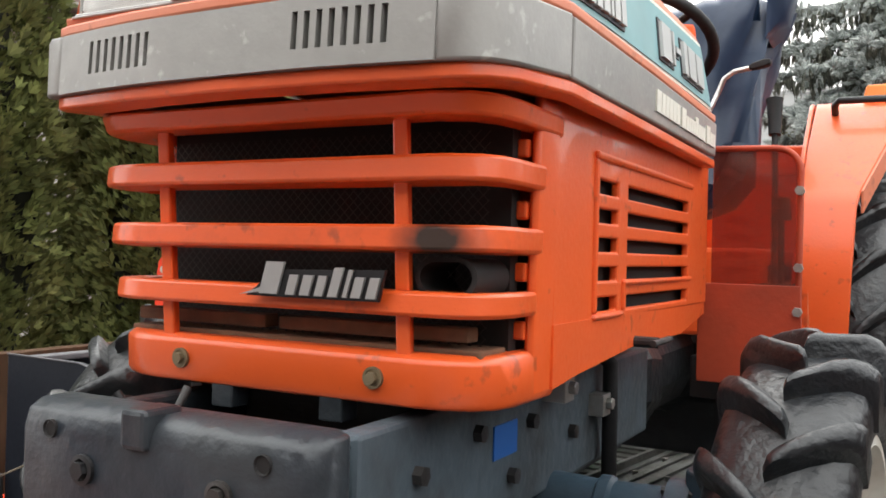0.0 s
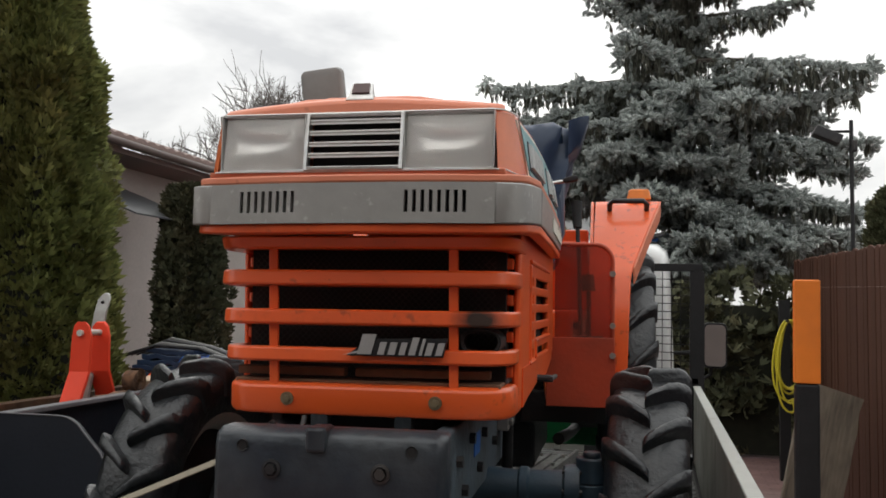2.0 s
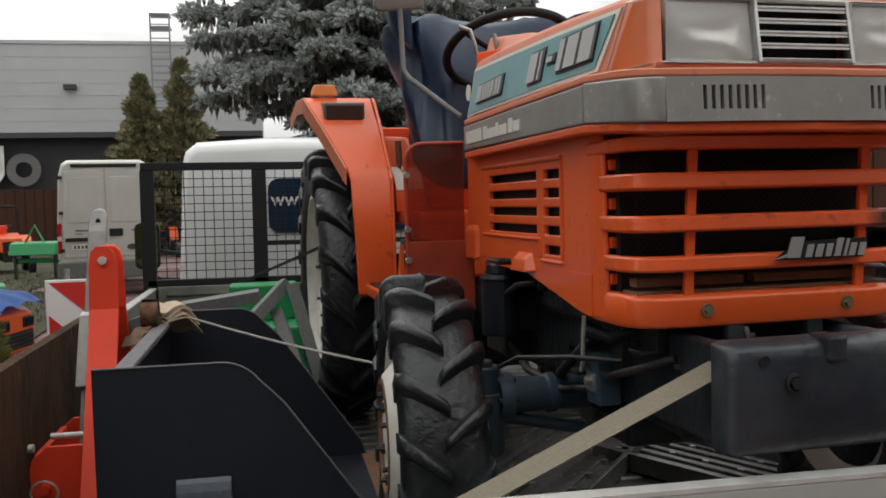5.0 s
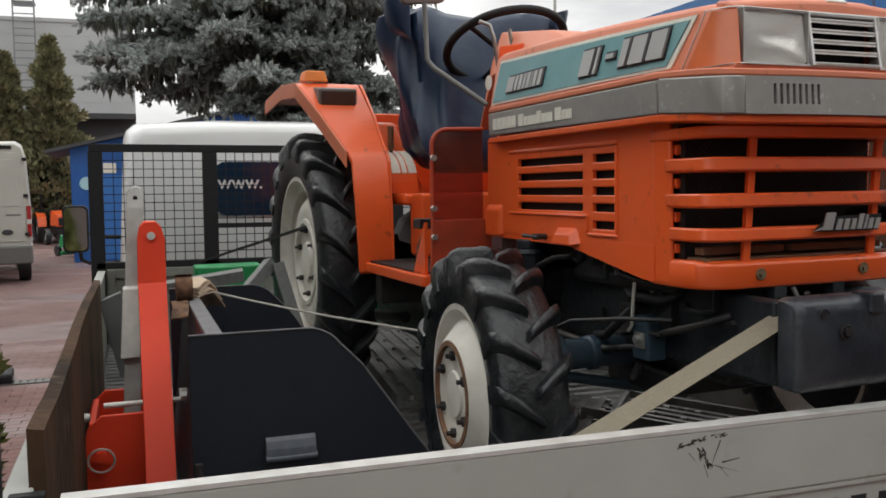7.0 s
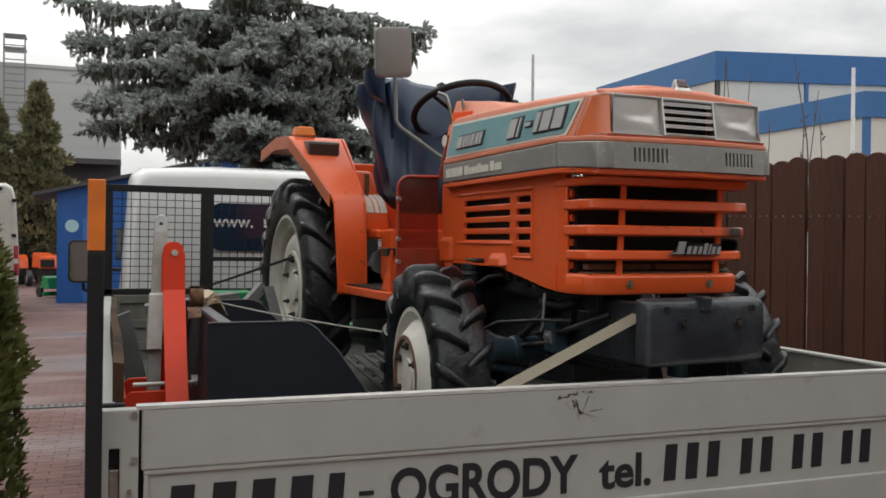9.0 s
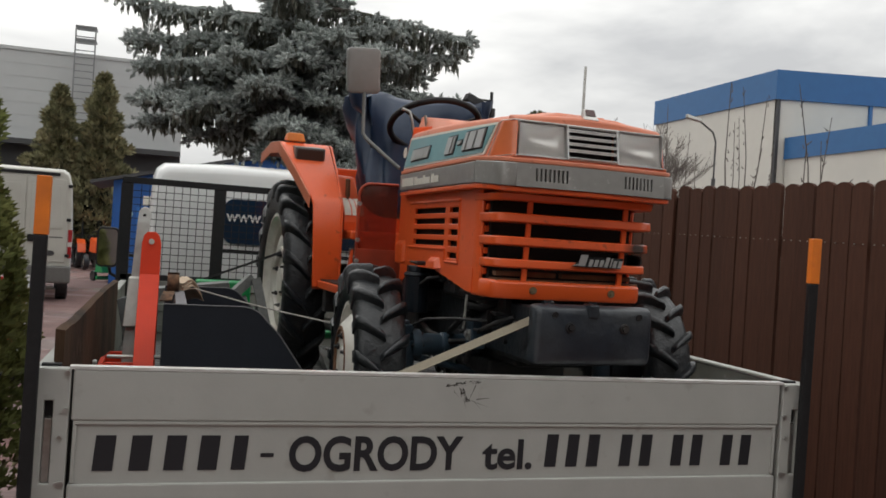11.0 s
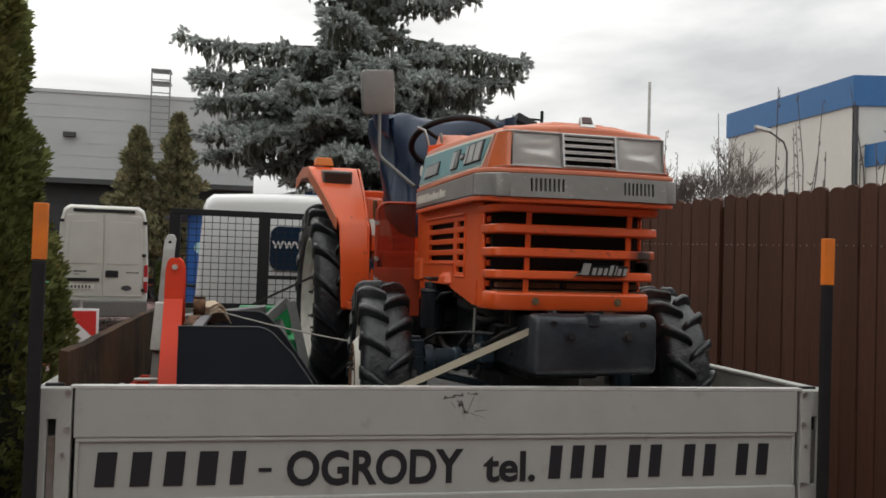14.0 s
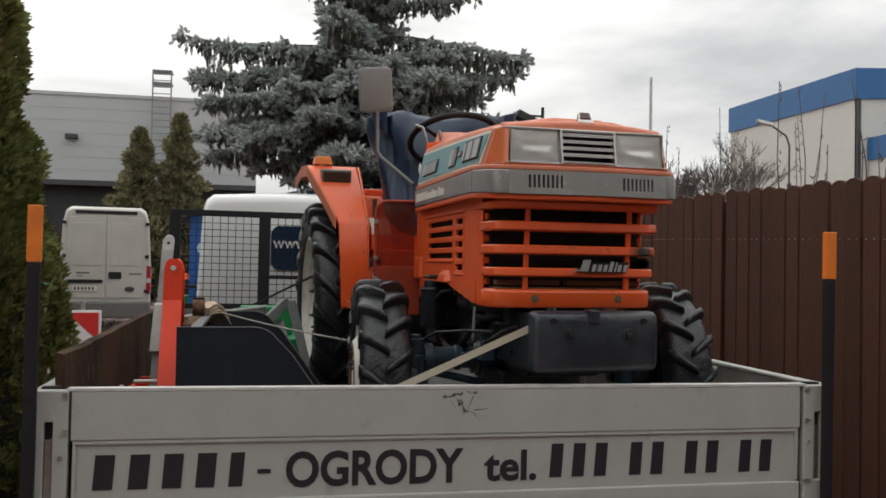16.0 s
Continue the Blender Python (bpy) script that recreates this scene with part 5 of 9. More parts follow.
def rear_body(t):
    # dash cowl behind the bonnet
    bm = bmesh.new()
    loft(bm, [[(-0.250, 0.92, 0.70), (0.250, 0.92, 0.70), (0.250, 0.92, 1.17), (0.10, 0.92, 1.195), (-0.10, 0.92, 1.195), (-0.250, 0.92, 1.17)], [(-0.235, 0.985, 0.70), (0.235, 0.985, 0.70), (0.235, 0.95, 1.10), (0.10, 0.94, 1.14), (-0.10, 0.94, 1.14), (-0.235, 0.95, 1.10)]])
    part("dash_cowl", bm, ORANGE, t, bevel=0.008)
    bm = bmesh.new()
    loft(bm, [[(-0.16, 0.70, 1.148), (0.16, 0.70, 1.148), (0.15, 0.70, 1.156), (-0.15, 0.70, 1.156)], [(-0.20, 0.80, 1.140), (0.20, 0.80, 1.140), (0.15, 0.80, 1.196), (-0.15, 0.80, 1.196)], [(-0.21, 1.05, 1.10), (0.21, 1.05, 1.10), (0.16, 1.08, 1.235), (-0.16, 1.08, 1.235)], [(-0.20, 1.16, 0.95), (0.20, 1.16, 0.95), (0.15, 1.17, 1.16), (-0.15, 1.17, 1.16)]])
    part("instrument_cowl", bm, ORANGE_OLD, t, bevel=0.010, smooth=True)
    # foot guards and floor
    for s in (-1, 1):
        g = link("foot_guard", None, t, "smoked red plastic foot guard")
        bm = bmesh.new()
        lo_, hi_ = 0.272, 0.428
        out = [(s * lo_, 0.68), (s * hi_, 0.68)] + [(s * x, z) for x, z in arc(hi_ - 0.045, 0.895, 0.045, 0, 90, 6)] + [(s * lo_, 0.945)]
        prism(bm, out, 1, 0.985, 0.989)
        part("shield", bm, GUARD, g, "translucent dark red shield")
        bm = bmesh.new()
        tube(bm, [(s * hi_, 0.984, 0.60)] + [(s * x, 0.984, z) for x, z in arc(hi_ - 0.045, 0.895, 0.045, 0, 90, 6)] + [(s * lo_, 0.984, 0.942)], 0.006, 8)
        part("guard_rod", bm, DARK_ORANGE, g, smooth=True)
        bm = bmesh.new()
        for z in (0.64, 0.72, 0.86):
            bm = bmesh.new()
            tube(bm, ((s * hi_, 0.978, z), (s * hi_, 0.965, z)), 0.009, 6)
            part("guard_bolt", bm, STEEL, g)
        bm = bmesh.new()
        prism(bm, [(s * 0.25, 0.50), (s * 0.44, 0.50), (s * 0.432, 0.687), (s * 0.25, 0.687)], 1, 0.975, 0.985)
        part("lower_plate", bm, DARK_ORANGE, t, "dirty orange splash plate", bevel=0.002)
        bm = bmesh.new()
        loft(bm, [[(s * 0.25, 1.0, 0.498), (s * 0.455, 1.0, 0.498), (s * 0.455, 1.0, 0.530), (s * 0.25, 1.0, 0.530)], [(s * 0.20, 1.56, 0.498), (s * 0.455, 1.56, 0.498), (s * 0.455, 1.56, 0.530), (s * 0.20, 1.56, 0.530)]])
        part("footboard", bm, ORANGE, t, bevel=0.004)
        part("foot_mat", boxes((min(s * 0.26, s * 0.44), max(s * 0.26, s * 0.44), 1.05, 1.55, 0.530, 0.536)), BLACK, t)
        bm = bmesh.new()
        tube(bm, ((s * 0.40, 1.18, 0.53), (s * 0.38, 1.22, 0.60), (s * 0.36, 1.20, 0.665)), 0.008, 8)
        box(bm, s * 0.36 - 0.04, s * 0.36 + 0.04, 1.16, 1.22, 0.655, 0.685)
        part("pedal", bm, BLACK_IRON, t, "black foot pedal", bevel=0.004)
        bm = bmesh.new()
        prism(bm, [(1.02, 0.52), (1.12, 0.52), (1.02, 0.68)], 0, s * 0.43, s * 0.44)
        part("step_gusset", bm, ORANGE, t)
        # fender: a sheet over the wheel with an inner wall
        f = link("fender", None, t)
        sheet = [(1.535, 0.50, 0.360, 0.476), (1.545, 0.70, 0.360, 0.482), (1.56, 0.87, 0.360, 0.489), (1.585, 0.905, 0.360, 0.496), (1.71, 1.03, 0.362, 0.545), (1.845, 1.145, 0.366, 0.593), (1.875, 1.165, 0.366, 0.598), (2.10, 1.180, 0.362, 0.602), (2.42, 1.150, 0.360, 0.602)]
        bm = bmesh.new()
        loft(bm, [[(s * a, y, z), (s * b, y, z), (s * b, y + 0.012, z - 0.012), (s * a, y + 0.012, z - 0.012)] for y, z, a, b in sheet])
        part("fender_sheet", bm, ORANGE, f, "orange sheet steel fender", bevel=0.004, smooth=True)
        bm = bmesh.new()
        poly = [(y, z) for y, z, a, b in sheet] + [(2.42, 0.60), (2.0, 0.50)]
        prism(bm, poly, 0, s * 0.350, s * 0.361)
        part("fender_inner_wall", bm, ORANGE, f, bevel=0.003)
        bm = bmesh.new()
        lip = sheet[3:]
        loft(bm, [[(s * b, y, z), (s * (b + 0.006), y, z), (s * (b + 0.006), y + 0.006, z - 0.055), (s * b, y + 0.006, z - 0.055)] for y, z, a, b in lip])
        part("fender_lip", bm, ORANGE_OLD, f, bevel=0.002)
        if s < 0:
            m = pose(-0.474, 1.850, 1.112, 30, 0, 0)
            lamp = link("work_lamp", None, f, "grey rectangular lamp on the fender")
            part("lamp_body", boxes((-0.070, 0.070, -0.085, 0.02, -0.048, 0.036), m=m @ pose(0, 0, 0, -22, 0, 0)), GREY_PLASTIC, lamp, bevel=0.006)
            part("lamp_lens", boxes((-0.062, 0.062, -0.089, -0.084, -0.040, 0.026), m=m @ pose(0, 0, 0, -22, 0, 0)), material("dull_lamp_lens", (0.06, 0.035, 0.028), 0.3, grain=0.1), lamp, bevel=0.001)
        else:
            bm = bmesh.new()
            tube(bm, ((0.418, 1.84, 1.12), (0.418, 1.795, 1.145), (0.430, 1.782, 1.156), (0.538, 1.782, 1.156), (0.550, 1.795, 1.145), (0.550, 1.84, 1.12)), 0.0095, 10)
            part("grab_handle", bm, BLACK_IRON, f, "dark brown grab handle", smooth=True)
        bm = bmesh.new()
        loft(bm, [[(s * 0.525 - 0.045, 1.87, 1.17), (s * 0.525 + 0.045, 1.87, 1.17), (s * 0.525 + 0.045, 1.96, 1.18), (s * 0.525 - 0.045, 1.96, 1.18)], [(s * 0.525 - 0.036, 1.88, 1.212), (s * 0.525 + 0.036, 1.88, 1.212), (s * 0.525 + 0.036, 1.95, 1.215), (s * 0.525 - 0.036, 1.95, 1.215)]])
        part("side_marker", bm, AMBER, f, "amber indicator lens", bevel=0.006)
    # seat platform between the fenders
    bm = boxes((-0.325, 0.325, 1.50, 2.3, 0.72, 0.76), (-0.30, 0.30, 1.40, 1.52, 0.55, 0.76))
    part("seat_platform", bm, ORANGE, t, bevel=0.01)
    bm = bmesh.new()
    loft(bm, [[(-0.335, 1.62, 0.76), (-0.20, 1.62, 0.76), (-0.20, 2.25, 0.76), (-0.335, 2.25, 0.76)], [(-0.335, 1.80, 1.02), (-0.25, 1.80, 1.02), (-0.25, 2.25, 1.06), (-0.335, 2.25, 1.06)]])
    part("lever_console", bm, ORANGE, t, bevel=0.01)
    quad = [(1.60 + 0.17 * (1 - math.cos(radians(a))), 0.80 + 0.115 * math.sin(radians(a))) for a in (0, 15, 30, 45, 60, 75, 90)]
    bm = bmesh.new()
    prism(bm, quad + [(1.85, 0.915), (1.85, 0.76), (1.60, 0.76)], 0, -0.334, -0.236)
    quadrant = part("lever_quadrant", bm, ORANGE, t, "orange lever quadrant with pale scale", bevel=0.003)
    for x0, x1 in ((-0.331, -0.300), (-0.294, -0.276), (-0.270, -0.240)):
        bm = bmesh.new()
        prism(bm, [(y - 0.003, z + 0.002) for y, z in quad[1:6]] + [(y + 0.004, z - 0.004) for y, z in quad[5:0:-1]], 0, x0, x1)
        part("scale_strip", bm, CREAM, quadrant)
    bm = boxes((-0.335, 0.335, 2.04, 2.12, 0.76, 1.075), (-0.335, 0.335, 2.028, 2.04, 0.985, 1.03))
    part("rear_cover", bm, ORANGE, t, "orange cover panel between the fenders", bevel=0.012)
    bm = bmesh.new()
    lathe(bm, [(0.0, 0.021), (0.002, 0.021), (0.002, 0.0)], pose(-0.258, 0.965, 1.07, 0, 0, 180), 20)
    part("round_sticker", bm, CREAM, t, "round white sticker")
    bm = bmesh.new()
    tube(bm, ((-0.297, 1.72, 0.87), (-0.30, 1.70, 0.93)), 0.006, 8)
    tube(bm, ((-0.30, 1.702, 0.92), (-0.305, 1.69, 1.00)), 0.011, 10)
    part("side_lever", bm, RUST, t, "lever with worn brown grip", smooth=True)
    bm = bmesh.new()
    tube(bm, ((0.330, 1.40, 0.53), (0.322, 1.44, 0.90), (0.314, 1.47, 1.05)), 0.007, 8)
    tube(bm, ((0.315, 1.465, 1.03), (0.313, 1.475, 1.07), (0.312, 1.48, 1.10), (0.311, 1.483, 1.118)), 0.014, 12, r_end=0.020)
    part("gear_lever", bm, BLACK, t, "black gear lever", smooth=True)
    bm = bmesh.new()
    tube(bm, ((0.05, 1.28, 0.98), (0.190, 1.335, 1.075), (0.203, 1.35, 1.112), (0.218, 1.35, 1.148), (0.240, 1.35, 1.163), (0.280, 1.35, 1.169)), 0.006, 8)
    throttle = part("throttle_lever", bm, CHROME, t, "bent chrome hand throttle", smooth=True)
    bm = bmesh.new()
    loft(bm, [[(x, 1.35 - h, 1.172 + 0.2 * (x - 0.285) - w), (x, 1.35 + h, 1.172 + 0.2 * (x - 0.285) - w), (x, 1.35 + h, 1.172 + 0.2 * (x - 0.285) + w), (x, 1.35 - h, 1.172 + 0.2 * (x - 0.285) + w)] for x, h, w in ((0.272, 0.006, 0.005), (0.280, 0.009, 0.008), (0.305, 0.014, 0.009), (0.320, 0.012, 0.006))])
    part("grip", bm, BLACK, throttle, bevel=0.003, smooth=True)
    bm = bmesh.new()
    tube(bm, ((0.36, 1.30, 0.53), (0.355, 1.30, 0.83)), 0.007, 8)
    tube(bm, ((0.355, 1.30, 0.82), (0.354, 1.30, 0.845), (0.354, 1.30, 0.87)), 0.022, 12, r_end=0.018)
    part("range_lever", bm, BLACK_IRON, t, "black range lever with a round knob", smooth=True)
    bm = bmesh.new()
    tube(bm, ((-0.20, 1.0, 1.05), (-0.235, 0.98, 1.20), (-0.245, 0.985, 1.235), (-0.275, 0.99, 1.245)), 0.006, 8)
    tube(bm, ((-0.14, 1.0, 1.05), (-0.175, 1.0, 1.23)), 0.006, 8)
    part("dash_lever", bm, STEEL, t, smooth=True)
    # steering wheel
    sw = link("steering_wheel", None, t)
    m = pose(-0.01, 1.36, 1.245, -26, 0, 0)
    bm = bmesh.new()
    rr = 0.198
    rings = []
    for k in range(40):
        a = 2 * math.pi * k / 40
        rings.append([m @ Vector(((rr + 0.014 * math.cos(b)) * math.cos(a), (rr + 0.014 * math.cos(b)) * math.sin(a), 0.014 * math.sin(b))) for b in [2 * math.pi * j / 10 for j in range(10)]])
    loft(bm, rings + [rings[0]], caps=False)
    bmesh.ops.remove_doubles(bm, verts=bm.verts, dist=0.0005)
    part("wheel_rim", bm, BLACK, sw, "black plastic steering wheel rim", smooth=True)
    bm = bmesh.new()
    for k in range(3):
        a = radians(90 + 120 * k)
        tube(bm, (m @ Vector((0, 0, -0.04)), m @ Vector((rr * math.cos(a), rr * math.sin(a), 0))), 0.009, 8)
    tube(bm, (m @ Vector((0, 0, -0.06)), m @ Vector((0, 0, -0.02))), 0.04, 16)
    tube(bm, (m @ Vector((0, 0, -0.42)), m @ Vector((0, 0, -0.05))), 0.022, 12)
    part("wheel_spoke", bm, BLACK, sw, smooth=True)
    # rear-view mirrors on rods
    for s in (-1,):
        mi = link("mirror", None, t, "grey backed rear-view mirror on a bent rod")
        bm = bmesh.new()
        pts = [(-0.305, 0.88, 1.00), (-0.325, 0.90, 1.02), (-0.405, 1.02, 1.115), (-0.415, 1.04, 1.14), (-0.417, 1.05, 1.30)]
        tube(bm, pts, 0.0075, 8)
        part("mirror_rod", bm, GREY_PLASTIC, mi, smooth=True)
        m = pose(-0.425, 1.05, 1.385, 8, -4, -6)
        bm = bmesh.new()
        rings = []
        for y, q in ((-0.018, 0.86), (-0.014, 0.97), (-0.004, 1.0), (0.012, 1.0), (0.016, 0.95)):
            out = []
            for cx, cz, a0 in ((0.048, 0.070, 0), (-0.048, 0.070, 90), (-0.048, -0.070, 180), (0.048, -0.070, 270)):
                out += [(m @ Vector((q * x, y, q * z))) for x, z in arc(cx, cz, 0.018, a0, a0 + 90, 4)]
            rings.append(out)
        loft(bm, rings)
        part("mirror_housing", bm, MIRROR_SHELL, mi, smooth=True)
        bm = bmesh.new()
        box(bm, -0.056, 0.056, 0.0155, 0.018, -0.078, 0.078, m=m)
        part("mirror_glass", bm, MIRROR, mi)


def seat_cover(t):
    """Crumpled vinyl sheet hung over the seat back and roll frame."""
    prof = [(0.83, 0.13, 1.52, 1.64), (0.855, 0.185, 1.47, 1.70), (0.92, 0.235, 1.46, 1.75), (1.02, 0.255, 1.50, 1.77), (1.14, 0.265, 1.52, 1.78), (1.24, 0.285, 1.53, 1.78), (1.33, 0.305, 1.54, 1.78), (1.385, 0.31, 1.55, 1.76), (1.41, 0.27, 1.58, 1.74)]
    rings = []
    n = 56
    for z, hw, y0, y1 in prof:
        ring = []
        for k in range(n):
            a = 2 * math.pi * k / n
            c, s_ = math.cos(a), math.sin(a)
            c, s_ = math.copysign(abs(c) ** 0.5, c), math.copysign(abs(s_) ** 0.55, s_)
            fold = 0.022 * math.sin(5 * a + 9 * z) * (0.4 + z - 0.7) + 0.014 * math.sin(11 * a - 14 * z) + 0.010 * noise.noise((3 * c, 3 * s_, 6 * z))
            sag = -0.03 * (1 - abs(c)) if z > 1.3 else 0.0
            ring.append(((hw + fold) * c - 0.01, (y0 + y1) / 2 + ((y1 - y0) / 2 + fold) * s_, z + sag + 0.012 * noise.noise((5 * c, 4 * z, 2))))
        rings.append(ring)
    bm = bmesh.new()
    loft(bm, rings)
    ob = part("seat_cover", bm, NAVY, t, "crumpled dark blue vinyl seat cover", smooth=True)
    # pointed corner of the cover that sticks out on top
    for s in (-1, 1):
        bm = bmesh.new()
        loft(bm, [[(s * 0.28, 1.53, 1.28), (s * 0.28, 1.72, 1.28), (s * 0.28, 1.72, 1.41), (s * 0.28, 1.54, 1.405)], [(s * 0.318, 1.54, 1.33), (s * 0.318, 1.68, 1.33), (s * 0.318, 1.68, 1.414), (s * 0.318, 1.53, 1.414)], [(s * 0.348, 1.56, 1.410), (s * 0.348, 1.62, 1.410), (s * 0.348, 1.62, 1.424), (s * 0.348, 1.56, 1.424)]])
        part("cover_corner", bm, NAVY, ob, smooth=True)


tractor = thing("compact_tractor", TRACTOR_AT, "orange compact tractor with navy seat cover, strapped on a flatbed", "tractor")
hood_parts(tractor)
hood_top(tractor)
chassis(tractor)
rear_body(tractor)
seat_cover(tractor)
for side in (-1, 1):
    wheel("front_wheel", tractor, side * 0.508, 0.47, 0.318, 0.318, 0.158, 0.195, 17, 0.027, 0.0265, 0.066, side, spin=10 if side < 0 else 24, steer=-5, domed=side < 0)
    wheel("rear_wheel", tractor, side * 0.478, 2.09, 0.495, 0.495, 0.205, 0.325, 19, 0.032, 0.036, 0.12, side, spin=5 if side < 0 else 14)
part("rear_axle", tube(bmesh.new(), ((-0.40, 2.09, 0.495), (0.40, 2.09, 0.495)), 0.07, 20), BLACK_IRON, tractor, smooth=True)


# ---- the flatbed truck ----
TRUCK_AT = pose(-1.028, 0.54, 0, 0, 0.4, 0)
HW, TOP = 1.072, 1.293


def flatbed(t):
    # deck with raised ribs
    part("bed_frame", boxes((-HW, HW, 0.03, 3.72, 0.80, 0.895)), BLACK_IRON, t, bevel=0.004)
    part("deck", boxes((-1.04, 1.04, 0.03, 3.70, 0.895, 0.914)), FLOOR, t, "worn ribbed steel deck")
    bm = bmesh.new()
    for i in range(46):
        y = 0.08 + i * 0.078
        prism(bm, [(y, 0.913), (y + 0.008, 0.920), (y + 0.034, 0.920), (y + 0.042, 0.913)], 0, -1.03, 1.03)
    part("deck_rib", bm, FLOOR, t)
    # tailgate: frame, recessed panel, end posts with slots
    g = link("tailgate", None, t, "light grey drop-down tailgate with black lettering")
    part("tailgate_upper", boxes((-0.99, 0.985, 0.0, 0.028, 1.168, TOP - 0.004)), TAILGATE, g, bevel=0.004)
    part("tailgate_panel", boxes((-0.985, 0.98, 0.008, 0.026, 1.016, 1.168)), TAILGATE, g)
    part("panel_lip", boxes((-0.985, 0.98, 0.002, 0.010, 1.158, 1.1675), (-0.985, -0.976, 0.002, 0.010, 1.02, 1.158), (0.971, 0.98, 0.002, 0.010, 1.02, 1.158)), TAILGATE, g, bevel=0.002)
    part("tailgate_lower", boxes((-0.99, 0.985, 0.0, 0.028, 0.885, 1.016)), TAILGATE, g, bevel=0.004)
    part("top_edge", boxes((-1.0, 1.0, -0.001, 0.030, TOP - 0.004, TOP + 0.003)), material("bare_alloy_edge", (0.68, 0.68, 0.66), 0.4, metal=0.3, grain=0.1, grain_scale=40, stain=(0.4, 0.38, 0.34), stain_amount=0.5, stain_scale=20), g)
    for s in (-1, 1):
        a, b = min(s * 0.995, s * HW), max(s * 0.995, s * HW)
        sl = (s * 1.040 - 0.010, s * 1.040 + 0.010, 1.02, 1.215)
        part("end_post", holed((a, b), (0.86, TOP - 0.002), [sl], lambda u, v, d: (u, -0.003 + d, v), 0.03), TAILGATE, t, bevel=0.003)
        # dark strip added to close the see-through gap beside the tailgate
        part("gate_seal", boxes((min(s * 0.978, s * 1.006), max(s * 0.978, s * 1.006), 0.0285, 0.034, 0.89, TOP - 0.012)), BLACK, t)
        part("latch_slot", boxes((s * 1.040 - 0.010, s * 1.040 + 0.010, 0.016, 0.02, 1.175, 1.215)), BLACK, t)
        part("latch_bar", boxes((s * 1.040 - 0.009, s * 1.040 + 0.009, 0.006, 0.016, 1.02, 1.172)), STEEL, t, bevel=0.002)
        for x_, z, r_ in ((1.003, 1.28, 0.007), (1.003, 1.192, 0.007), (1.003, 1.02, 0.007), (1.012, 1.02, 0.005), (1.012, 1.13, 0.005)):
            bm = bmesh.new()
            tube(bm, ((s * x_, -0.003, z), (s * x_, -0.009, z)), r_, 10)
            part("rivet", bm, STEEL, t)
        # side boards
        for k in range(2):
            y0, y1 = (0.03, 1.86) if k == 0 else (1.88, 3.70)
            o = 0.014 if s > 0 else 0.0
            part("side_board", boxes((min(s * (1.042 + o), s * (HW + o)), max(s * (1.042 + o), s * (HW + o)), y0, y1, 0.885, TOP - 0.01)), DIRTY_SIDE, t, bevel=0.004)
        part("side_edge", boxes((min(s * (1.038 + o), s * (1.076 + o)), max(s * (1.038 + o), s * (1.076 + o)), 0.03, 3.70, TOP - 0.01, TOP)), TAILGATE, t, bevel=0.003)
        part("corner_gusset", boxes((min(s * 1.02, s * 1.065), max(s * 1.02, s * 1.065), 0.03, 0.05, TOP - 0.02, TOP + 0.004)), BLACK, t, bevel=0.002)
        # marker posts
        p = link("marker_post", None, t, "black marker post with orange reflective top")
        x = 1.052 if s > 0 else -1.077
        m = pose(x, -0.028, 0)
        part("post", boxes((-0.0150, 0.0150, -0.010, 0.010, 0.55, 1.60), m=m), BLACK, p, bevel=0.004)
        part("reflector", boxes((-0.0157, 0.0157, -0.011, 0.011, 1.60, 1.735), m=m), AMBER, p, bevel=0.002)
        part("post_bracket", boxes((min(s * 1.03, s * 1.10), max(s * 1.03, s * 1.10), -0.015, 0.02, 0.80, 0.86)), BLACK_IRON, t, bevel=0.003)
    # lettering on the tailgate: words that name a trade are set, names and numbers are bars
    flat = lambda x, z: Matrix.Translation((x, 0.0075, z)) @ pose(0, 0, 0, 90, 0, 0)
    lettering("OGRODY", 0.122, 0.0012, flat(-0.476, 1.044) @ Matrix.Diagonal((0.868, 1, 1, 1)), INK, g, bold=0.028)
    lettering("tel.", 0.112, 0.0012, flat(0.050, 1.044) @ Matrix.Diagonal((1.04, 1, 1, 1)), INK, g, bold=0.026)
    for x0, w in ((-0.938, 0.046), (-0.856, 0.046), (-0.776, 0.046), (-0.696, 0.046), (-0.616, 0.034)):
        bm = bmesh.new()
        prism(bm, [(x0, 1.047), (x0 + w, 1.047), (x0 + w + 0.006, 1.132), (x0 + 0.006, 1.132)], 1, 0.0062, 0.0082)
        part("painted_bar", bm, INK, g, "black painted bar")
    part("dash", boxes((-0.545, -0.512, 0.0062, 0.0082, 1.078, 1.088)), INK, g)
    x = 0.224
    for grp in (3, 2, 2, 2):
        for k in range(grp):
            bm = bmesh.new()
            prism(bm, [(x + 0.006, 1.047), (x + 0.040, 1.047), (x + 0.046, 1.137), (x + 0.012, 1.137)], 1, 0.0062, 0.0082)
            part("painted_bar", bm, INK, g, "black painted bar")
            x += 0.0640
        x += 0.039
    # scuff in the paint: a smeared arc, a blot and a few drawn-out scratches
    bm = bmesh.new()
    rnd = random.Random(4)

    def stroke(x0, z0, x1, z1, w):
        n = Vector((-(z1 - z0), x1 - x0)).normalized() * w / 2
        prism(bm, [(x0 - n.x, z0 - n.y), (x1 - n.x * 0.3, z1 - n.y * 0.3), (x1 + n.x * 0.3, z1 + n.y * 0.3), (x0 + n.x, z0 + n.y)], 1, -0.0005, 0.001)
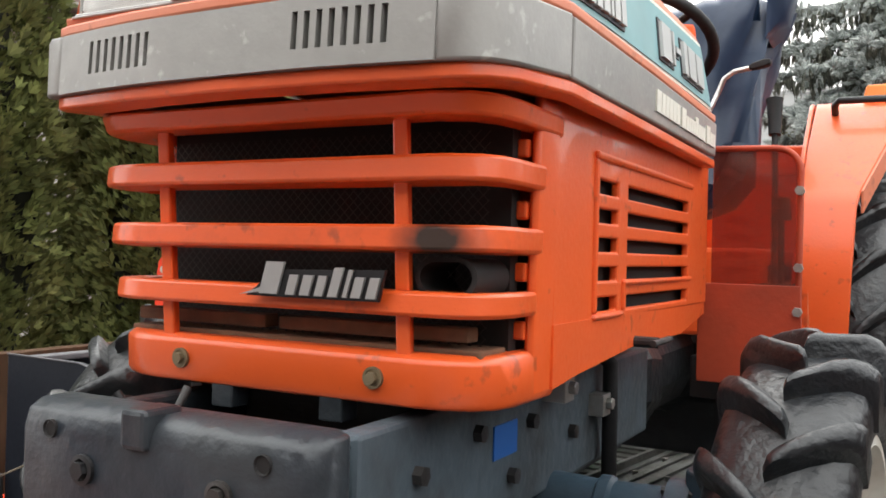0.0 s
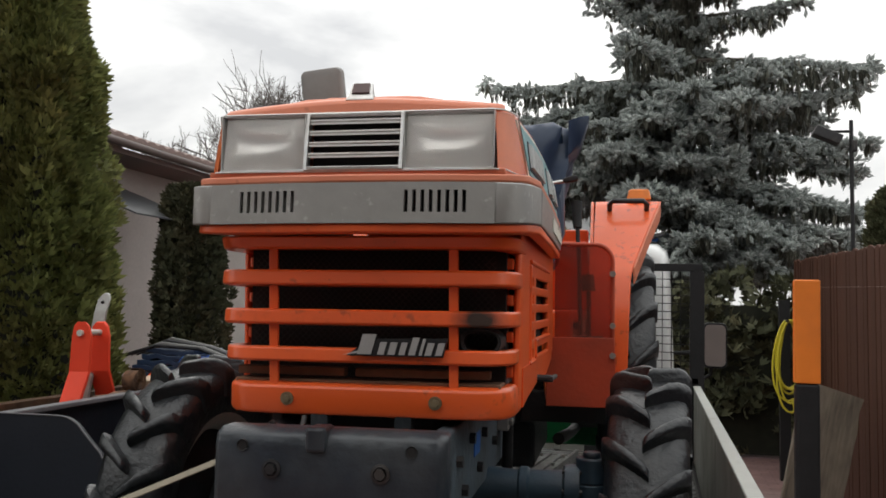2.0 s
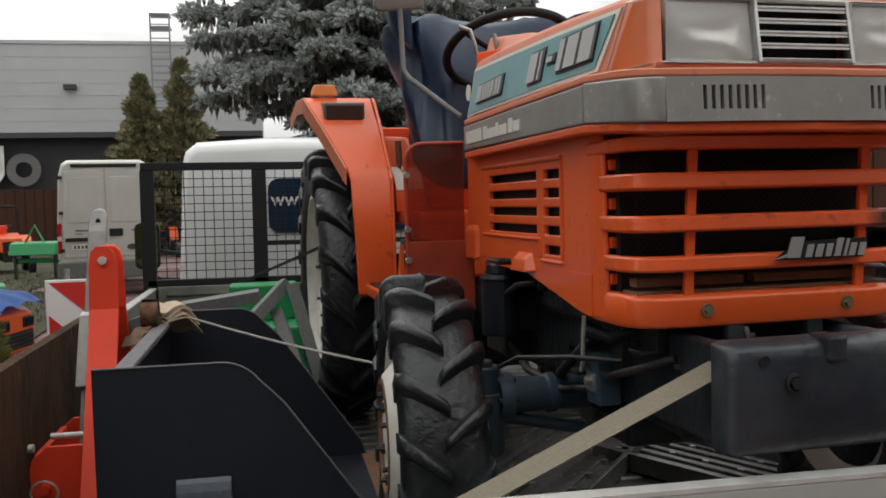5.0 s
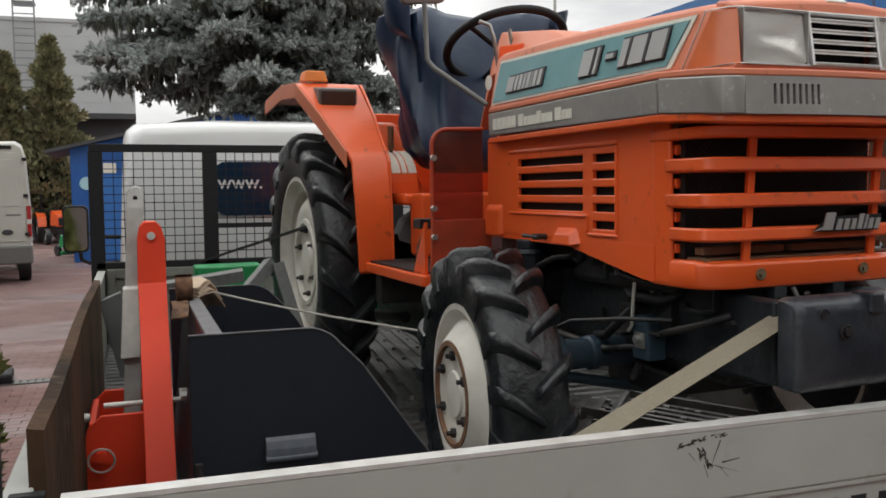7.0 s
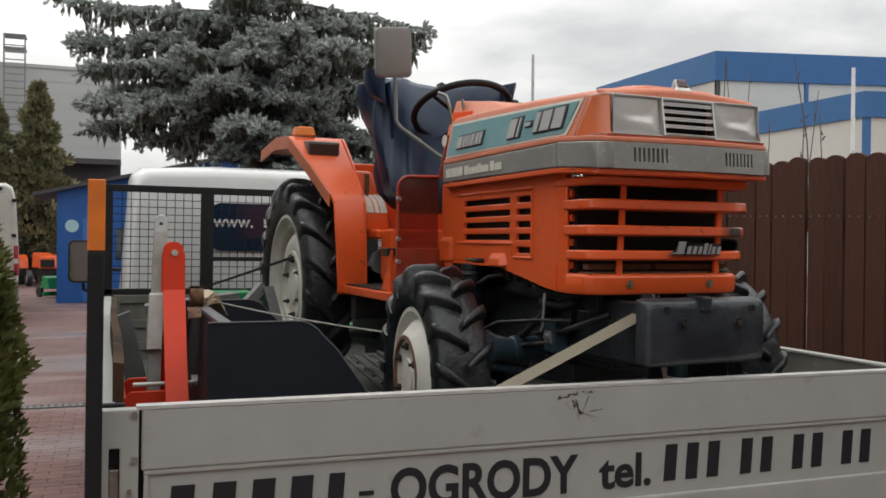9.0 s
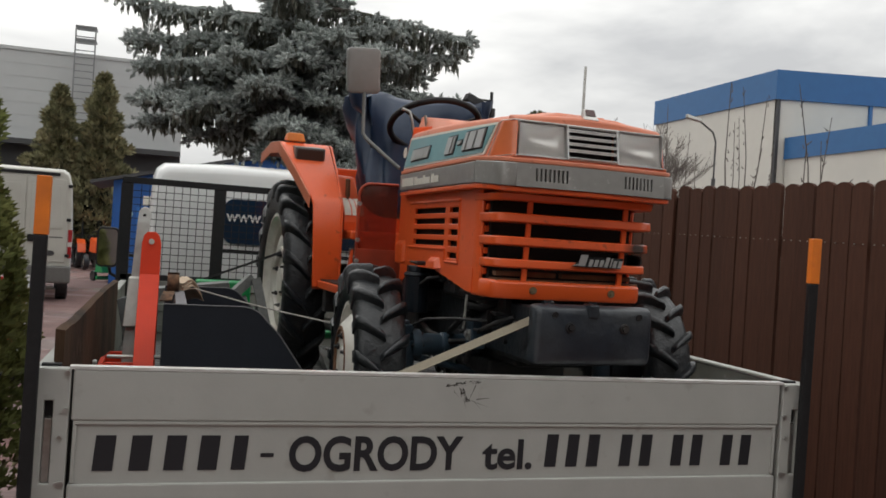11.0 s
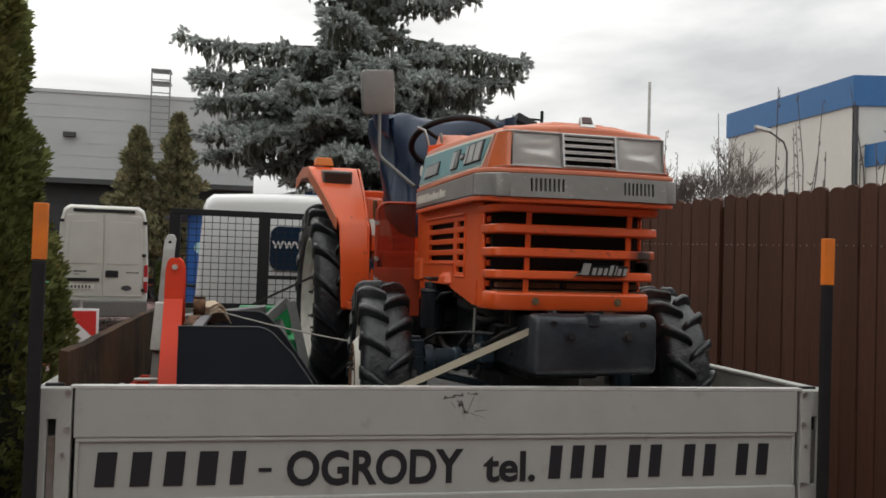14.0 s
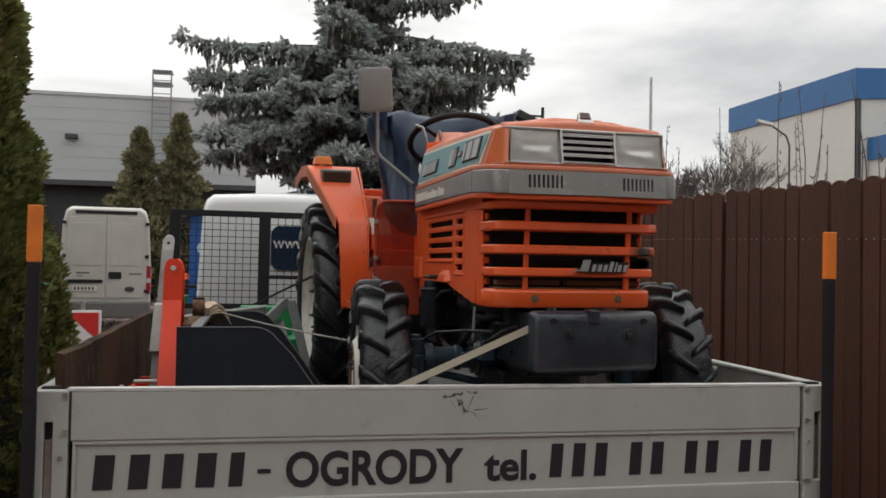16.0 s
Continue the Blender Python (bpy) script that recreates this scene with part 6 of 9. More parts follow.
    for k in range(46):
        q = rnd.random()
        x0, z0 = -0.073 + 0.095 * q, 1.266 + 0.012 * math.sin(1.6 * q) + rnd.uniform(-0.003, 0.003)
        stroke(x0, z0, x0 + rnd.uniform(0.003, 0.009), z0 + rnd.uniform(-0.004, 0.004), rnd.uniform(0.0012, 0.0032))
    for k in range(34):
        q = rnd.random()
        x0, z0 = -0.030 + 0.020 * q + rnd.uniform(-0.006, 0.006), 1.262 - 0.032 * q
        stroke(x0, z0, x0 + rnd.uniform(-0.004, 0.007), z0 - rnd.uniform(0.002, 0.010), rnd.uniform(0.0012, 0.0035))
    for x0, z0, x1, z1, w in ((0.012, 1.270, -0.004, 1.232, 0.0022), (0.016, 1.232, 0.052, 1.236, 0.0026), (0.0, 1.229, 0.05, 1.212, 0.0010), (-0.02, 1.232, -0.012, 1.210, 0.0012), (0.01, 1.226, 0.03, 1.205, 0.0009), (-0.05, 1.255, -0.035, 1.238, 0.0012)):
        stroke(x0, z0, x1, z1, w)
    part("scuff", bm, SCUFF, g, "dark scuff in the paint")


def rack(t):
    y0 = 3.62
    r = link("headboard_rack", None, t, "black steel headboard rack with wire mesh")
    part("rack_post", boxes((-1.105, -1.035, y0 - 0.02, y0 + 0.02, 0.90, 1.90)), BLACK, r, bevel=0.003)
    for x in (-0.543, 0.485, 1.035):
        part("rack_post", boxes((x, x + 0.075, y0 - 0.02, y0 + 0.02, 0.90, 1.90)), BLACK, r, bevel=0.003)
    part("rack_rail", boxes((-1.10, 1.10, y0 - 0.022, y0 + 0.022, 1.90, 1.94)), BLACK, r, bevel=0.003)
    part("rack_rail", boxes((-1.08, 1.08, y0 - 0.02, y0 + 0.02, 1.30, 1.335)), BLACK, r, bevel=0.003)
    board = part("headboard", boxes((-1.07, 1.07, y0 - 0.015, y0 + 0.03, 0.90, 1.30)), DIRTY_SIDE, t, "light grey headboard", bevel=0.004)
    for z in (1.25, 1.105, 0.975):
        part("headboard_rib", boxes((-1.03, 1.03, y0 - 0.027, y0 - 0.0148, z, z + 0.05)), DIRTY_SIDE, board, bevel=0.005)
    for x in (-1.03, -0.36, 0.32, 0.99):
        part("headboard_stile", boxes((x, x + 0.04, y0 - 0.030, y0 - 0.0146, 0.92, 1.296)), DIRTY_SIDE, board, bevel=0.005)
    for a, b in ((-1.035, -0.543), (-0.468, 0.485), (0.560, 1.035)):
        bm = bmesh.new()
        nx = int((b - a) / 0.046)
        for i in range(1, nx):
            x = a + (b - a) * i / nx
            box(bm, x - 0.0022, x + 0.0022, y0 - 0.0022, y0 + 0.0022, 1.33, 1.90)
        for j in range(1, 13):
            z = 1.335 + 0.565 * j / 13
            box(bm, a, b, y0 - 0.0065, y0 - 0.0022, z - 0.0022, z + 0.0022)
        part("wire_mesh", bm, BLACK, r)
    part("mesh_rail", boxes((-0.468, 0.485, y0 - 0.012, y0 + 0.012, 1.50, 1.525)), BLACK, r)


def cab(t):
    c = link("cab", None, t, "white truck cab with dark rear window")
    bm = bmesh.new()
    def ring(y, z0, z1, w0, w1, crown):
        r_ = 0.10
        pts = [(-w0, z0), (-w1, z1 - r_), (-w1 + 0.02, z1 - 0.04), (-w1 + 0.07, z1)]
        pts += [(-0.4, z1 + crown), (0.4, z1 + crown)]
        pts += [(w1 - 0.07, z1), (w1 - 0.02, z1 - 0.04), (w1, z1 - r_), (w0, z0)]
        return [(x - 0.0, y, z) for x, z in pts]
    loft(bm, [ring(3.86, 0.7, 2.02, 0.97, 0.90, 0.02), ring(3.90, 0.7, 2.055, 0.98, 0.915, 0.02), ring(4.4, 0.7, 2.10, 1.0, 0.94, 0.03), ring(5.1, 0.7, 2.09, 1.0, 0.93, 0.03), ring(5.8, 0.7, 1.35, 1.0, 0.97, 0.0), ring(6.6, 0.6, 1.05, 0.98, 0.94, 0.0)])
    part("cab_shell", bm, WHITE_CAB, c, bevel=0.02, smooth=True)
    bm = bmesh.new()
    out = []
    for cx, cz, a0 in ((0.39, 1.80, 0), (-0.40, 1.80, 90), (-0.40, 1.62, 180), (0.39, 1.62, 270)):
        out += arc(cx, cz, 0.06, a0, a0 + 90, 5)
    prism(bm, out, 1, 3.845, 3.862)
    w = part("rear_window", bm, material("tinted_blue_glass", (0.012, 0.030, 0.060), 0.12, coat=0.4), c, "dark cab rear window with white lettering")
    lettering("www.", 0.105, 0.0008, Matrix.Translation((-0.445, 3.842, 1.71)) @ pose(0, 0, 0, 90, 0, 0), WHITE, w)
    bm = bmesh.new()
    x = -0.13
    for k in range(7):
        prism(bm, [(x, 1.71), (x + 0.042, 1.71), (x + 0.042, 1.71 + 0.055), (x, 1.71 + 0.055)], 1, 3.840, 3.846)
        x += 0.062
    part("address_bars", bm, WHITE, w, "white bars of lettering")
    for s in (-1, 1):
        m = link("wing_mirror", None, c, "black truck wing mirror")
        bm = bmesh.new()
        tube(bm, ((s * 0.97, 4.98, 1.40), (s * 1.06, 4.95, 1.405), (s * 1.125, 4.93, 1.415), (s * 1.18, 4.93, 1.43)), 0.013, 10)
        part("mirror_arm", bm, BLACK, m, smooth=True)
        bm = bmesh.new()
        tube(bm, ((s * 0.97, 4.98, 1.235), (s * 1.06, 4.95, 1.232), (s * 1.17, 4.92, 1.238), (s * 1.215, 4.92, 1.262), (s * 1.225, 4.92, 1.33)), 0.012, 10)
        part("lower_arm", bm, BLACK, m, smooth=True)
        bm = bmesh.new()
        cut = [(s * x, z) for x, z in arc(1.285, 1.575, 0.035, 0, 90, 4) + arc(1.200, 1.575, 0.035, 90, 180, 4) + arc(1.200, 1.347, 0.035, 180, 270, 4) + arc(1.285, 1.347, 0.035, 270, 360, 4)]
        loft(bm, [[(s * 1.243 + (x - s * 1.243) * k, y, 1.461 + (z - 1.461) * k) for x, z in cut] for y, k in ((4.868, 1.0), (4.90, 1.02), (4.935, 0.92), (4.955, 0.70))])
        part("mirror_head", bm, BLACK, m, smooth=True)
        bm = bmesh.new()
        prism(bm, [(s * 1.243 + (x - s * 1.243) * 0.86, 1.461 + (z - 1.461) * 0.92) for x, z in cut], 1, 4.862, 4.869)
        part("mirror_pane", bm, MIRROR, m)
        for y in (0.9, 4.6):
            wb = bmesh.new()
            tube(wb, ((s * 0.72, y if y > 2 else 0.75, 0.34), (s * 0.95, y if y > 2 else 0.75, 0.34)), 0.34, 28)
            part("truck_wheel", wb, RUBBER, t, bevel=0.03, smooth=True)
    part("truck_chassis", boxes((-0.45, -0.33, 0.2, 6.2, 0.55, 0.80), (0.33, 0.45, 0.2, 6.2, 0.55, 0.80)), BLACK_IRON, t)


truck = thing("flatbed_truck", TRUCK_AT, "white flatbed truck with light grey drop sides and black rack", "truck")
flatbed(truck)
rack(truck)
cab(truck)


# ---- load on the deck ----
def liner():
    t = thing("plywood_board", pose(-2.052, 0.62, DECK), "weathered brown plywood board along the side wall", "board")
    bm = bmesh.new()
    rnd = random.Random(2)
    rings = []
    for i in range(22):
        y = i * 0.105
        z = 0.455 + rnd.uniform(-0.002, 0.002)
        x = 0.003 * math.sin(i * 0.4)
        rings.append([(x - 0.011, y, 0), (x + 0.011, y, 0), (x + 0.011, y, z), (x - 0.011, y, z + 0.004)])
    loft(bm, rings)
    part("board_sheet", bm, PLY, t, smooth=True)


def transport_box():
    t = thing("loader_bucket", pose(-1.82, 1.17, DECK), "navy black steel bucket standing on the deck", "bucket")
    def cheek():
        return [(0.0, 0.0), (0.62, 0.0), (0.60, 0.06), (0.36, 0.40)] + arc(0.24, 0.395, 0.09, 35, 90, 6) + [(0.0, 0.485)]
    for y in (0.0, 0.93):
        bm = bmesh.new()
        prism(bm, cheek(), 1, y, y + 0.012)
        part("side_plate", bm, BUCKET, t, bevel=0.002)
    bm = bmesh.new()
    prism(bm, [(-0.006, 0.0), (0.008, 0.0), (0.052, 0.472), (0.038, 0.472)], 1, 0.003, 0.940)
    part("back_plate", bm, BUCKET, t, bevel=0.002)
    part("top_edge", boxes((0.036, 0.072, 0.004, 0.938, 0.468, 0.482)), BUCKET_EDGE, t, bevel=0.003)
    for y in (-0.001, 0.93):
        edge = [(x, y, z) for x, z in cheek()[2:]]
        part("worn_edge", tube(bmesh.new(), edge, 0.0022, 6), BUCKET_EDGE, t, smooth=True)
    part("floor_plate", boxes((0.0, 0.62, 0.0, 0.94, 0.002, 0.014)), BUCKET, t, bevel=0.002)
    part("cutting_edge", boxes((0.60, 0.70, -0.004, 0.946, 0.0, 0.016)), RUST, t, bevel=0.003)
    bracket = bmesh.new()
    prism(bracket, [(-0.012, 0.213), (0.0, 0.213), (0.0, 0.258), (-0.004, 0.260), (-0.010, 0.252), (-0.016, 0.236), (-0.018, 0.222)], 0, 0.149, 0.253)
    tube(bracket, ((0.147, -0.012, 0.216), (0.255, -0.012, 0.216)), 0.008, 12)
    part("hinge_bracket", bracket, material("worn_grey_bracket", (0.075, 0.085, 0.105), 0.4, grain=0.2, grain_scale=60, chips=(0.2, 0.2, 0.2), chip_scale=50, chip_amount=0.5), t, "worn grey hinge bracket")
    bm = bmesh.new()
    tube(bm, ((0.012, -0.02, 0.16), (0.012, -0.02, 0.225)), 0.008, 10)
    part("stop_pin", bm, BLACK_IRON, t)
    bm = bmesh.new()
    tube(bm, ((0.227, 0.93, 0.203), (0.227, 0.920, 0.203)), 0.011, 6)
    part("cheek_bolt", bm, ZINC, t, "bright zinc bolt")
    bm = bmesh.new()
    tube(bm, ((0.0, 0.5, 0.25), (0.02, 0.5, 0.25)), 0.022, 12)
    part("pivot_bolt", bm, STEEL, t)


def hitch():
    t = thing("three_point_hitch", pose(-1.93, 1.705, DECK - 0.004), "bright red three-point hitch frame with zinc lever", "hitch frame")
    for sg in (-1, 1):
        # flat bar: upright at the top, splayed towards its foot
        def bar(y, z, a, b, k):
            return [(a, y, z), (b, y, z), (b, y + k, z + 0.004), (a, y + k, z + 0.004)]
        bm = bmesh.new()
        d = 0.012 * sg
        loft(bm, [bar(sg * 0.30, 0.0, 0.020, 0.088, d), bar(sg * 0.27, 0.10, 0.020, 0.088, d), bar(sg * 0.085, 0.46, 0.020, 0.088, d), bar(sg * 0.045, 0.55, 0.020, 0.088, d), bar(sg * 0.04, 0.66, 0.022, 0.088, d), bar(sg * 0.04, 0.69, 0.028, 0.080, d), bar(sg * 0.04, 0.703, 0.040, 0.068, d)])
        part("upright", bm, RED, t, "bright red flat bar upright", bevel=0.002)
    for y in (-0.13, 0.16):
        plate = bmesh.new()
        prism(plate, [(-0.115, 0.06), (0.030, 0.06), (0.030, 0.245), (-0.075, 0.245), (-0.108, 0.215), (-0.115, 0.19)], 1, y, y + 0.012)
        lug = part("link_plate", plate, RED, t, "bright red lower link plate", bevel=0.003)
        bm = bmesh.new()
        tube(bm, ((-0.078, y - 0.03, 0.150), (-0.078, y + 0.05, 0.150)), 0.013, 14)
        part("link_pin", bm, RED, lug, smooth=True)
        bm = bmesh.new()
        tube(bm, [(-0.078 + 0.030 * math.cos(a), y - 0.022 - 0.006 * math.sin(a), 0.142 + 0.030 * math.sin(a)) for a in [2 * math.pi * i / 20 for i in range(21)]], 0.0028, 6, caps=False)
        part("pin_ring", bm, ZINC, lug, "zinc linch pin ring", smooth=True)
    part("link_web", boxes((-0.105, -0.090, -0.118, 0.160, 0.10, 0.225)), RED, t, bevel=0.003)
    for y in (-0.42, 0.33):
        part("base_beam", boxes((-0.13, 0.09, y, y + 0.07, 0.0, 0.06)), RED, t, bevel=0.003)
    part("front_beam", boxes((0.04, 0.46, -0.52, -0.505, 0.135, 0.165)), RED, t, "bright red flat bar in front of the bucket", bevel=0.003)
    for p0, p1, r in (((0.055, -0.062, 0.672), (0.055, 0.062, 0.672), 0.010), ((-0.07, -0.10, 0.262), (0.11, -0.10, 0.262), 0.007), ((-0.16, -0.135, 0.245), (-0.10, -0.135, 0.245), 0.010)):
        part("hitch_pin", tube(bmesh.new(), (p0, p1), r, 12), ZINC, t, "zinc hitch pin", smooth=True)
    def lever(z, w, deep=0.010):
        """Cross-section of the lever, which leans back as it rises."""
        x, y = float(np.interp(z, (0.0, 0.37, 0.80), (-0.016, -0.004, 0.024))), float(np.interp(z, (0.0, 0.37, 0.56, 0.80), (-0.060, -0.005, 0.030, 0.110)))
        return [(x - w, y, z), (x + w, y, z), (x + w, y + deep, z + 0.004), (x - w, y + deep, z + 0.004)]
    bm = bmesh.new()
    loft(bm, [lever(0.06, 0.020), lever(0.74, 0.022), lever(0.775, 0.022), lever(0.789, 0.015), lever(0.795, 0.006)])
    part("lever_bar", bm, LEVER_ZINC, t, "flat dull zinc lever bar", bevel=0.002)
    hole = Vector(lever(0.765, 0.0)[0])
    part("lever_hole", tube(bmesh.new(), (hole + Vector((0, -0.002, 0)), hole + Vector((0, 0.014, 0.006))), 0.006, 12), BLACK, t)
    bm = bmesh.new()
    loft(bm, [[(x, y - 0.012, z) for x, y, z in lever(0.36, 0.024, 0.034)], [(x, y - 0.012, z) for x, y, z in lever(0.535, 0.024, 0.034)]])
    part("lever_sleeve", bm, ZINC, t, bevel=0.003)


def lashings():
    s = thing("ratchet_strap", pose(0, 0, 0), "beige webbing strap tied from the bumper to the deck", "strap")
    a, b = Vector((-0.765, 0.634, 1.466)), Vector((-2.02, 0.590, 0.93))
    bm = bmesh.new()
    rings = []
    for i in range(9):
        p = a.lerp(b, i / 8)
        w_, n_ = Vector((-0.114, 0.975, 0.17)) * 0.025, Vector((0.0007, -0.0004, 0.0012))
        rings.append([p - w_ - n_, p + w_ - n_, p + w_ + n_, p - w_ + n_])
    loft(bm, rings)
    part("webbing", bm, STRAP, s)
    bm = bmesh.new()
    tube(bm, (a + Vector((0.0, -0.02, 0.03)), a + Vector((0.02, -0.01, 0.0)), a + Vector((0.03, 0.03, 0.0)), a + Vector((0.03, 0.05, 0.03))), 0.005, 8)
    part("hook", bm, BLACK_IRON, s, "dark wire hook", smooth=True)
    r = thing("lashing_rope", pose(0, 0, 0), "pale twisted rope from the bucket to the wheel", "rope")
    p0, p1 = Vector((-1.725, 1.945, 1.412)), Vector((-1.20, 1.37, 1.335))
    bm = bmesh.new()
    for ph in (0, math.pi):
        pts = []
        for i in range(240):
            q = i / 239
            p = p0.lerp(p1, q)
            pts.append(p + Vector((0.0013 * math.cos(260 * q + ph), 0.0013 * math.sin(260 * q + ph), 0.0013 * math.sin(260 * q + ph) - 0.008 * math.sin(math.pi * q))))
        tube(bm, pts, 0.0022, 6)
    part("rope_strand", bm, ROPE, r, smooth=True)
    c = thing("folded_cloth", pose(-1.765, 1.915, 1.388, 0, 0, 25) @ Matrix.Diagonal((0.80, 0.80, 0.85, 1)), "folded beige cloth pad laid over the bucket edge", "cloth")
    for i in range(5):
        rings = []
        w0, w1 = 0.028 + 0.003 * i, 0.062 - 0.004 * i
        for j in range(12):
            q = j / 11
            bend = -0.075 * max(0.0, q - 0.55) ** 1.3 * (1.5 - 0.25 * i)
            base = Vector((-0.045 + 0.13 * q, -0.065 + 0.13 * q + 0.012 * (i - 2) * q, 0.012 + 0.010 * i + 0.018 * math.sin(math.pi * q) + bend))
            w = w0 + (w1 - w0) * q
            ring = []
            for sgn, dz in ((1, 0.0025), (-1, -0.0025)):
                for k in (range(7) if sgn > 0 else range(6, -1, -1)):
                    u = (k / 6 - 0.5) * 2
                    rip = 0.006 * math.sin(4 * u + 1.7 * i + 3 * q) + 0.004 * noise.noise((3 * u, 4 * q, i * 2.3))
                    ring.append(base + Vector((-0.7 * u * w, 0.72 * u * w, rip + dz)))
            rings.append(ring)
        bm = bmesh.new()
        loft(bm, rings)
        part("cloth_fold", bm, CARDBOARD, c, smooth=True)


liner()
transport_box()
hitch()
lashings()


# ---- ground, fence and buildings ----
ground = new("ground", bpy.data.meshes.new("ground"))
ground.data.from_pydata([(-400, -400, 0), (400, -400, 0), (400, 400, 0), (-400, 400, 0)], [], [(0, 1, 2, 3)])
ground.data.materials.append(PAVERS)
tagged(ground, "red concrete block paving of the yard", "ground", kind="structure")


def fence_run():
    f = thing("fence", pose(1.42, -2.2, 0), "red-brown stained timber fence with upright boards", "fence", kind="structure")
    part("fence_rail", boxes((0.030, 0.07, -1.1, 12.5, 0.45, 0.53)), FENCE, f)
    part("fence_rail", boxes((0.030, 0.07, -1.1, 12.5, 1.70, 1.78)), FENCE, f)
    for i in range(6):
        part("fence_post", boxes((0.03, 0.12, 0.3 + i * 2.1, 0.40 + i * 2.1, 0.0, 1.90)), FENCE, f)
    rnd = random.Random(11)
    meshes = []
    for k in range(5):
        w, h = 0.1185, 2.06 + 0.004 * k
        bm = bmesh.new()
        rise = lambda u: h - 0.022 + 0.022 * max(0.0, math.sin(math.pi * u / w)) ** 0.7
        prism(bm, [(0, 0.03), (w, 0.03)] + [(u, rise(u)) for u in [w * q / 10 for q in range(10, -1, -1)]], 0, 0.0, 0.022)
        bmesh.ops.recalc_face_normals(bm, faces=bm.faces)
        me = bpy.data.meshes.new("fence_board")
        bm.to_mesh(me)
        bm.free()
        me.materials.append(FENCE)
        meshes.append(me)
    bm = bmesh.new()
    tube(bm, ((-0.002, 0, 0), (0.004, 0, 0)), 0.003, 8)
    screw = bpy.data.meshes.new("fence_screw")
    bm.to_mesh(screw)
    bm.free()
    screw.materials.append(STEEL)
    strip = bpy.data.meshes.new("joint_strip")
    bm = boxes((0.0235, 0.0295, -0.030, 0.066, 0.03, 2.005))
    bm.to_mesh(strip)
    bm.free()
    strip.materials.append(FENCE)
    # panels of seventeen boards, a narrow lower strip between one panel and the next
    for k in range(-3, 3):
        y0 = 5.745 + 2.2785 * k
        link("joint_strip", strip, f).matrix_basis = pose(0, y0 - 0.056, 0) @ Matrix.Diagonal((1, 1, (1.998 + 0.0235 * y0) / 2.075, 1))
        for i in range(17):
            y = y0 + 0.1305 * i
            b = link("fence_board", meshes[rnd.randrange(5)], f)
            b.matrix_basis = pose(rnd.uniform(-0.005, 0.005), y, rnd.uniform(-0.007, 0.007), rnd.uniform(-0.2, 0.2), 0, rnd.uniform(-1.6, 1.6)) @ Matrix.Diagonal((1, rnd.uniform(0.985, 1.02), (1.998 + 0.0235 * y) / 2.075, 1))
            for u in (0.031, 0.088):
                link("fence_screw", screw, f).matrix_basis = pose(-0.003, y + u, 1.678 + 0.0235 * y)


fence_run()


# Unseen wall behind the camera, added to cut sky light on front faces.
def light_blocker():
    h = thing("added_blocking_wall", pose(0, 0, 0), "unseen plain dark brown wall added to block sky light", "building")
    part("wall", boxes((-14, 12, -7.3, -7.0, 0, 5.2)), material("brown_profiled_sheet", (0.12, 0.095, 0.085), 0.7, grain=0.1, grain_scale=3, stain=(0.09, 0.07, 0.06), stain_amount=0.5, stain_scale=0.6), h)
    part("roof_edge", boxes((-14.1, 12.1, -7.4, -6.9, 5.2, 5.4)), DARK_CLAD, h)


light_blocker()


def big_hall():
    h = thing("warehouse", pose(0, 0, 0), "long grey steel-clad warehouse with dark lower band", "building")
    y = 40.0
    part("upper_wall", boxes((-60, -1.6, y, y + 25, 5.0, 8.9)), CLADDING, h)
    part("lower_wall", boxes((-60, -1.6, y + 0.5, y + 25, 0.0, 5.0)), DARK_CLAD, h)
    bm = bmesh.new()
    for i in range(7):
        box(bm, -60, -1.6, y - 0.012, y + 0.01, 5.05 + i * 0.55, 5.07 + i * 0.55)
    part("cladding_joint", bm, CLADDING, h)
    part("canopy_edge", boxes((-60, -1.6, y - 0.6, y, 4.85, 5.08)), DARK_CLAD, h)
    part("parapet", boxes((-60, -1.58, y - 0.05, y + 0.1, 8.9, 9.05)), CLADDING, h)
    part("logo_panel", boxes((-14.41, -12.95, y - 0.1, y + 0.5, 2.86, 4.56)), material("red_sign_panel", (0.42, 0.02, 0.02), 0.5), h, "red sign panel")
    for cx, mat in ((-13.12, WHITE), (-11.65, GREY_PLASTIC)):
        bm = bmesh.new()
        lathe(bm, [(0.0, 0.70), (0.10, 0.70), (0.10, 0.34), (0.0, 0.34)], pose(cx, y - 0.1, 3.53, 0, 0, -90), 28)
        if mat is WHITE:
            box(bm, cx + 0.36, cx + 0.70, y - 0.2, y - 0.1, 3.3, 4.56)
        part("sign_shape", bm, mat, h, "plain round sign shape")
    l = link("roof_ladder", None, h)
    bm = bmesh.new()
    for x in (-6.25, -5.45):
        box(bm, x, x + 0.06, y - 0.4, y - 0.34, 5.0, 10.2)
    for i in range(16):
        box(bm, -6.25, -5.4, y - 0.39, y - 0.35, 5.2 + i * 0.3, 5.24 + i * 0.3)
    for z in (9.6, 10.15):
        box(bm, -6.25, -5.4, y - 0.4, y + 0.5, z, z + 0.05)
    part("ladder", bm, material("dull_galvanised_grey", (0.21, 0.215, 0.22), 0.6, grain=0.1), l)
    part("wall_lamp", boxes((-9.9, -9.4, y - 0.3, y, 6.95, 7.15)), DARK_CLAD, h)


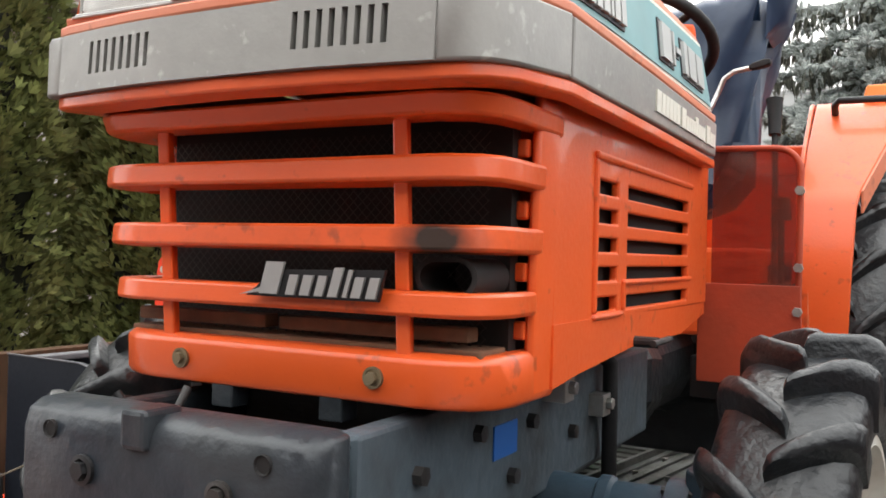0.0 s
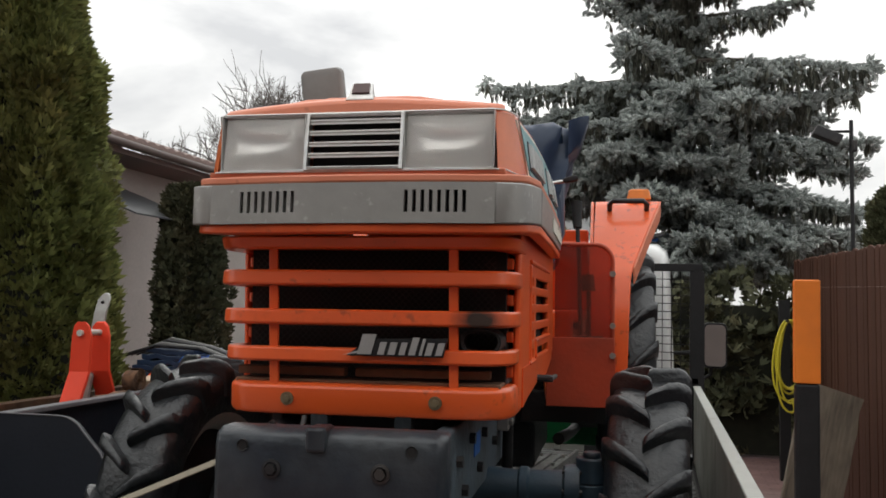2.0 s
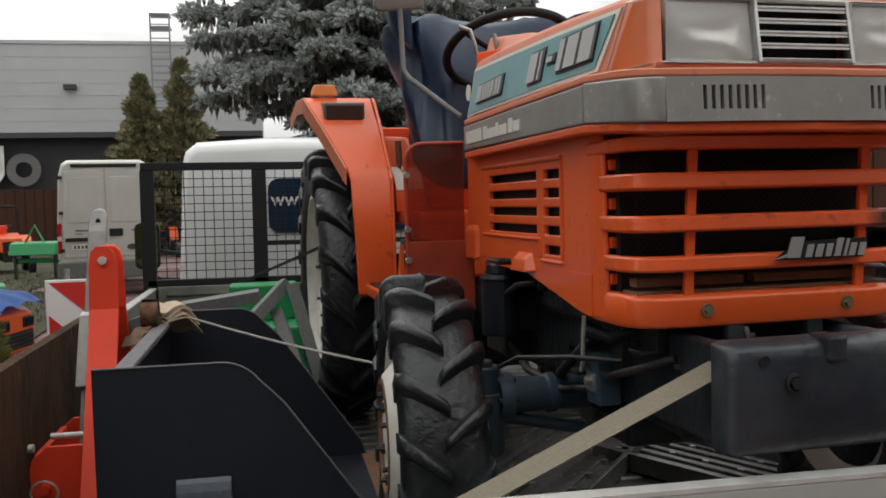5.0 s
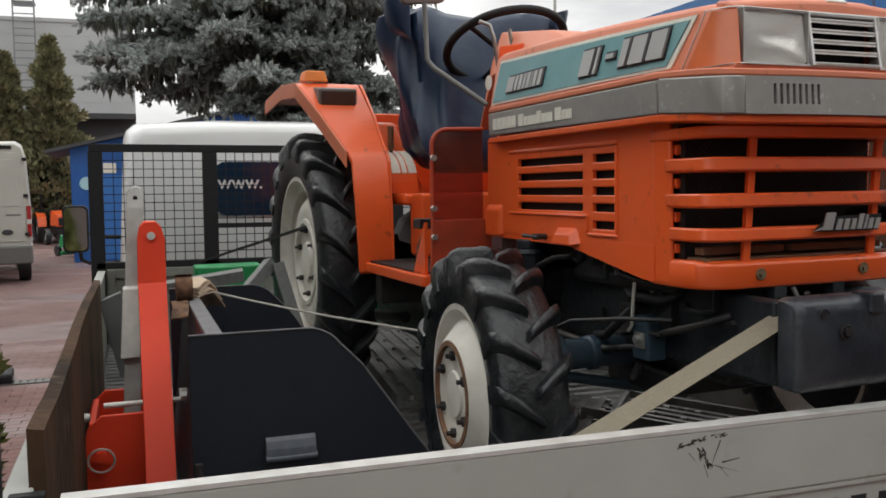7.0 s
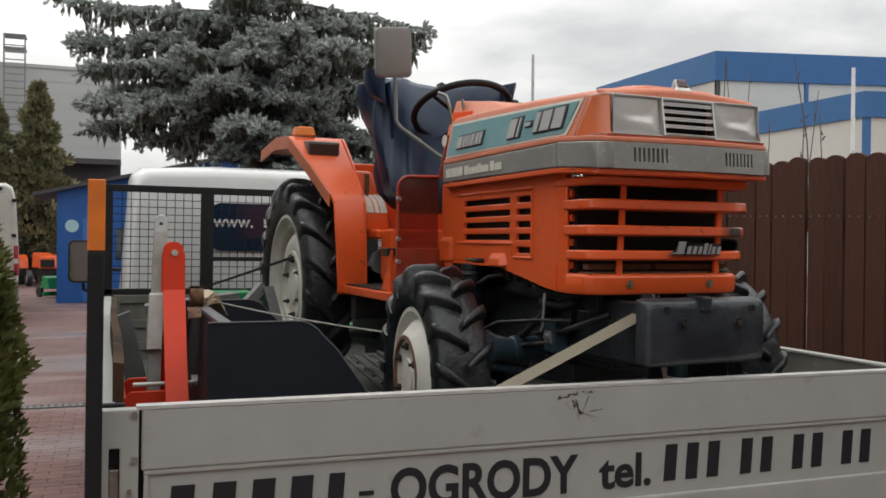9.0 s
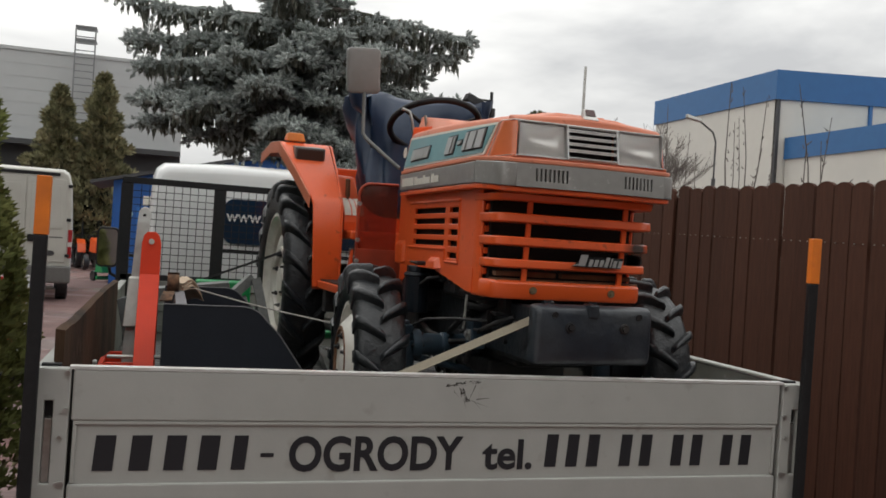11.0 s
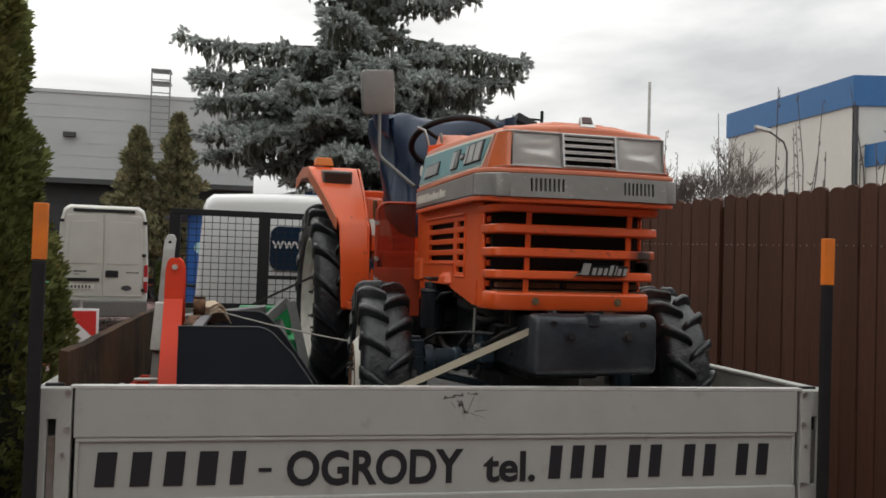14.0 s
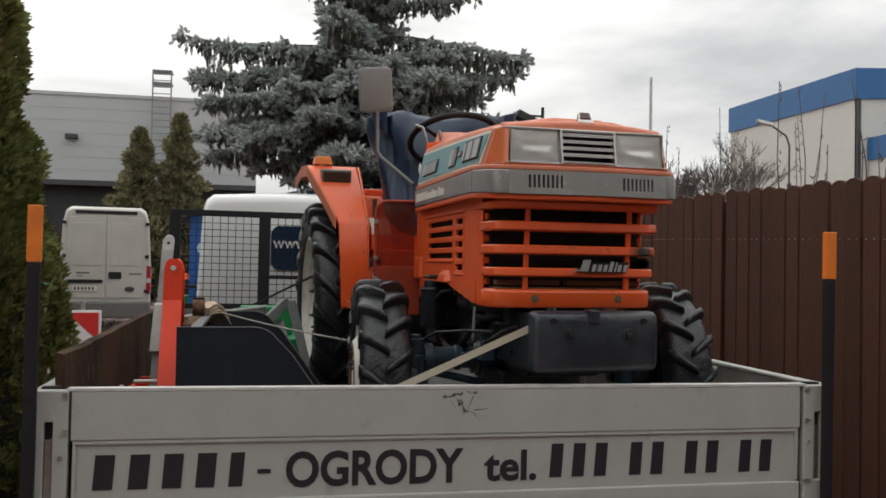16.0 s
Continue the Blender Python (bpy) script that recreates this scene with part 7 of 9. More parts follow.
def blue_hall():
    h = thing("office_block", pose(0, 0, 0), "off-white industrial block with blue fascia bands", "building")
    x, y, yb = 30.1, 40.0, 52.8
    skew = lambda q: y - 0.24 * (q - x)
    for name, mat, z0, z1, o, lab in (("wall", HALL_WHITE, 0, 11.0, 0.0, ""), ("blue_fascia", HALL_BLUE, 10.95, 12.6, 0.12, "blue steel fascia")):
        bm = bmesh.new()
        prism(bm, [(x - o, y - o), (70, skew(70) - o), (70, yb + o), (x - o, yb + o)], 2, z0, z1)
        part(name, bm, mat, h, lab)
    w = thing("low_wing", pose(0, 0, 0), "low off-white wing with blue fascia beside the block", "building")
    for name, mat, z0, z1, o, lab in (("wall", HALL_WHITE, 0, 7.7, 0.0, ""), ("blue_fascia", HALL_BLUE, 7.6, 8.8, 0.12, "blue steel fascia")):
        bm = bmesh.new()
        prism(bm, [(30.7 - o, 30.0 - o), (70, 20.6 - o), (70, 28.0), (30.7 - o, 39.7)], 2, z0, z1)
        part(name, bm, mat, w, lab)
    for i in range(5):
        part("pilaster", boxes((x + 5.2 * i, x + 0.2 + 5.2 * i, skew(x + 5.2 * i) - 0.14, skew(x + 5.2 * i) + 0.1, 0, 10.94)), DARK_CLAD if i == 0 else HALL_BLUE, h)
        part("corner_trim", boxes((30.66 + 6 * i, 31.0 + 6 * i, 30.0 - 1.44 * i - 0.1, 30.0 - 1.44 * i + 0.1, 0, 7.6)), HALL_BLUE, w)


def cottage():
    h = thing("house", pose(-0.5, 0.2, 0), "pale stucco house with brown tiled roof and gutter", "house")
    part("wall", boxes((-14, -6.85, 3.0, 14.9, 0, 3.55)), STUCCO, h)
    bm = bmesh.new()
    prism(bm, [(-6.15, 3.62), (-6.15, 3.74), (-10.4, 5.1), (-14.7, 3.74), (-14.7, 3.62), (-10.4, 4.98)], 1, 2.5, 15.3)
    roof = part("roof", bm, ROOF, h, "brown tiled roof")
    tile = bmesh.new()
    for j in range(4):
        y0, y1 = j * 0.06, j * 0.06 + 0.062
        lift = (0.0, 0.022, 0.034, 0.022, 0.0)
        quad = [tile.verts.new((xx, yy, zz)) for xx, zc in ((0.0, 0.0), (-0.62, 0.198)) for yy, zz in ((y0, zc + lift[j]), (y1, zc + lift[j + 1]))]
        tile.faces.new((quad[0], quad[1], quad[3], quad[2]))
        lip = [tile.verts.new((0.0, yy, -0.035)) for yy in (y0, y1)]
        tile.faces.new((lip[0], lip[1], quad[1], quad[0]))
    first = part("roof_tile", tile, ROOF, roof)
    first.location = (-6.12, 2.5, 3.765)
    for j in range(1, 53):
        o = new("roof_tile", first.data)
        o.parent = roof
        o.location = (-6.12, 2.5 + j * 0.24, 3.765)
    part("soffit", boxes((-6.95, -6.2, 2.6, 15.25, 3.55, 3.62)), material("brown_soffit_boards", (0.15, 0.10, 0.088), 0.8, grain=0.2), h)
    bm = bmesh.new()
    tube(bm, ((-6.10, 2.5, 3.665), (-6.10, 15.3, 3.665)), 0.052, 10)
    tube(bm, ((-6.12, 15.1, 3.62), (-6.2, 15.05, 3.45), (-6.75, 14.95, 3.20), (-6.82, 14.92, 3.05), (-6.82, 14.92, 0.2)), 0.055, 10)
    part("gutter", bm, material("brown_gutter", (0.10, 0.068, 0.060), 0.5, grain=0.08, grain_scale=20), h, "dark brown gutter and downpipe", smooth=True)
    bm = bmesh.new()
    loft(bm, [[(-6.84, 8.0, 3.24), (-6.84, 9.7, 3.24), (-6.84, 9.7, 3.27), (-6.84, 8.0, 3.27)], [(-5.45, 8.0, 2.69), (-5.45, 9.7, 2.70), (-5.45, 9.7, 2.72), (-5.45, 8.0, 2.71)]])
    part("awning", bm, material("smoked_awning", (0.055, 0.058, 0.062), 0.4, grain=0.1), h, "grey door awning")


big_hall()
blue_hall()
cottage()


# ---- trees ----
def leaf_cloud(points, normals, size, rnd, lobes=3, up=0.4):
    """Many small flat sprays, each a fan of narrow leaves."""
    verts, faces = [], []
    for p, nrm in zip(points, normals):
        d = Vector(nrm) + Vector((rnd.uniform(-0.5, 0.5), rnd.uniform(-0.5, 0.5), rnd.uniform(-0.2, 0.6) + up))
        d.normalize()
        side = d.cross(Vector((rnd.uniform(-1, 1), rnd.uniform(-1, 1), rnd.uniform(-1, 1)))).normalized()
        s = size * rnd.uniform(0.6, 1.4)
        for k in range(lobes):
            a = (k - (lobes - 1) / 2) * 0.55 + rnd.uniform(-0.15, 0.15)
            q = d * math.cos(a) + side * math.sin(a)
            w = q.cross(side.cross(d)).normalized() * s * 0.16
            i = len(verts)
            b = Vector(p)
            verts += [b, b + q * s * 0.55 + w, b + q * s, b + q * s * 0.55 - w]
            faces.append((i, i + 1, i + 2, i + 3))
    return verts, faces


def thuja(x, y, r, h, mat, seed, count, size, label, shape=0.8, z0=0.0, cone=0.0):
    t = thing("thuja_tree", pose(x, y, 0), label, "tree")
    rnd = random.Random(seed)
    bm = bmesh.new()
    tube(bm, ((0, 0, 0), (0, 0, h * 0.5), (0.02, 0, h * 0.9)), 0.07, 8, r_end=0.01)
    part("trunk", bm, BARK, t)

    def radius(q, a):
        base = r * min(1.0, (q / 0.12 + 0.35)) * max(0.0, 1 - q ** 2.2) ** shape
        if cone:
            base = r * min(1.0, q / 0.10 + 0.5) * max(0.0, 1 - q) ** 0.85 * (1 + cone * math.sin(q * 42 + 2 * math.sin(a + seed)) + cone * math.sin(5 * a + 19 * q))
        return base * (1 + 0.13 * math.sin(3 * a + 5 * q + seed) + 0.10 * math.sin(7 * a - 13 * q) + 0.16 * noise.noise((2.2 * math.cos(a), 2.2 * math.sin(a), 7 * q + seed)))
    pts, nrm = [], []
    for k in range(count):
        q = rnd.random() ** (0.9 if cone else 0.78)
        a = rnd.uniform(0, 2 * math.pi)
        rr = radius(q, a) * (1 - 0.28 * rnd.random() ** 2)
        if not cone:
            clump = noise.noise((rr * math.cos(a) * 6.5 + seed, rr * math.sin(a) * 6.5, q * h * 4.2))
            rr += r * (0.20 * clump - 0.03)
        pts.append((rr * math.cos(a), rr * math.sin(a), z0 + 0.05 + q * (h - z0)))
        nrm.append((math.cos(a), math.sin(a), 0.35))
    v, f = leaf_cloud(pts, nrm, size, rnd, 3, 0.35)
    raw("crown", v, f, mat, t)
    # solid dark core stops see-through and paints in the crown's inner shade
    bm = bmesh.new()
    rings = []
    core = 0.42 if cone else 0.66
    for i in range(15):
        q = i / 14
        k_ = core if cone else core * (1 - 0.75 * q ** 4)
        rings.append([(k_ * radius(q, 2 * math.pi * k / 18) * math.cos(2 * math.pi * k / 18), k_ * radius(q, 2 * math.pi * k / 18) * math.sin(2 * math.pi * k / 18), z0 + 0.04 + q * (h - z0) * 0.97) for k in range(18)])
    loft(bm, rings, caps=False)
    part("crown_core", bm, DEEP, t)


CONIFER = material("brownish_conifer_foliage", (0.19, 0.185, 0.10), 0.8, grain=0.3, grain_scale=4, stain=(0.25, 0.205, 0.12), stain_amount=0.6, stain_scale=2, island=0.4, spec=0.25)
# Near-black colour paints the shade inside crowns and hedge.
DEEP = material("painted_inner_shade", (0.016, 0.017, 0.009), 0.9, grain=0.4, grain_scale=8)
thuja(-3.02, 2.75, 0.53, 4.35, THUJA, 1, 38000, 0.052, "tall green thuja beside the truck", shape=1.4)
thuja(-3.64, 1.88, 0.68, 4.6, THUJA, 2, 36000, 0.052, "dense green thuja in the hedge beside the truck")
thuja(-4.4, 0.9, 0.6, 4.0, THUJA, 3, 8000, 0.09, "dense green thuja in the hedge beside the truck")
thuja(-5.86, 9.3, 0.44, 3.1, THUJA_FAR, 4, 9000, 0.08, "dark thuja standing by the house wall", shape=0.22)
thuja(-6.2, 6.2, 0.6, 3.4, THUJA_FAR, 9, 5000, 0.09, "dark thuja standing by the house wall")
thuja(2.42, 8.3, 0.38, 3.24, THUJA_MID, 5, 9000, 0.075, "dark columnar thuja behind the fence", shape=0.42)
thuja(2.26, 9.5, 0.34, 2.94, THUJA_MID, 6, 6000, 0.075, "small dark thuja behind the fence", shape=0.5)
thuja(-6.0, 34.0, 1.2, 6.5, CONIFER, 7, 4200, 0.26, "brownish conifer near the warehouse", z0=0.6, cone=0.44)
thuja(-4.5, 34.0, 1.3, 7.1, CONIFER, 8, 4600, 0.26, "brownish conifer near the warehouse", z0=0.6, cone=0.44)


def spruce(x, y, h, seed):
    t = thing("spruce_tree", pose(x, y, 0), "large blue-grey spruce with drooping branches", "tree")
    rnd = random.Random(seed)
    bm = bmesh.new()
    tube(bm, [(0.05 * math.sin(i), 0.04 * math.cos(2 * i), h * i / 10) for i in range(11)], 0.20, 12, r_end=0.02)
    part("trunk", bm, BARK, t)
    pale, old = ([], []), ([], [])
    wood = bmesh.new()
    up = Vector((0, 0, 1))

    def brush(p, d, length, thick, needles=pale):
        """One needle-covered twig: six narrow blades round its axis."""
        verts, faces = needles
        d = d.normalized()
        s1 = d.cross(Vector((0.3, 0.2, 1))).normalized()
        s2 = d.cross(s1)
        turn = rnd.uniform(0, 1.5)
        for k in range(6):
            a = 2 * math.pi * k / 6 + turn
            o = s1 * math.cos(a) + s2 * math.sin(a)
            w = d.cross(o) * thick * 0.26
            i = len(verts)
            mid = p + d * length * rnd.uniform(0.45, 0.65) + o * thick * 0.7
            verts.extend((p - d * 0.01, mid + w, p + d * length * rnd.uniform(0.85, 1.1), mid - w))
            faces.append((i, i + 1, i + 2, i + 3))

    def clump(c, d, size):
        """A rounded tuft of young shoots that point outwards and up."""
        for k in range(9):
            o = (d * 0.55 + Vector((rnd.gauss(0, 0.6), rnd.gauss(0, 0.6), rnd.gauss(0.25, 0.5)))).normalized()
            brush(c + o * size * rnd.uniform(0.0, 0.5), o, size * rnd.uniform(0.55, 1.0), 0.042)

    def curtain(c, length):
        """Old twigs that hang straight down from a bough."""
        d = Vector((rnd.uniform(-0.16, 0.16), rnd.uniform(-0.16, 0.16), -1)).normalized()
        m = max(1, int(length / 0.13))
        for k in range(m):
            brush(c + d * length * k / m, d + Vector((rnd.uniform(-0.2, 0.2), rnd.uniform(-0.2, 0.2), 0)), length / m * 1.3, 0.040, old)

    def limb(z, a, L, rise, droop, thick, hang=0.4, lush=1.0):
        out = Vector((math.cos(a), math.sin(a), 0))
        side = Vector((-math.sin(a), math.cos(a), 0))
        n = 9
        ph = rnd.uniform(0, 6)
        line = [up * z + out * L * (j / n) + up * L * (rise * (j / n) - droop * (j / n) ** 2 + 0.10 * (j / n) ** 5) + side * 0.05 * L * math.sin(3 * j / n + ph) * (j / n) for j in range(n + 1)]
        tube(wood, line, thick, 5, r_end=0.005)
        steps = int(4 + L * 7)
        for j in range(steps):
            s = 0.12 + 0.88 * (j + rnd.random()) / steps
            f_ = s * n
            i0 = min(n - 1, int(f_))
            p = line[i0].lerp(line[i0 + 1], f_ - i0)
            bare = s < 0.38
            spray = L * (0.04 + 0.30 * (1 - s) ** 0.8 * min(1, s / 0.40)) + 0.08
            for sg in (-1, 1):
                d = (out * rnd.uniform(0.5, 1.0) + side * sg * rnd.uniform(0.55, 1.1) + up * rnd.uniform(-0.30, 0.05)).normalized()
                reach = spray * rnd.uniform(0.5, 1.1)
                m = max(2, int(reach / 0.085))
                sag = rnd.uniform(0.15, 0.6)
                for e in range(m):
                    u = (e + 0.2) / m
                    c = p + d * reach * u - up * sag * reach * u * u
                    along = d - up * sag * 2 * u
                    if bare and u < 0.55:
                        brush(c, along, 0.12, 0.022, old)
                    else:
                        brush(c, along + Vector((rnd.uniform(-0.4, 0.4), rnd.uniform(-0.4, 0.4), rnd.uniform(-0.2, 0.35))), 0.12, 0.038)
                        for q in (-1, 1):
                            if rnd.random() < 0.7 * lush:
                                brush(c, d * 0.6 + d.cross(up) * q * rnd.uniform(0.4, 1.0) + up * rnd.uniform(-0.3, 0.5), rnd.uniform(0.07, 0.12), 0.038)
                    if rnd.random() < 0.72:
                        curtain(c, rnd.uniform(0.3, 1.0) * hang * (1.2 - 0.7 * s))
                if rnd.random() < 0.85 * lush:
                    clump(p + d * reach - up * sag * reach, d, rnd.uniform(0.11, 0.19))
            if not bare:
                brush(p, out + up * rnd.uniform(-0.1, 0.3), 0.2, 0.036)
            for _ in range(2):
                curtain(p + side * rnd.uniform(-0.06, 0.06), rnd.uniform(0.4, 1.0) * hang * (1.2 - 0.6 * s))
        clump(line[-1] - out * 0.06, out + up * 0.3, 0.16)

    # boughs in loose whorls: full and drooping below, thin with gaps of sky above
    z = 2.55
    i = 0
    while z < h - 0.35:
        reach = float(np.interp(z, (2.4, 3.0, 3.4, 4.0, 4.6, 5.0, 5.4, 6.2, 6.6, 7.6, 8.8, 10.5), (1.9, 2.3, 2.45, 2.5, 2.3, 1.6, 0.7, 0.8, 1.8, 1.2, 0.7, 0.15)))
        low = max(0.0, min(1.0, (5.4 - z) / 2.2))
        count = 8 if z < 4.9 else 4 if z < 6.3 else 7
        for k in range(count):
            a = 2 * math.pi * (k + 0.5 * (i % 2)) / count + rnd.uniform(-0.33, 0.33)
            west = max(0.0, -math.cos(a))
            if z < 3.3 and west > 0.35:
                continue
            L = reach * rnd.uniform(0.62, 1.08)
            limb(z + rnd.uniform(-0.18, 0.18) + 0.15 * west * low, a, L, 0.16, 0.16 + 0.30 * low + rnd.uniform(-0.05, 0.08), 0.036 * (1 - z / h) + 0.012, 0.34, 0.75 + 0.35 * low)
        z += rnd.uniform(0.44, 0.56)
        i += 1
    # the long limbs that stand out on either side, hung with dark curtains
    limb(5.12, math.atan2(0.5, -3.0), 2.95, 0.09, 0.14, 0.045, 0.40, 0.35)
    limb(5.35, math.atan2(-0.5, 2.6), 2.6, 0.02, 0.22, 0.045, 0.55, 0.5)
    limb(4.75, math.atan2(0.3, -2.8), 2.7, 0.12, 0.26, 0.042)
    limb(4.85, math.atan2(-0.2, 2.4), 2.4, 0.06, 0.18, 0.042, 0.5, 0.7)
    limb(4.15, math.atan2(-0.6, 2.4), 2.55, 0.14, 0.30, 0.042)
    limb(3.5, math.atan2(-0.9, 2.3), 2.6, 0.10, 0.40, 0.042)
    limb(3.0, math.atan2(-1.1, 2.2), 2.5, 0.12, 0.34, 0.042)
    limb(2.75, math.atan2(-1.8, 1.5), 2.2, 0.12, 0.30, 0.042)
    limb(4.35, math.atan2(-0.5, -2.4), 2.6, 0.12, 0.34, 0.042)
    limb(3.9, math.atan2(-1.1, -1.9), 2.3, 0.10, 0.44, 0.042)
    limb(3.75, math.atan2(-0.2, -2.4), 2.45, 0.10, 0.40, 0.042)
    limb(5.75, math.atan2(-0.5, -1.5), 1.35, 0.55, 0.12, 0.03, 0.25, 0.9)
    limb(6.0, math.atan2(-0.4, 1.7), 1.75, 0.06, 0.10, 0.03, 0.36, 0.5)
    limb(5.3, math.atan2(-2.2, -1.0), 1.7, 0.14, 0.24, 0.042)
    for q in range(10):
        limb(3.1 + 0.19 * q, -2.05 + 0.95 * ((q * 0.618) % 1.0), 1.5 + 0.8 * ((q * 0.37) % 1.0), 0.14, 0.38, 0.036, 0.3, 1.15)
    for q in range(9):
        limb(2.25 + 0.07 * q, -2.3 + 2.7 * ((q * 0.618) % 1.0), 1.7 + 0.6 * ((q * 0.37) % 1.0), 0.10, 0.26, 0.036, 0.35, 1.0)
    for k in range(700):
        a = rnd.uniform(0, 2 * math.pi)
        curtain(Vector((0.24 * math.cos(a), 0.24 * math.sin(a), rnd.uniform(3.2, 8.0))), 0.35)
    part("limb", wood, BARK, t)
    raw("crown", pale[0], pale[1], SPRUCE, t)
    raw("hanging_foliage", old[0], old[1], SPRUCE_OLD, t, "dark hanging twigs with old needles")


spruce(0.15, 12.6, 10.5, 5)


# ---- the yard: vehicles, machines, poles and small things ----
def rounded(hx, hz, r, cx=0.0, cz=0.0, n=4):
    out = []
    for sx, sz, a0 in ((1, 1, 0), (-1, 1, 90), (-1, -1, 180), (1, -1, 270)):
        out += arc(cx + sx * (hx - r), cz + sz * (hz - r), r, a0, a0 + 90, n)
    return out


def delivery_van():
    v = thing("delivery_van", pose(-4.62, 17.7, 0, 0, 0, 7) @ Matrix.Scale(0.915, 4), "white delivery van seen from its closed rear doors", "van")
    bm = bmesh.new()
    sec = lambda y, k, top: [(x * k, y, z) for x, z in [(-0.98, 0.75), (-0.99, 1.5), (-0.93, top - 0.35), (-0.86, top - 0.08), (-0.74, top), (0.74, top), (0.86, top - 0.08), (0.93, top - 0.35), (0.99, 1.5), (0.98, 0.75)]]
    loft(bm, [sec(0, 0.97, 2.90), sec(0.12, 1.0, 2.96), sec(3.6, 1.0, 2.96), sec(4.2, 0.97, 2.6), sec(5.0, 0.95, 1.9), sec(5.8, 0.92, 1.5)])
    part("van_body", bm, VAN_PAINT, v, bevel=0.03, smooth=True)
    for s in (-1, 1):
        bm = bmesh.new()
        prism(bm, [(s * 0.012, 0.88), (s * 0.86, 0.88), (s * 0.87, 1.6), (s * 0.80, 2.72), (s * 0.012, 2.78)], 1, -0.022, 0.0)
        door = part("rear_door", bm, VAN_PAINT, v, "closed white rear door", bevel=0.012)
        bm = bmesh.new()
        prism(bm, [(s * 0.10, 1.62), (s * 0.76, 1.62), (s * 0.70, 2.58), (s * 0.10, 2.60)], 1, -0.034, -0.02)
        part("pressed_panel", bm, VAN_PAINT, door, bevel=0.02)
        part("tail_light", boxes((min(s * 0.89, s * 0.975), max(s * 0.89, s * 0.975), -0.03, 0.04, 0.98, 1.62)), material("red_tail_light", (0.35, 0.01, 0.012), 0.2, coat=0.5), v, "red tail light", bevel=0.01)
        part("clear_band", boxes((min(s * 0.89, s * 0.977), max(s * 0.89, s * 0.977), -0.034, -0.02, 1.24, 1.34)), material("clear_lamp_band", (0.6, 0.55, 0.52), 0.2), v)
        bm = bmesh.new()
        for z in (1.0, 1.8, 2.55):
            part("door_hinge", boxes((min(s * 0.84, s * 0.93), max(s * 0.84, s * 0.93), -0.05, -0.01, z, z + 0.07)), BLACK, v, bevel=0.01)
        for y in (0.9, 4.3):
            bm = bmesh.new()
            tube(bm, ((s * 0.70, y, 0.36), (s * 0.95, y, 0.36)), 0.36, 24)
            part("van_wheel", bm, RUBBER, v, bevel=0.03, smooth=True)
    part("roof_lamp_strip", boxes((-0.66, 0.66, -0.03, 0.02, 2.80, 2.87)), BLACK, v, bevel=0.01)
    part("bumper", boxes((-0.98, 0.98, -0.16, 0.15, 0.42, 0.80)), GREY_PLASTIC, v, "dark grey rear bumper", bevel=0.04)
    part("plate_lamp_bar", boxes((-0.82, -0.06, -0.06, -0.02, 1.22, 1.30)), BLACK, v, bevel=0.01)
    part("number_plate", boxes((-0.70, -0.18, -0.045, -0.03, 1.04, 1.16)), CREAM, v, "white number plate with dark bars", bevel=0.004)
    for k in range(6):
        part("plate_bar", boxes((-0.66 + k * 0.075, -0.62 + k * 0.075, -0.049, -0.044, 1.065, 1.135)), INK, v)
    part("door_handle", boxes((0.06, 0.34, -0.06, -0.02, 1.32, 1.48)), BLACK, v, "black door handle", bevel=0.02)
    bm = bmesh.new()
    lathe(bm, [(0.0, 0.11), (0.02, 0.10), (0.02, 0.0)], pose(0.52, -0.022, 1.08, 0, 0, -90) @ Matrix.Diagonal((1, 1, 0.55, 1)), 20)
    part("maker_badge", bm, DARK_CLAD, v, smooth=True)
    for row in ((-0.62, -0.34, -0.028, -0.02, 1.43, 1.47), (-0.62, -0.48, -0.028, -0.02, 1.37, 1.39), (0.50, 0.78, -0.028, -0.02, 1.42, 1.45)):
        part("lettering_bar", boxes(row), GREY_PLASTIC, v)


def blue_shed():
    b = thing("shed", pose(-3.30, 22.8, 0), "blue painted shed with lean-to roof and round sign", "shed")
    bm = bmesh.new()
    prism(bm, [(0, 0), (4.6, 0), (4.6, 3.88), (0, 2.80)], 1, 0, 3.0)
    part("shed_wall", bm, SHED_BLUE, b)
    bm = bmesh.new()
    prism(bm, [(-0.55, 2.68), (-0.55, 2.76), (4.8, 4.04), (4.8, 3.94)], 1, -0.3, 3.2)
    part("shed_roof", bm, DARK_CLAD, b)
    bm = bmesh.new()
    lathe(bm, [(0.0, 0.16), (0.03, 0.16), (0.03, 0.0)], pose(0.35, 0.0, 1.95, 0, 0, -90), 24)
    part("round_sign", bm, material("pale_sign", (0.35, 0.55, 0.6), 0.5), b)
    part("shed_door", boxes((0.60, 1.25, -0.02, 0.0, 0.05, 2.15)), material("faded_blue_door", (0.03, 0.14, 0.42), 0.5, grain=0.08, grain_scale=3), b, "faded blue shed door", bevel=0.005)
    for k in range(12):
        part("wall_seam", boxes((k * 0.38 + 0.02, k * 0.38 + 0.05, -0.012, 0.0, 0.05, 2.5 + 0.23 * k * 0.38)), SHED_BLUE, b)
    part("notice_board", boxes((0.75, 1.05, -0.03, 0.0, 2.2, 2.45)), CREAM, b)
    part("shed_window", boxes((1.4, 2.3, -0.03, 0.02, 1.1, 1.9)), DARK_GLASS, b)


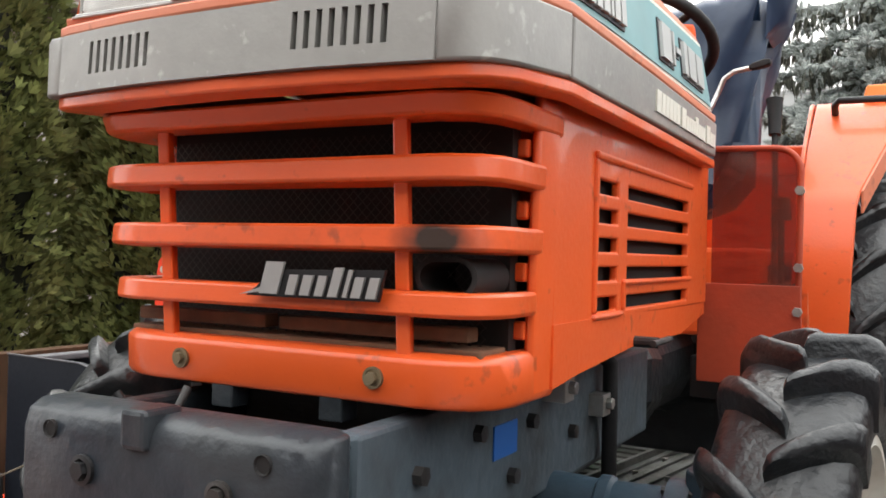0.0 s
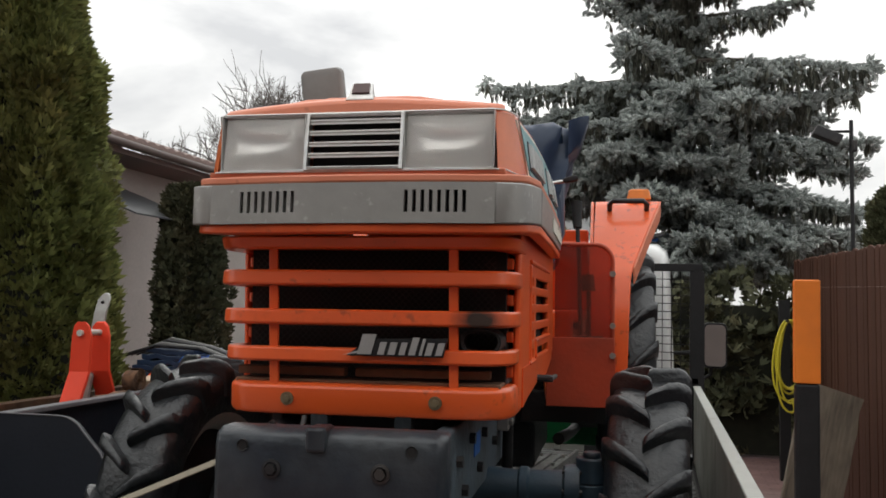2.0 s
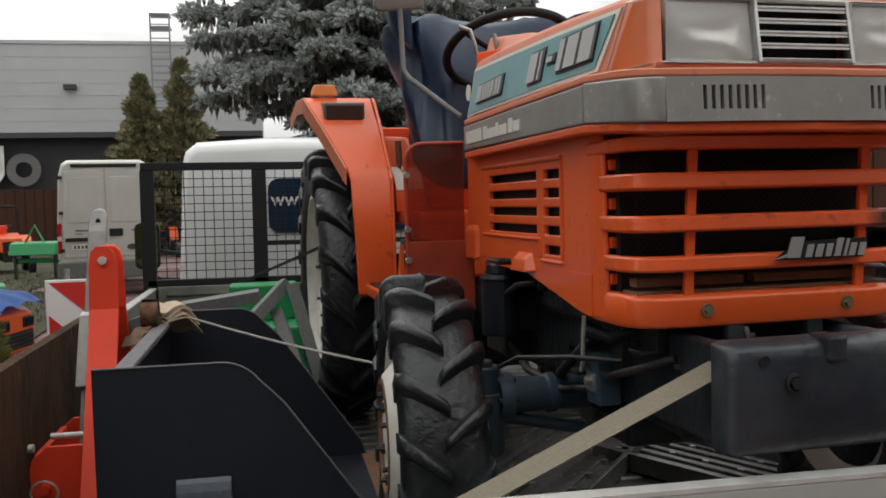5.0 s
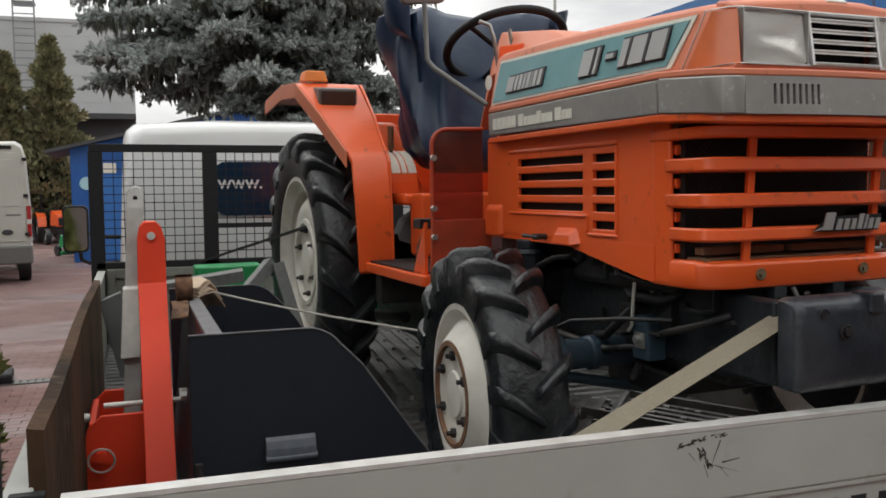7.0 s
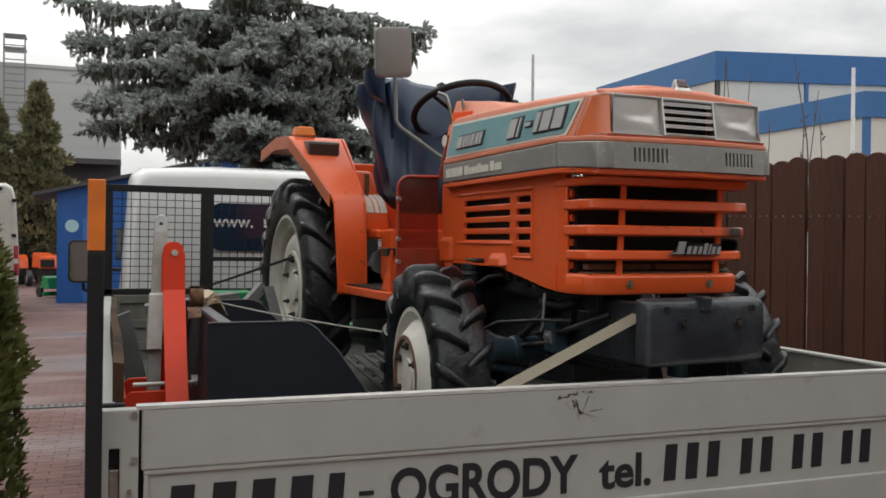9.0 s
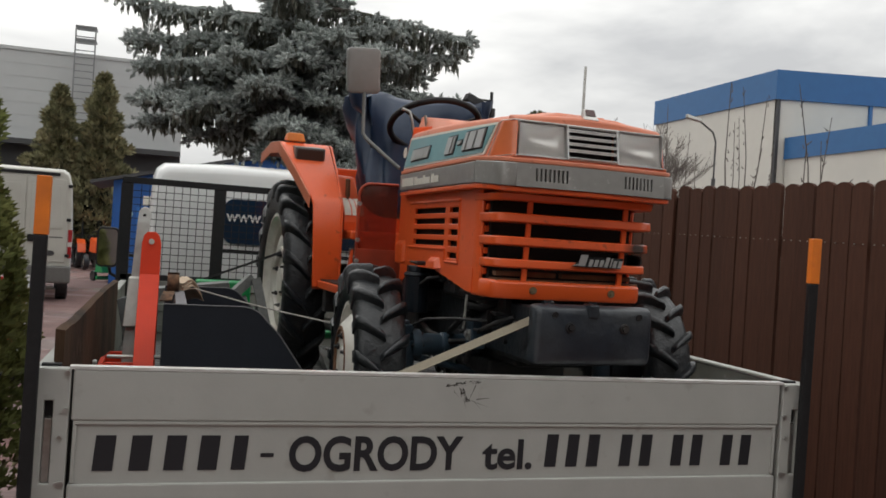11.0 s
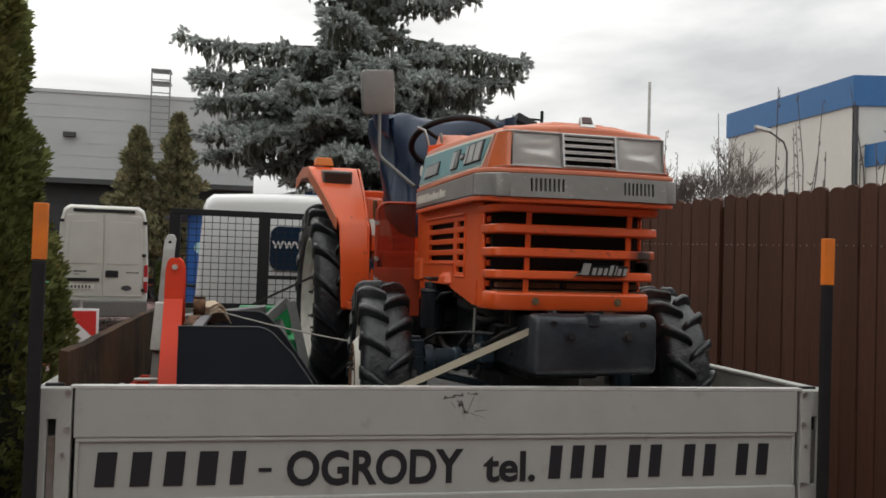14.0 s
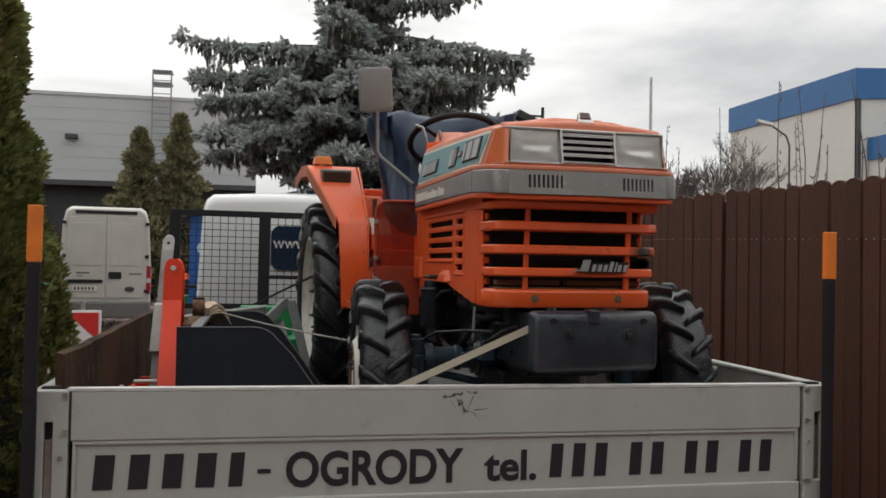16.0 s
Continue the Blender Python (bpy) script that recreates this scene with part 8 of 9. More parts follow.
def barrier_sign():
    s = thing("barrier_board", pose(-3.345, 8.12, 0, 0, 0, 4), "red and white striped road barrier board on a post", "road sign")
    part("board", boxes((-0.19, 0.19, -0.02, 0.02, 0.30, 1.075)), WHITE_CAB, s, bevel=0.006)
    redm = material("red_reflective_stripe", (0.55, 0.03, 0.025), 0.4, grain=0.06, grain_scale=20)
    for poly in ([(-0.155, 1.050), (0.165, 1.050), (0.165, 0.755)], [(-0.165, 0.745), (0.165, 0.440), (0.165, 0.325), (-0.165, 0.325)]):
        bm = bmesh.new()
        prism(bm, poly, 1, -0.026, -0.02)
        part("stripe", bm, redm, s)
    bm = bmesh.new()
    tube(bm, ((0, 0.03, 0.0), (0, 0.03, 1.17)), 0.025, 10)
    part("sign_post", bm, STEEL, s)
    part("foot", boxes((-0.35, 0.35, -0.2, 0.2, 0.0, 0.10)), BLACK, s, bevel=0.03)


def covered_machine():
    """An orange garden tractor in the yard whose hood lies under a blue sheet."""
    at = pose(-3.52, 7.05, 0, 0, 0, -12)
    t = thing("garden_tractor", at, "orange garden tractor with black grille, half under a blue sheet", "tractor", group="tractors parked in the yard")
    bm = bmesh.new()
    loft(bm, [[(x, -w, 0.56), (x, w, 0.56), (x, w, z - 0.07), (x, w - 0.05, z), (x, -w + 0.05, z), (x, -w, z - 0.07)] for x, w, z in ((-1.45, 0.36, 1.0), (-0.5, 0.36, 0.97), (-0.08, 0.34, 0.93), (0.0, 0.31, 0.89))])
    part("hood", bm, ORANGE, t, bevel=0.02, smooth=True)
    part("grille", boxes((-0.02, 0.012, -0.27, 0.27, 0.60, 0.74)), BLACK, t, bevel=0.008)
    for i in range(4):
        part("grille_bar", boxes((0.010, 0.022, -0.25, 0.25, 0.615 + 0.032 * i, 0.625 + 0.032 * i)), BLACK_IRON, t)
    for y in (-0.2, 0.2):
        lamp = part("headlight", boxes((-0.02, 0.012, y - 0.09, y + 0.09, 0.76, 0.85)), BLACK, t, bevel=0.01)
        part("headlight_glass", boxes((0.010, 0.016, y - 0.075, y + 0.075, 0.772, 0.838)), DARK_GLASS, lamp, bevel=0.004)
        part("hood_side_vent", boxes((-0.40, -0.06, math.copysign(0.355, y) - 0.006, math.copysign(0.355, y) + 0.006, 0.62, 0.80)), BLACK, t, bevel=0.006)
    part("bumper", boxes((0.03, 0.08, -0.34, 0.34, 0.40, 0.54)), BLACK_IRON, t, bevel=0.02)
    part("lower_panel", boxes((-1.35, -0.06, -0.33, 0.33, 0.36, 0.56)), VAN_PAINT, t, "cream lower panel", bevel=0.02)
    for y in (-0.45, 0.45):
        for x, r in ((-0.35, 0.24), (-1.35, 0.34)):
            bm = tyre_carcass(r, 0.2, r * 0.55)
            bmesh.ops.translate(bm, verts=bm.verts, vec=(0, 0, r))
            bmesh.ops.rotate(bm, verts=bm.verts, cent=(0, 0, 0), matrix=Matrix.Rotation(radians(90), 3, "Z"))
            bmesh.ops.translate(bm, verts=bm.verts, vec=(x, y, 0))
            part("tyre", bm, RUBBER, t)
    # the sheet, slack between its folds and bunched at its far end
    c = thing("tarpaulin_sheet", at, "creased blue tarpaulin laid over the orange hood", "tarpaulin")
    n, m = 26, 18
    bm = bmesh.new()
    rows = []
    for i in range(n + 1):
        q = i / n
        x = 0.06 - 1.15 * q
        top = 1.03 + 0.15 * q - 0.06 * (1 - min(1.0, q / 0.12))
        row = []
        for j in range(m + 1):
            u = 2 * j / m - 1
            w = 0.40 - 0.10 * q
            fold = 0.022 * noise.noise((q * 7, u * 1.3, 4)) + 0.012 * math.sin(9 * u + 7 * q)
            drop = 0.06 * max(0.0, abs(u) - 0.72) / 0.28
            row.append(bm.verts.new((x + 0.03 * noise.noise((u * 3, 1, 2)), u * w, top - drop + fold * (1 - 0.4 * abs(u)))))
        rows.append(row)
    for i in range(n):
        for j in range(m):
            bm.faces.new((rows[i][j], rows[i][j + 1], rows[i + 1][j + 1], rows[i + 1][j]))
    bmesh.ops.solidify(bm, geom=bm.faces[:], thickness=0.004)
    part("sheet", bm, BLUE, c, smooth=True)
    # a heap of folded sheets and hoses behind it
    p = thing("sheet_heap", pose(-4.78, 7.35, 0), "heap of dark blue folded sheets and grey hoses on a box", "sheets")
    part("box", boxes((-0.40, 0.40, -0.35, 0.35, 0.0, 0.95)), BLACK_IRON, p, bevel=0.02)
    for k in range(5):
        bm = bmesh.new()
        z = 0.96 + 0.055 * k
        hw = 0.46 - 0.05 * k
        loft(bm, [[(hw * (2 * i / 8 - 1), 0.30 * (2 * j / 8 - 1), z + 0.05 * b_ + 0.03 * noise.noise((i * 0.7, j * 0.7, k * 3.1))) for j, b_ in [(j, 0) for j in range(9)] + [(j, 1) for j in range(8, -1, -1)]] for i in range(9)])
        part("folded_sheet", bm, NAVY, p, bevel=0.008, smooth=True)
    for k in range(4):
        y = -0.28 + 0.1 * k
        part("hose", tube(bmesh.new(), ((-0.5, y, 1.16), (-0.15, y - 0.03, 1.26 + 0.02 * k), (0.3, y, 1.24), (0.62, y + 0.05, 1.12)), 0.018, 8), GREY_PLASTIC if k % 2 else BLACK, p, smooth=True)


def small_tractor(x, y, yaw, mat, label, roll_frame=True, cab=False):
    t = thing("compact_tractor", pose(x, y, 0, 0, 0, yaw), label, "tractor", group="tractors parked in the yard")
    bm = bmesh.new()
    loft(bm, [[(-0.28, 0.0, 0.62), (0.28, 0.0, 0.62), (0.26, 0.02, 1.02), (-0.26, 0.02, 1.02)], [(-0.30, 1.0, 0.62), (0.30, 1.0, 0.62), (0.28, 1.0, 1.15), (-0.28, 1.0, 1.15)]])
    part("bonnet", bm, mat, t, bevel=0.04)
    part("grille", boxes((-0.22, 0.22, -0.02, 0.02, 0.66, 0.92)), BLACK, t, bevel=0.01)
    part("gearbox", boxes((-0.2, 0.2, 0.2, 2.0, 0.35, 0.64)), BLACK_IRON, t, bevel=0.03)
    for s in (-1, 1):
        for yy, r, w in ((0.35, 0.30, 0.18), (1.75, 0.48, 0.26)):
            bm = tyre_carcass(r, w, r * 0.58)
            bmesh.ops.translate(bm, verts=bm.verts, vec=(s * 0.52, yy, r))
            part("tyre", bm, RUBBER, t)
            bm = bmesh.new()
            tube(bm, ((s * 0.46, yy, r), (s * 0.56, yy, r)), r * 0.57, 20)
            part("rim", bm, RIM, t)
        bm = bmesh.new()
        loft(bm, [[(s * 0.36, yy, zz), (s * 0.64, yy, zz), (s * 0.64, yy, zz - 0.03), (s * 0.36, yy, zz - 0.03)] for yy, zz in ((1.22, 0.62), (1.3, 0.9), (1.55, 1.06), (1.95, 1.06), (2.2, 0.9))])
        part("fender", bm, mat, t)
    part("seat", boxes((-0.22, 0.22, 1.5, 1.9, 0.78, 0.86), (-0.22, 0.22, 1.85, 1.95, 0.86, 1.2)), BLACK, t, bevel=0.04)
    bm = bmesh.new()
    tube(bm, ((0, 1.0, 1.1), (0, 1.25, 1.25)), 0.02, 8)
    lathe(bm, [(0.0, 0.18), (0.02, 0.19), (0.04, 0.18), (0.02, 0.165), (0.0, 0.18)], pose(0, 1.27, 1.26, 0, -60, 90), 24)
    part("steering_wheel", bm, BLACK, t)
    if roll_frame:
        bm = bmesh.new()
        tube(bm, ((-0.38, 2.0, 0.7), (-0.38, 2.0, 1.75), (-0.30, 2.0, 1.9), (0.30, 2.0, 1.9), (0.38, 2.0, 1.75), (0.38, 2.0, 0.7)), 0.035, 8)
        part("roll_bar", bm, mat if cab else BLACK, t)
    if cab:
        bm = bmesh.new()
        for xx in (-0.5, 0.5):
            tube(bm, ((xx, 0.62, 1.0), (xx * 0.92, 0.95, 2.10)), 0.05, 8)
            tube(bm, ((xx * 0.92, 0.95, 2.10), (xx * 0.92, 2.4, 2.12)), 0.05, 8)
            tube(bm, ((xx * 0.92, 2.35, 2.12), (xx, 2.45, 0.8)), 0.08, 8)
        tube(bm, ((-0.46, 0.95, 2.10), (0.46, 0.95, 2.10)), 0.05, 8)
        part("cab_frame", bm, mat, t)
        part("cab_roof", boxes((-0.55, 0.55, 0.85, 2.5, 2.08, 2.19)), mat, t, bevel=0.05)
        bm = bmesh.new()
        loft(bm, [[(-0.46, 0.64, 1.08), (0.46, 0.64, 1.08), (0.46, 0.66, 1.08), (-0.46, 0.66, 1.08)], [(-0.42, 0.93, 2.05), (0.42, 0.93, 2.05), (0.42, 0.95, 2.05), (-0.42, 0.95, 2.05)]])
        part("windscreen", bm, DARK_GLASS, t)
        for xx in (-0.49, 0.49):
            bm = bmesh.new()
            prism(bm, [(0.70, 1.1), (1.15, 1.1), (1.15, 2.04), (0.96, 2.04)], 0, xx - 0.006, xx + 0.006)
            part("side_window", bm, DARK_GLASS, t)
    return t


def spreader():
    t = thing("hopper_spreader", pose(-9.5, 26.3, 0, 0, 0, 12), "red steel hopper spreader with a sloping chute", "spreader")
    bm = bmesh.new()
    loft(bm, [[(-0.70, -0.5, 1.36), (0.70, -0.5, 1.36), (0.70, 0.5, 1.36), (-0.70, 0.5, 1.36)], [(-0.68, -0.45, 0.95), (0.68, -0.45, 0.95), (0.68, 0.45, 0.95), (-0.68, 0.45, 0.95)], [(-0.35, -0.25, 0.45), (0.35, -0.25, 0.45), (0.35, 0.25, 0.45), (-0.35, 0.25, 0.45)]])
    part("hopper", bm, RED, t, bevel=0.02)
    bm = bmesh.new()
    loft(bm, [[(-0.4, -0.4, 0.95), (0.4, -0.4, 0.95), (0.4, -0.3, 1.0), (-0.4, -0.3, 1.0)], [(-0.5, -1.0, 0.12), (0.3, -1.0, 0.12), (0.3, -0.9, 0.16), (-0.5, -0.9, 0.16)]])
    part("chute", bm, RED, t)
    for a in (-0.4, 0.4):
        for b in (-0.3, 0.3):
            part("leg", tube(bmesh.new(), ((a, b, 0), (a, b, 0.7)), 0.03, 6), BLACK_IRON, t)


def tarped(name, x, y, yaw, L, Wd, h, mat, label, seed):
    t = thing(name, pose(x, y, 0, 0, 0, yaw), label, "tarpaulin")
    rings = []
    n = 24
    for i in range(11):
        q = i / 10
        hh = h * (0.55 + 0.45 * math.sin(math.pi * min(1, 0.15 + q * 0.8))) * (1 + 0.06 * noise.noise((q * 5, seed, 0)))
        ww = Wd / 2 * (1 + 0.10 * noise.noise((q * 4, seed, 3)))
        ring = []
        for k in range(n + 1):
            a = math.pi * k / n
            f_ = 1 + 0.06 * noise.noise((3 * math.cos(a), 3 * math.sin(a), q * 6 + seed))
            ring.append((L * (q - 0.5), ww * f_ * math.copysign(abs(math.cos(a)) ** 0.55, math.cos(a)), hh * f_ * abs(math.sin(a)) ** 0.6))
        rings.append(ring)
    bm = bmesh.new()
    loft(bm, rings)
    part("sheet", bm, mat, t, smooth=True)


def implement(x, y, yaw, mat, label, lift=0.0):
    t = thing("garden_implement", pose(x, y, lift, 0, 0, yaw), label, "implement", group="implements on the grass")
    bm = bmesh.new()
    loft(bm, [[(-0.6, -0.2, 0.25), (0.6, -0.2, 0.25), (0.6, 0.25, 0.25), (-0.6, 0.25, 0.25)], [(-0.6, -0.1, 0.55), (0.6, -0.1, 0.55), (0.6, 0.15, 0.6), (-0.6, 0.15, 0.6)]])
    part("deck", bm, mat, t, bevel=0.03)
    bm = bmesh.new()
    tube(bm, ((-0.25, 0, 0.55), (0, 0.05, 1.0), (0.25, 0, 0.55)), 0.03, 8)
    tube(bm, ((-0.6, 0.1, 0.1), (0.6, 0.1, 0.1)), 0.06, 10)
    part("linkage", bm, mat, t)
    for s in (-1, 1):
        bm = bmesh.new()
        tube(bm, ((s * 0.55, 0.3, 0.15), (s * 0.63, 0.3, 0.15)), 0.15, 16)
        part("gauge_wheel", bm, RUBBER, t)
        if lift:
            part("stand_leg", boxes((s * 0.5 - 0.03, s * 0.5 + 0.03, -0.05, 0.05, -lift, 0.3)), BLACK_IRON, t)


WHITE_POLE = material("white_painted_pole", (0.72, 0.73, 0.72), 0.45, grain=0.08, stain=(0.5, 0.5, 0.48), stain_amount=0.4)


def poles():
    p = thing("flag_pole", pose(10.9, 24.7, 0), "tall thin white painted pole", "pole", group="white poles")
    part("shaft", tube(bmesh.new(), ((0, 0, 0), (0, 0, 7.8)), 0.06, 10, r_end=0.045), STEEL, p)
    p = thing("flag_pole", pose(20.98, 21.2, 0), "thick white painted pole before the office block", "pole", group="white poles")
    part("shaft", tube(bmesh.new(), ((0, 0, 0), (0, 0, 7.48)), 0.075, 12, r_end=0.06), WHITE_POLE, p)
    part("cap", tube(bmesh.new(), ((0, 0, 7.48), (0, 0, 7.52)), 0.068, 12), WHITE_POLE, p)
    l = thing("street_lamp", pose(12.16, 19.0, 0), "grey street lamp with curved arm", "street lamp")
    bm = bmesh.new()
    tube(bm, ((0, 0, 0), (0, 0, 3.9)), 0.055, 10)
    tube(bm, ((0, 0, 3.6), (0, 0, 4.9), (-0.10, 0, 5.15), (-0.6, 0, 5.45)), 0.024, 8)
    part("lamp_pole", bm, DARK_CLAD, l)
    bm = bmesh.new()
    loft(bm, [[(-0.95, -0.09, 5.46), (-0.95, 0.09, 5.46), (-0.95, 0.05, 5.56), (-0.95, -0.05, 5.56)], [(-0.5, -0.09, 5.38), (-0.5, 0.09, 5.38), (-0.5, 0.05, 5.48), (-0.5, -0.05, 5.48)]])
    part("lamp_head", bm, STEEL, l, bevel=0.02)
    f = thing("floodlight_post", pose(1.52, 7.58, 0), "thin dark post with floodlight and camera", "lamp post")
    part("post", tube(bmesh.new(), ((0, 0, 0), (0, 0, 3.38)), 0.018, 8), BLACK, f)
    m = pose(-0.20, -0.02, 3.25, 0, 25, 0)
    part("floodlight_head", boxes((-0.12, 0.12, -0.07, 0.07, -0.05, 0.04), m=m), BLACK_IRON, f, bevel=0.01)
    part("bracket", tube(bmesh.new(), ((0, 0, 3.28), (-0.16, -0.02, 3.28)), 0.012, 6), BLACK, f)
    part("camera_box", boxes((0.0, 0.045, -0.035, 0.035, 3.10, 3.20)), BLACK_IRON, f, bevel=0.01)


def yellow_hose():
    t = thing("garden_hose", pose(1.12, 8.55, 1.2), "yellow garden hose coiled on the fence end", "hose")
    bm = bmesh.new()
    rnd = random.Random(3)
    for k in range(8):
        w, h, dy = rnd.uniform(0.08, 0.15), rnd.uniform(0.33, 0.47), rnd.uniform(-0.03, 0.03)
        dx = rnd.uniform(-0.02, 0.02)
        bm = bmesh.new()
        tube(bm, [(dx + w * math.sin(a) * (1 - 0.25 * math.cos(a)), dy, 0.40 - h + h * math.cos(a)) for a in [2 * math.pi * i / 28 for i in range(29)]], 0.011, 6, caps=False)
        part("hose_loop", bm, HOSE, t, smooth=True)
    bm = bmesh.new()
    tube(bm, ((0.03, 0, -0.40), (0.06, -0.02, -0.60), (0.05, -0.02, -0.75)), 0.011, 6)
    part("hose_end", bm, HOSE, t, smooth=True)
    bm = bmesh.new()
    tube(bm, ((-0.02, 0.16, 0.395), (-0.02, -0.08, 0.395)), 0.014, 6)
    box(bm, -0.07, 0.03, 0.15, 0.25, -1.2, 0.60)
    part("peg_post", bm, BLACK, t)


def planks():
    for i, (x, y, w, h, yaw, lean, lab) in enumerate(((0.86, 6.1, 0.42, 1.18, 6, 13, "wide weathered plank leaning on the fence"), (0.86, 6.6, 0.16, 0.85, 20, 16, "narrow weathered plank leaning on the fence"))):
        t = thing("plank", pose(x, y, 0, -6, lean, yaw), lab, "plank")
        rnd = random.Random(i)
        bm = bmesh.new()
        loft(bm, [[(-w / 2 + rnd.uniform(-0.01, 0.01), 0, z), (w / 2 + rnd.uniform(-0.012, 0.012), 0, z - 0.04 * (z > h - 0.05)), (w / 2, 0.035, z - 0.04 * (z > h - 0.05)), (-w / 2, 0.035, z)] for z in [h * k / 8 for k in range(9)]])
        part("slab", bm, SLAB, t)


def shoots():
    rnd = random.Random(8)
    t = thing("sapling_shoots", pose(2.6, 0, 0), "thin bare shoots growing behind the fence", "saplings", kind="stuff")
    bm = bmesh.new()
    for k in range(46):
        x, y = rnd.uniform(-0.5, 1.4), rnd.uniform(1.6, 8.5)
        h = rnd.uniform(2.2, 3.3)
        dx, dy = rnd.uniform(-0.35, 0.35), rnd.uniform(-0.35, 0.35)
        pts = [(x + dx * q + 0.03 * math.sin(9 * q + k), y + dy * q, h * q) for q in (0, 0.35, 0.6, 0.8, 1.0)]
        tube(bm, pts, 0.011, 5, r_end=0.003)
        for b in range(10):
            q = rnd.uniform(0.5, 1.0)
            p = Vector((x + dx * q, y + dy * q, h * q))
            tube(bm, (p, p + Vector((rnd.uniform(-0.03, 0.03), rnd.uniform(-0.03, 0.03), 0.03))), 0.006, 4, r_end=0.002)
    part("shoot", bm, TWIG, t)


def bare_tree(x, y, h, seed, label, z0=0.0, wide=1.0, depth=6, ball=None):
    """A leafless tree; with ball = (height of its middle, half width, half height) many stems fill a round crown."""
    t = thing("bare_tree", pose(x, y, 0), label, "tree", group="bare winter trees")
    rnd = random.Random(seed)
    bm = bmesh.new()
    wood = bmesh.new()

    def grow(p, d, length, r, level):
        pts = [p]
        q = p
        for i in range(3):
            d = (d + Vector((rnd.uniform(-0.25, 0.25) * wide, rnd.uniform(-0.25, 0.25) * wide, rnd.uniform(0.0, 0.15)))).normalized()
            q = q + d * length / 3
            pts.append(q)
        tube(wood if level == depth else bm, pts, r, 6 if r > 0.03 else 3, r_end=r * 0.6, caps=False)
        if level == 0 or ball and Vector((q.x / ball[1], q.y / ball[1], (q.z - ball[0]) / ball[2])).length > 1.0:
            return
        for k in range(rnd.choice((3, 3, 4, 4) if ball else (2, 3, 3, 4))):
            a = rnd.uniform(0, 2 * math.pi)
            if ball:
                nd = (d * 0.75 + Vector((rnd.gauss(0, 0.5), rnd.gauss(0, 0.5), rnd.gauss(0.08, 0.35)))).normalized()
                grow(pts[rnd.choice((1, 1, 2, 2, 3))], nd, length * rnd.uniform(0.55, 0.72), max(0.0075, r * 0.52), level - 1)
                continue
            nd = (d + Vector((math.cos(a), math.sin(a), rnd.uniform(0.0, 0.5))) * rnd.uniform(0.4, 0.85) * wide).normalized()
            grow(pts[rnd.choice((1, 2, 3, 3))], nd, length * rnd.uniform(0.66, 0.82), max(0.010, r * 0.60), level - 1)
    if ball:
        fork = Vector((0, 0, ball[0] - ball[2] * 1.55))
        tube(wood, ((0, 0, 0), fork * 0.5, fork), h * 0.022, 8, r_end=h * 0.016)
        for k in range(6):
            a = 2 * math.pi * k / 6 + rnd.uniform(-0.3, 0.3)
            lean = rnd.uniform(0.2, 0.7)
            grow(fork, Vector((lean * math.cos(a), lean * math.sin(a), 1.0)).normalized(), ball[2] * 1.35, h * 0.0085, depth)
    else:
        grow(Vector((0, 0, z0)), Vector((0, 0, 1)), h * 0.30, h * 0.013, depth)
    part("trunk", wood, BARK, t)
    part("crown", bm, TWIG, t)


def far_tower():
    t = thing("sign_tower", pose(9.58, 35.0, 0), "grey tower with a red top band beyond the fence", "tower")
    part("shaft", boxes((-0.42, 0.45, -0.4, 0.4, 0.0, 6.06)), CLADDING, t, bevel=0.02)
    part("top_band", boxes((-0.5, 0.5, -0.48, 0.48, 6.06, 6.55)), material("red_sign_band", (0.50, 0.07, 0.05), 0.5, grain=0.08, grain_scale=4), t, "red band round the top", bevel=0.02)


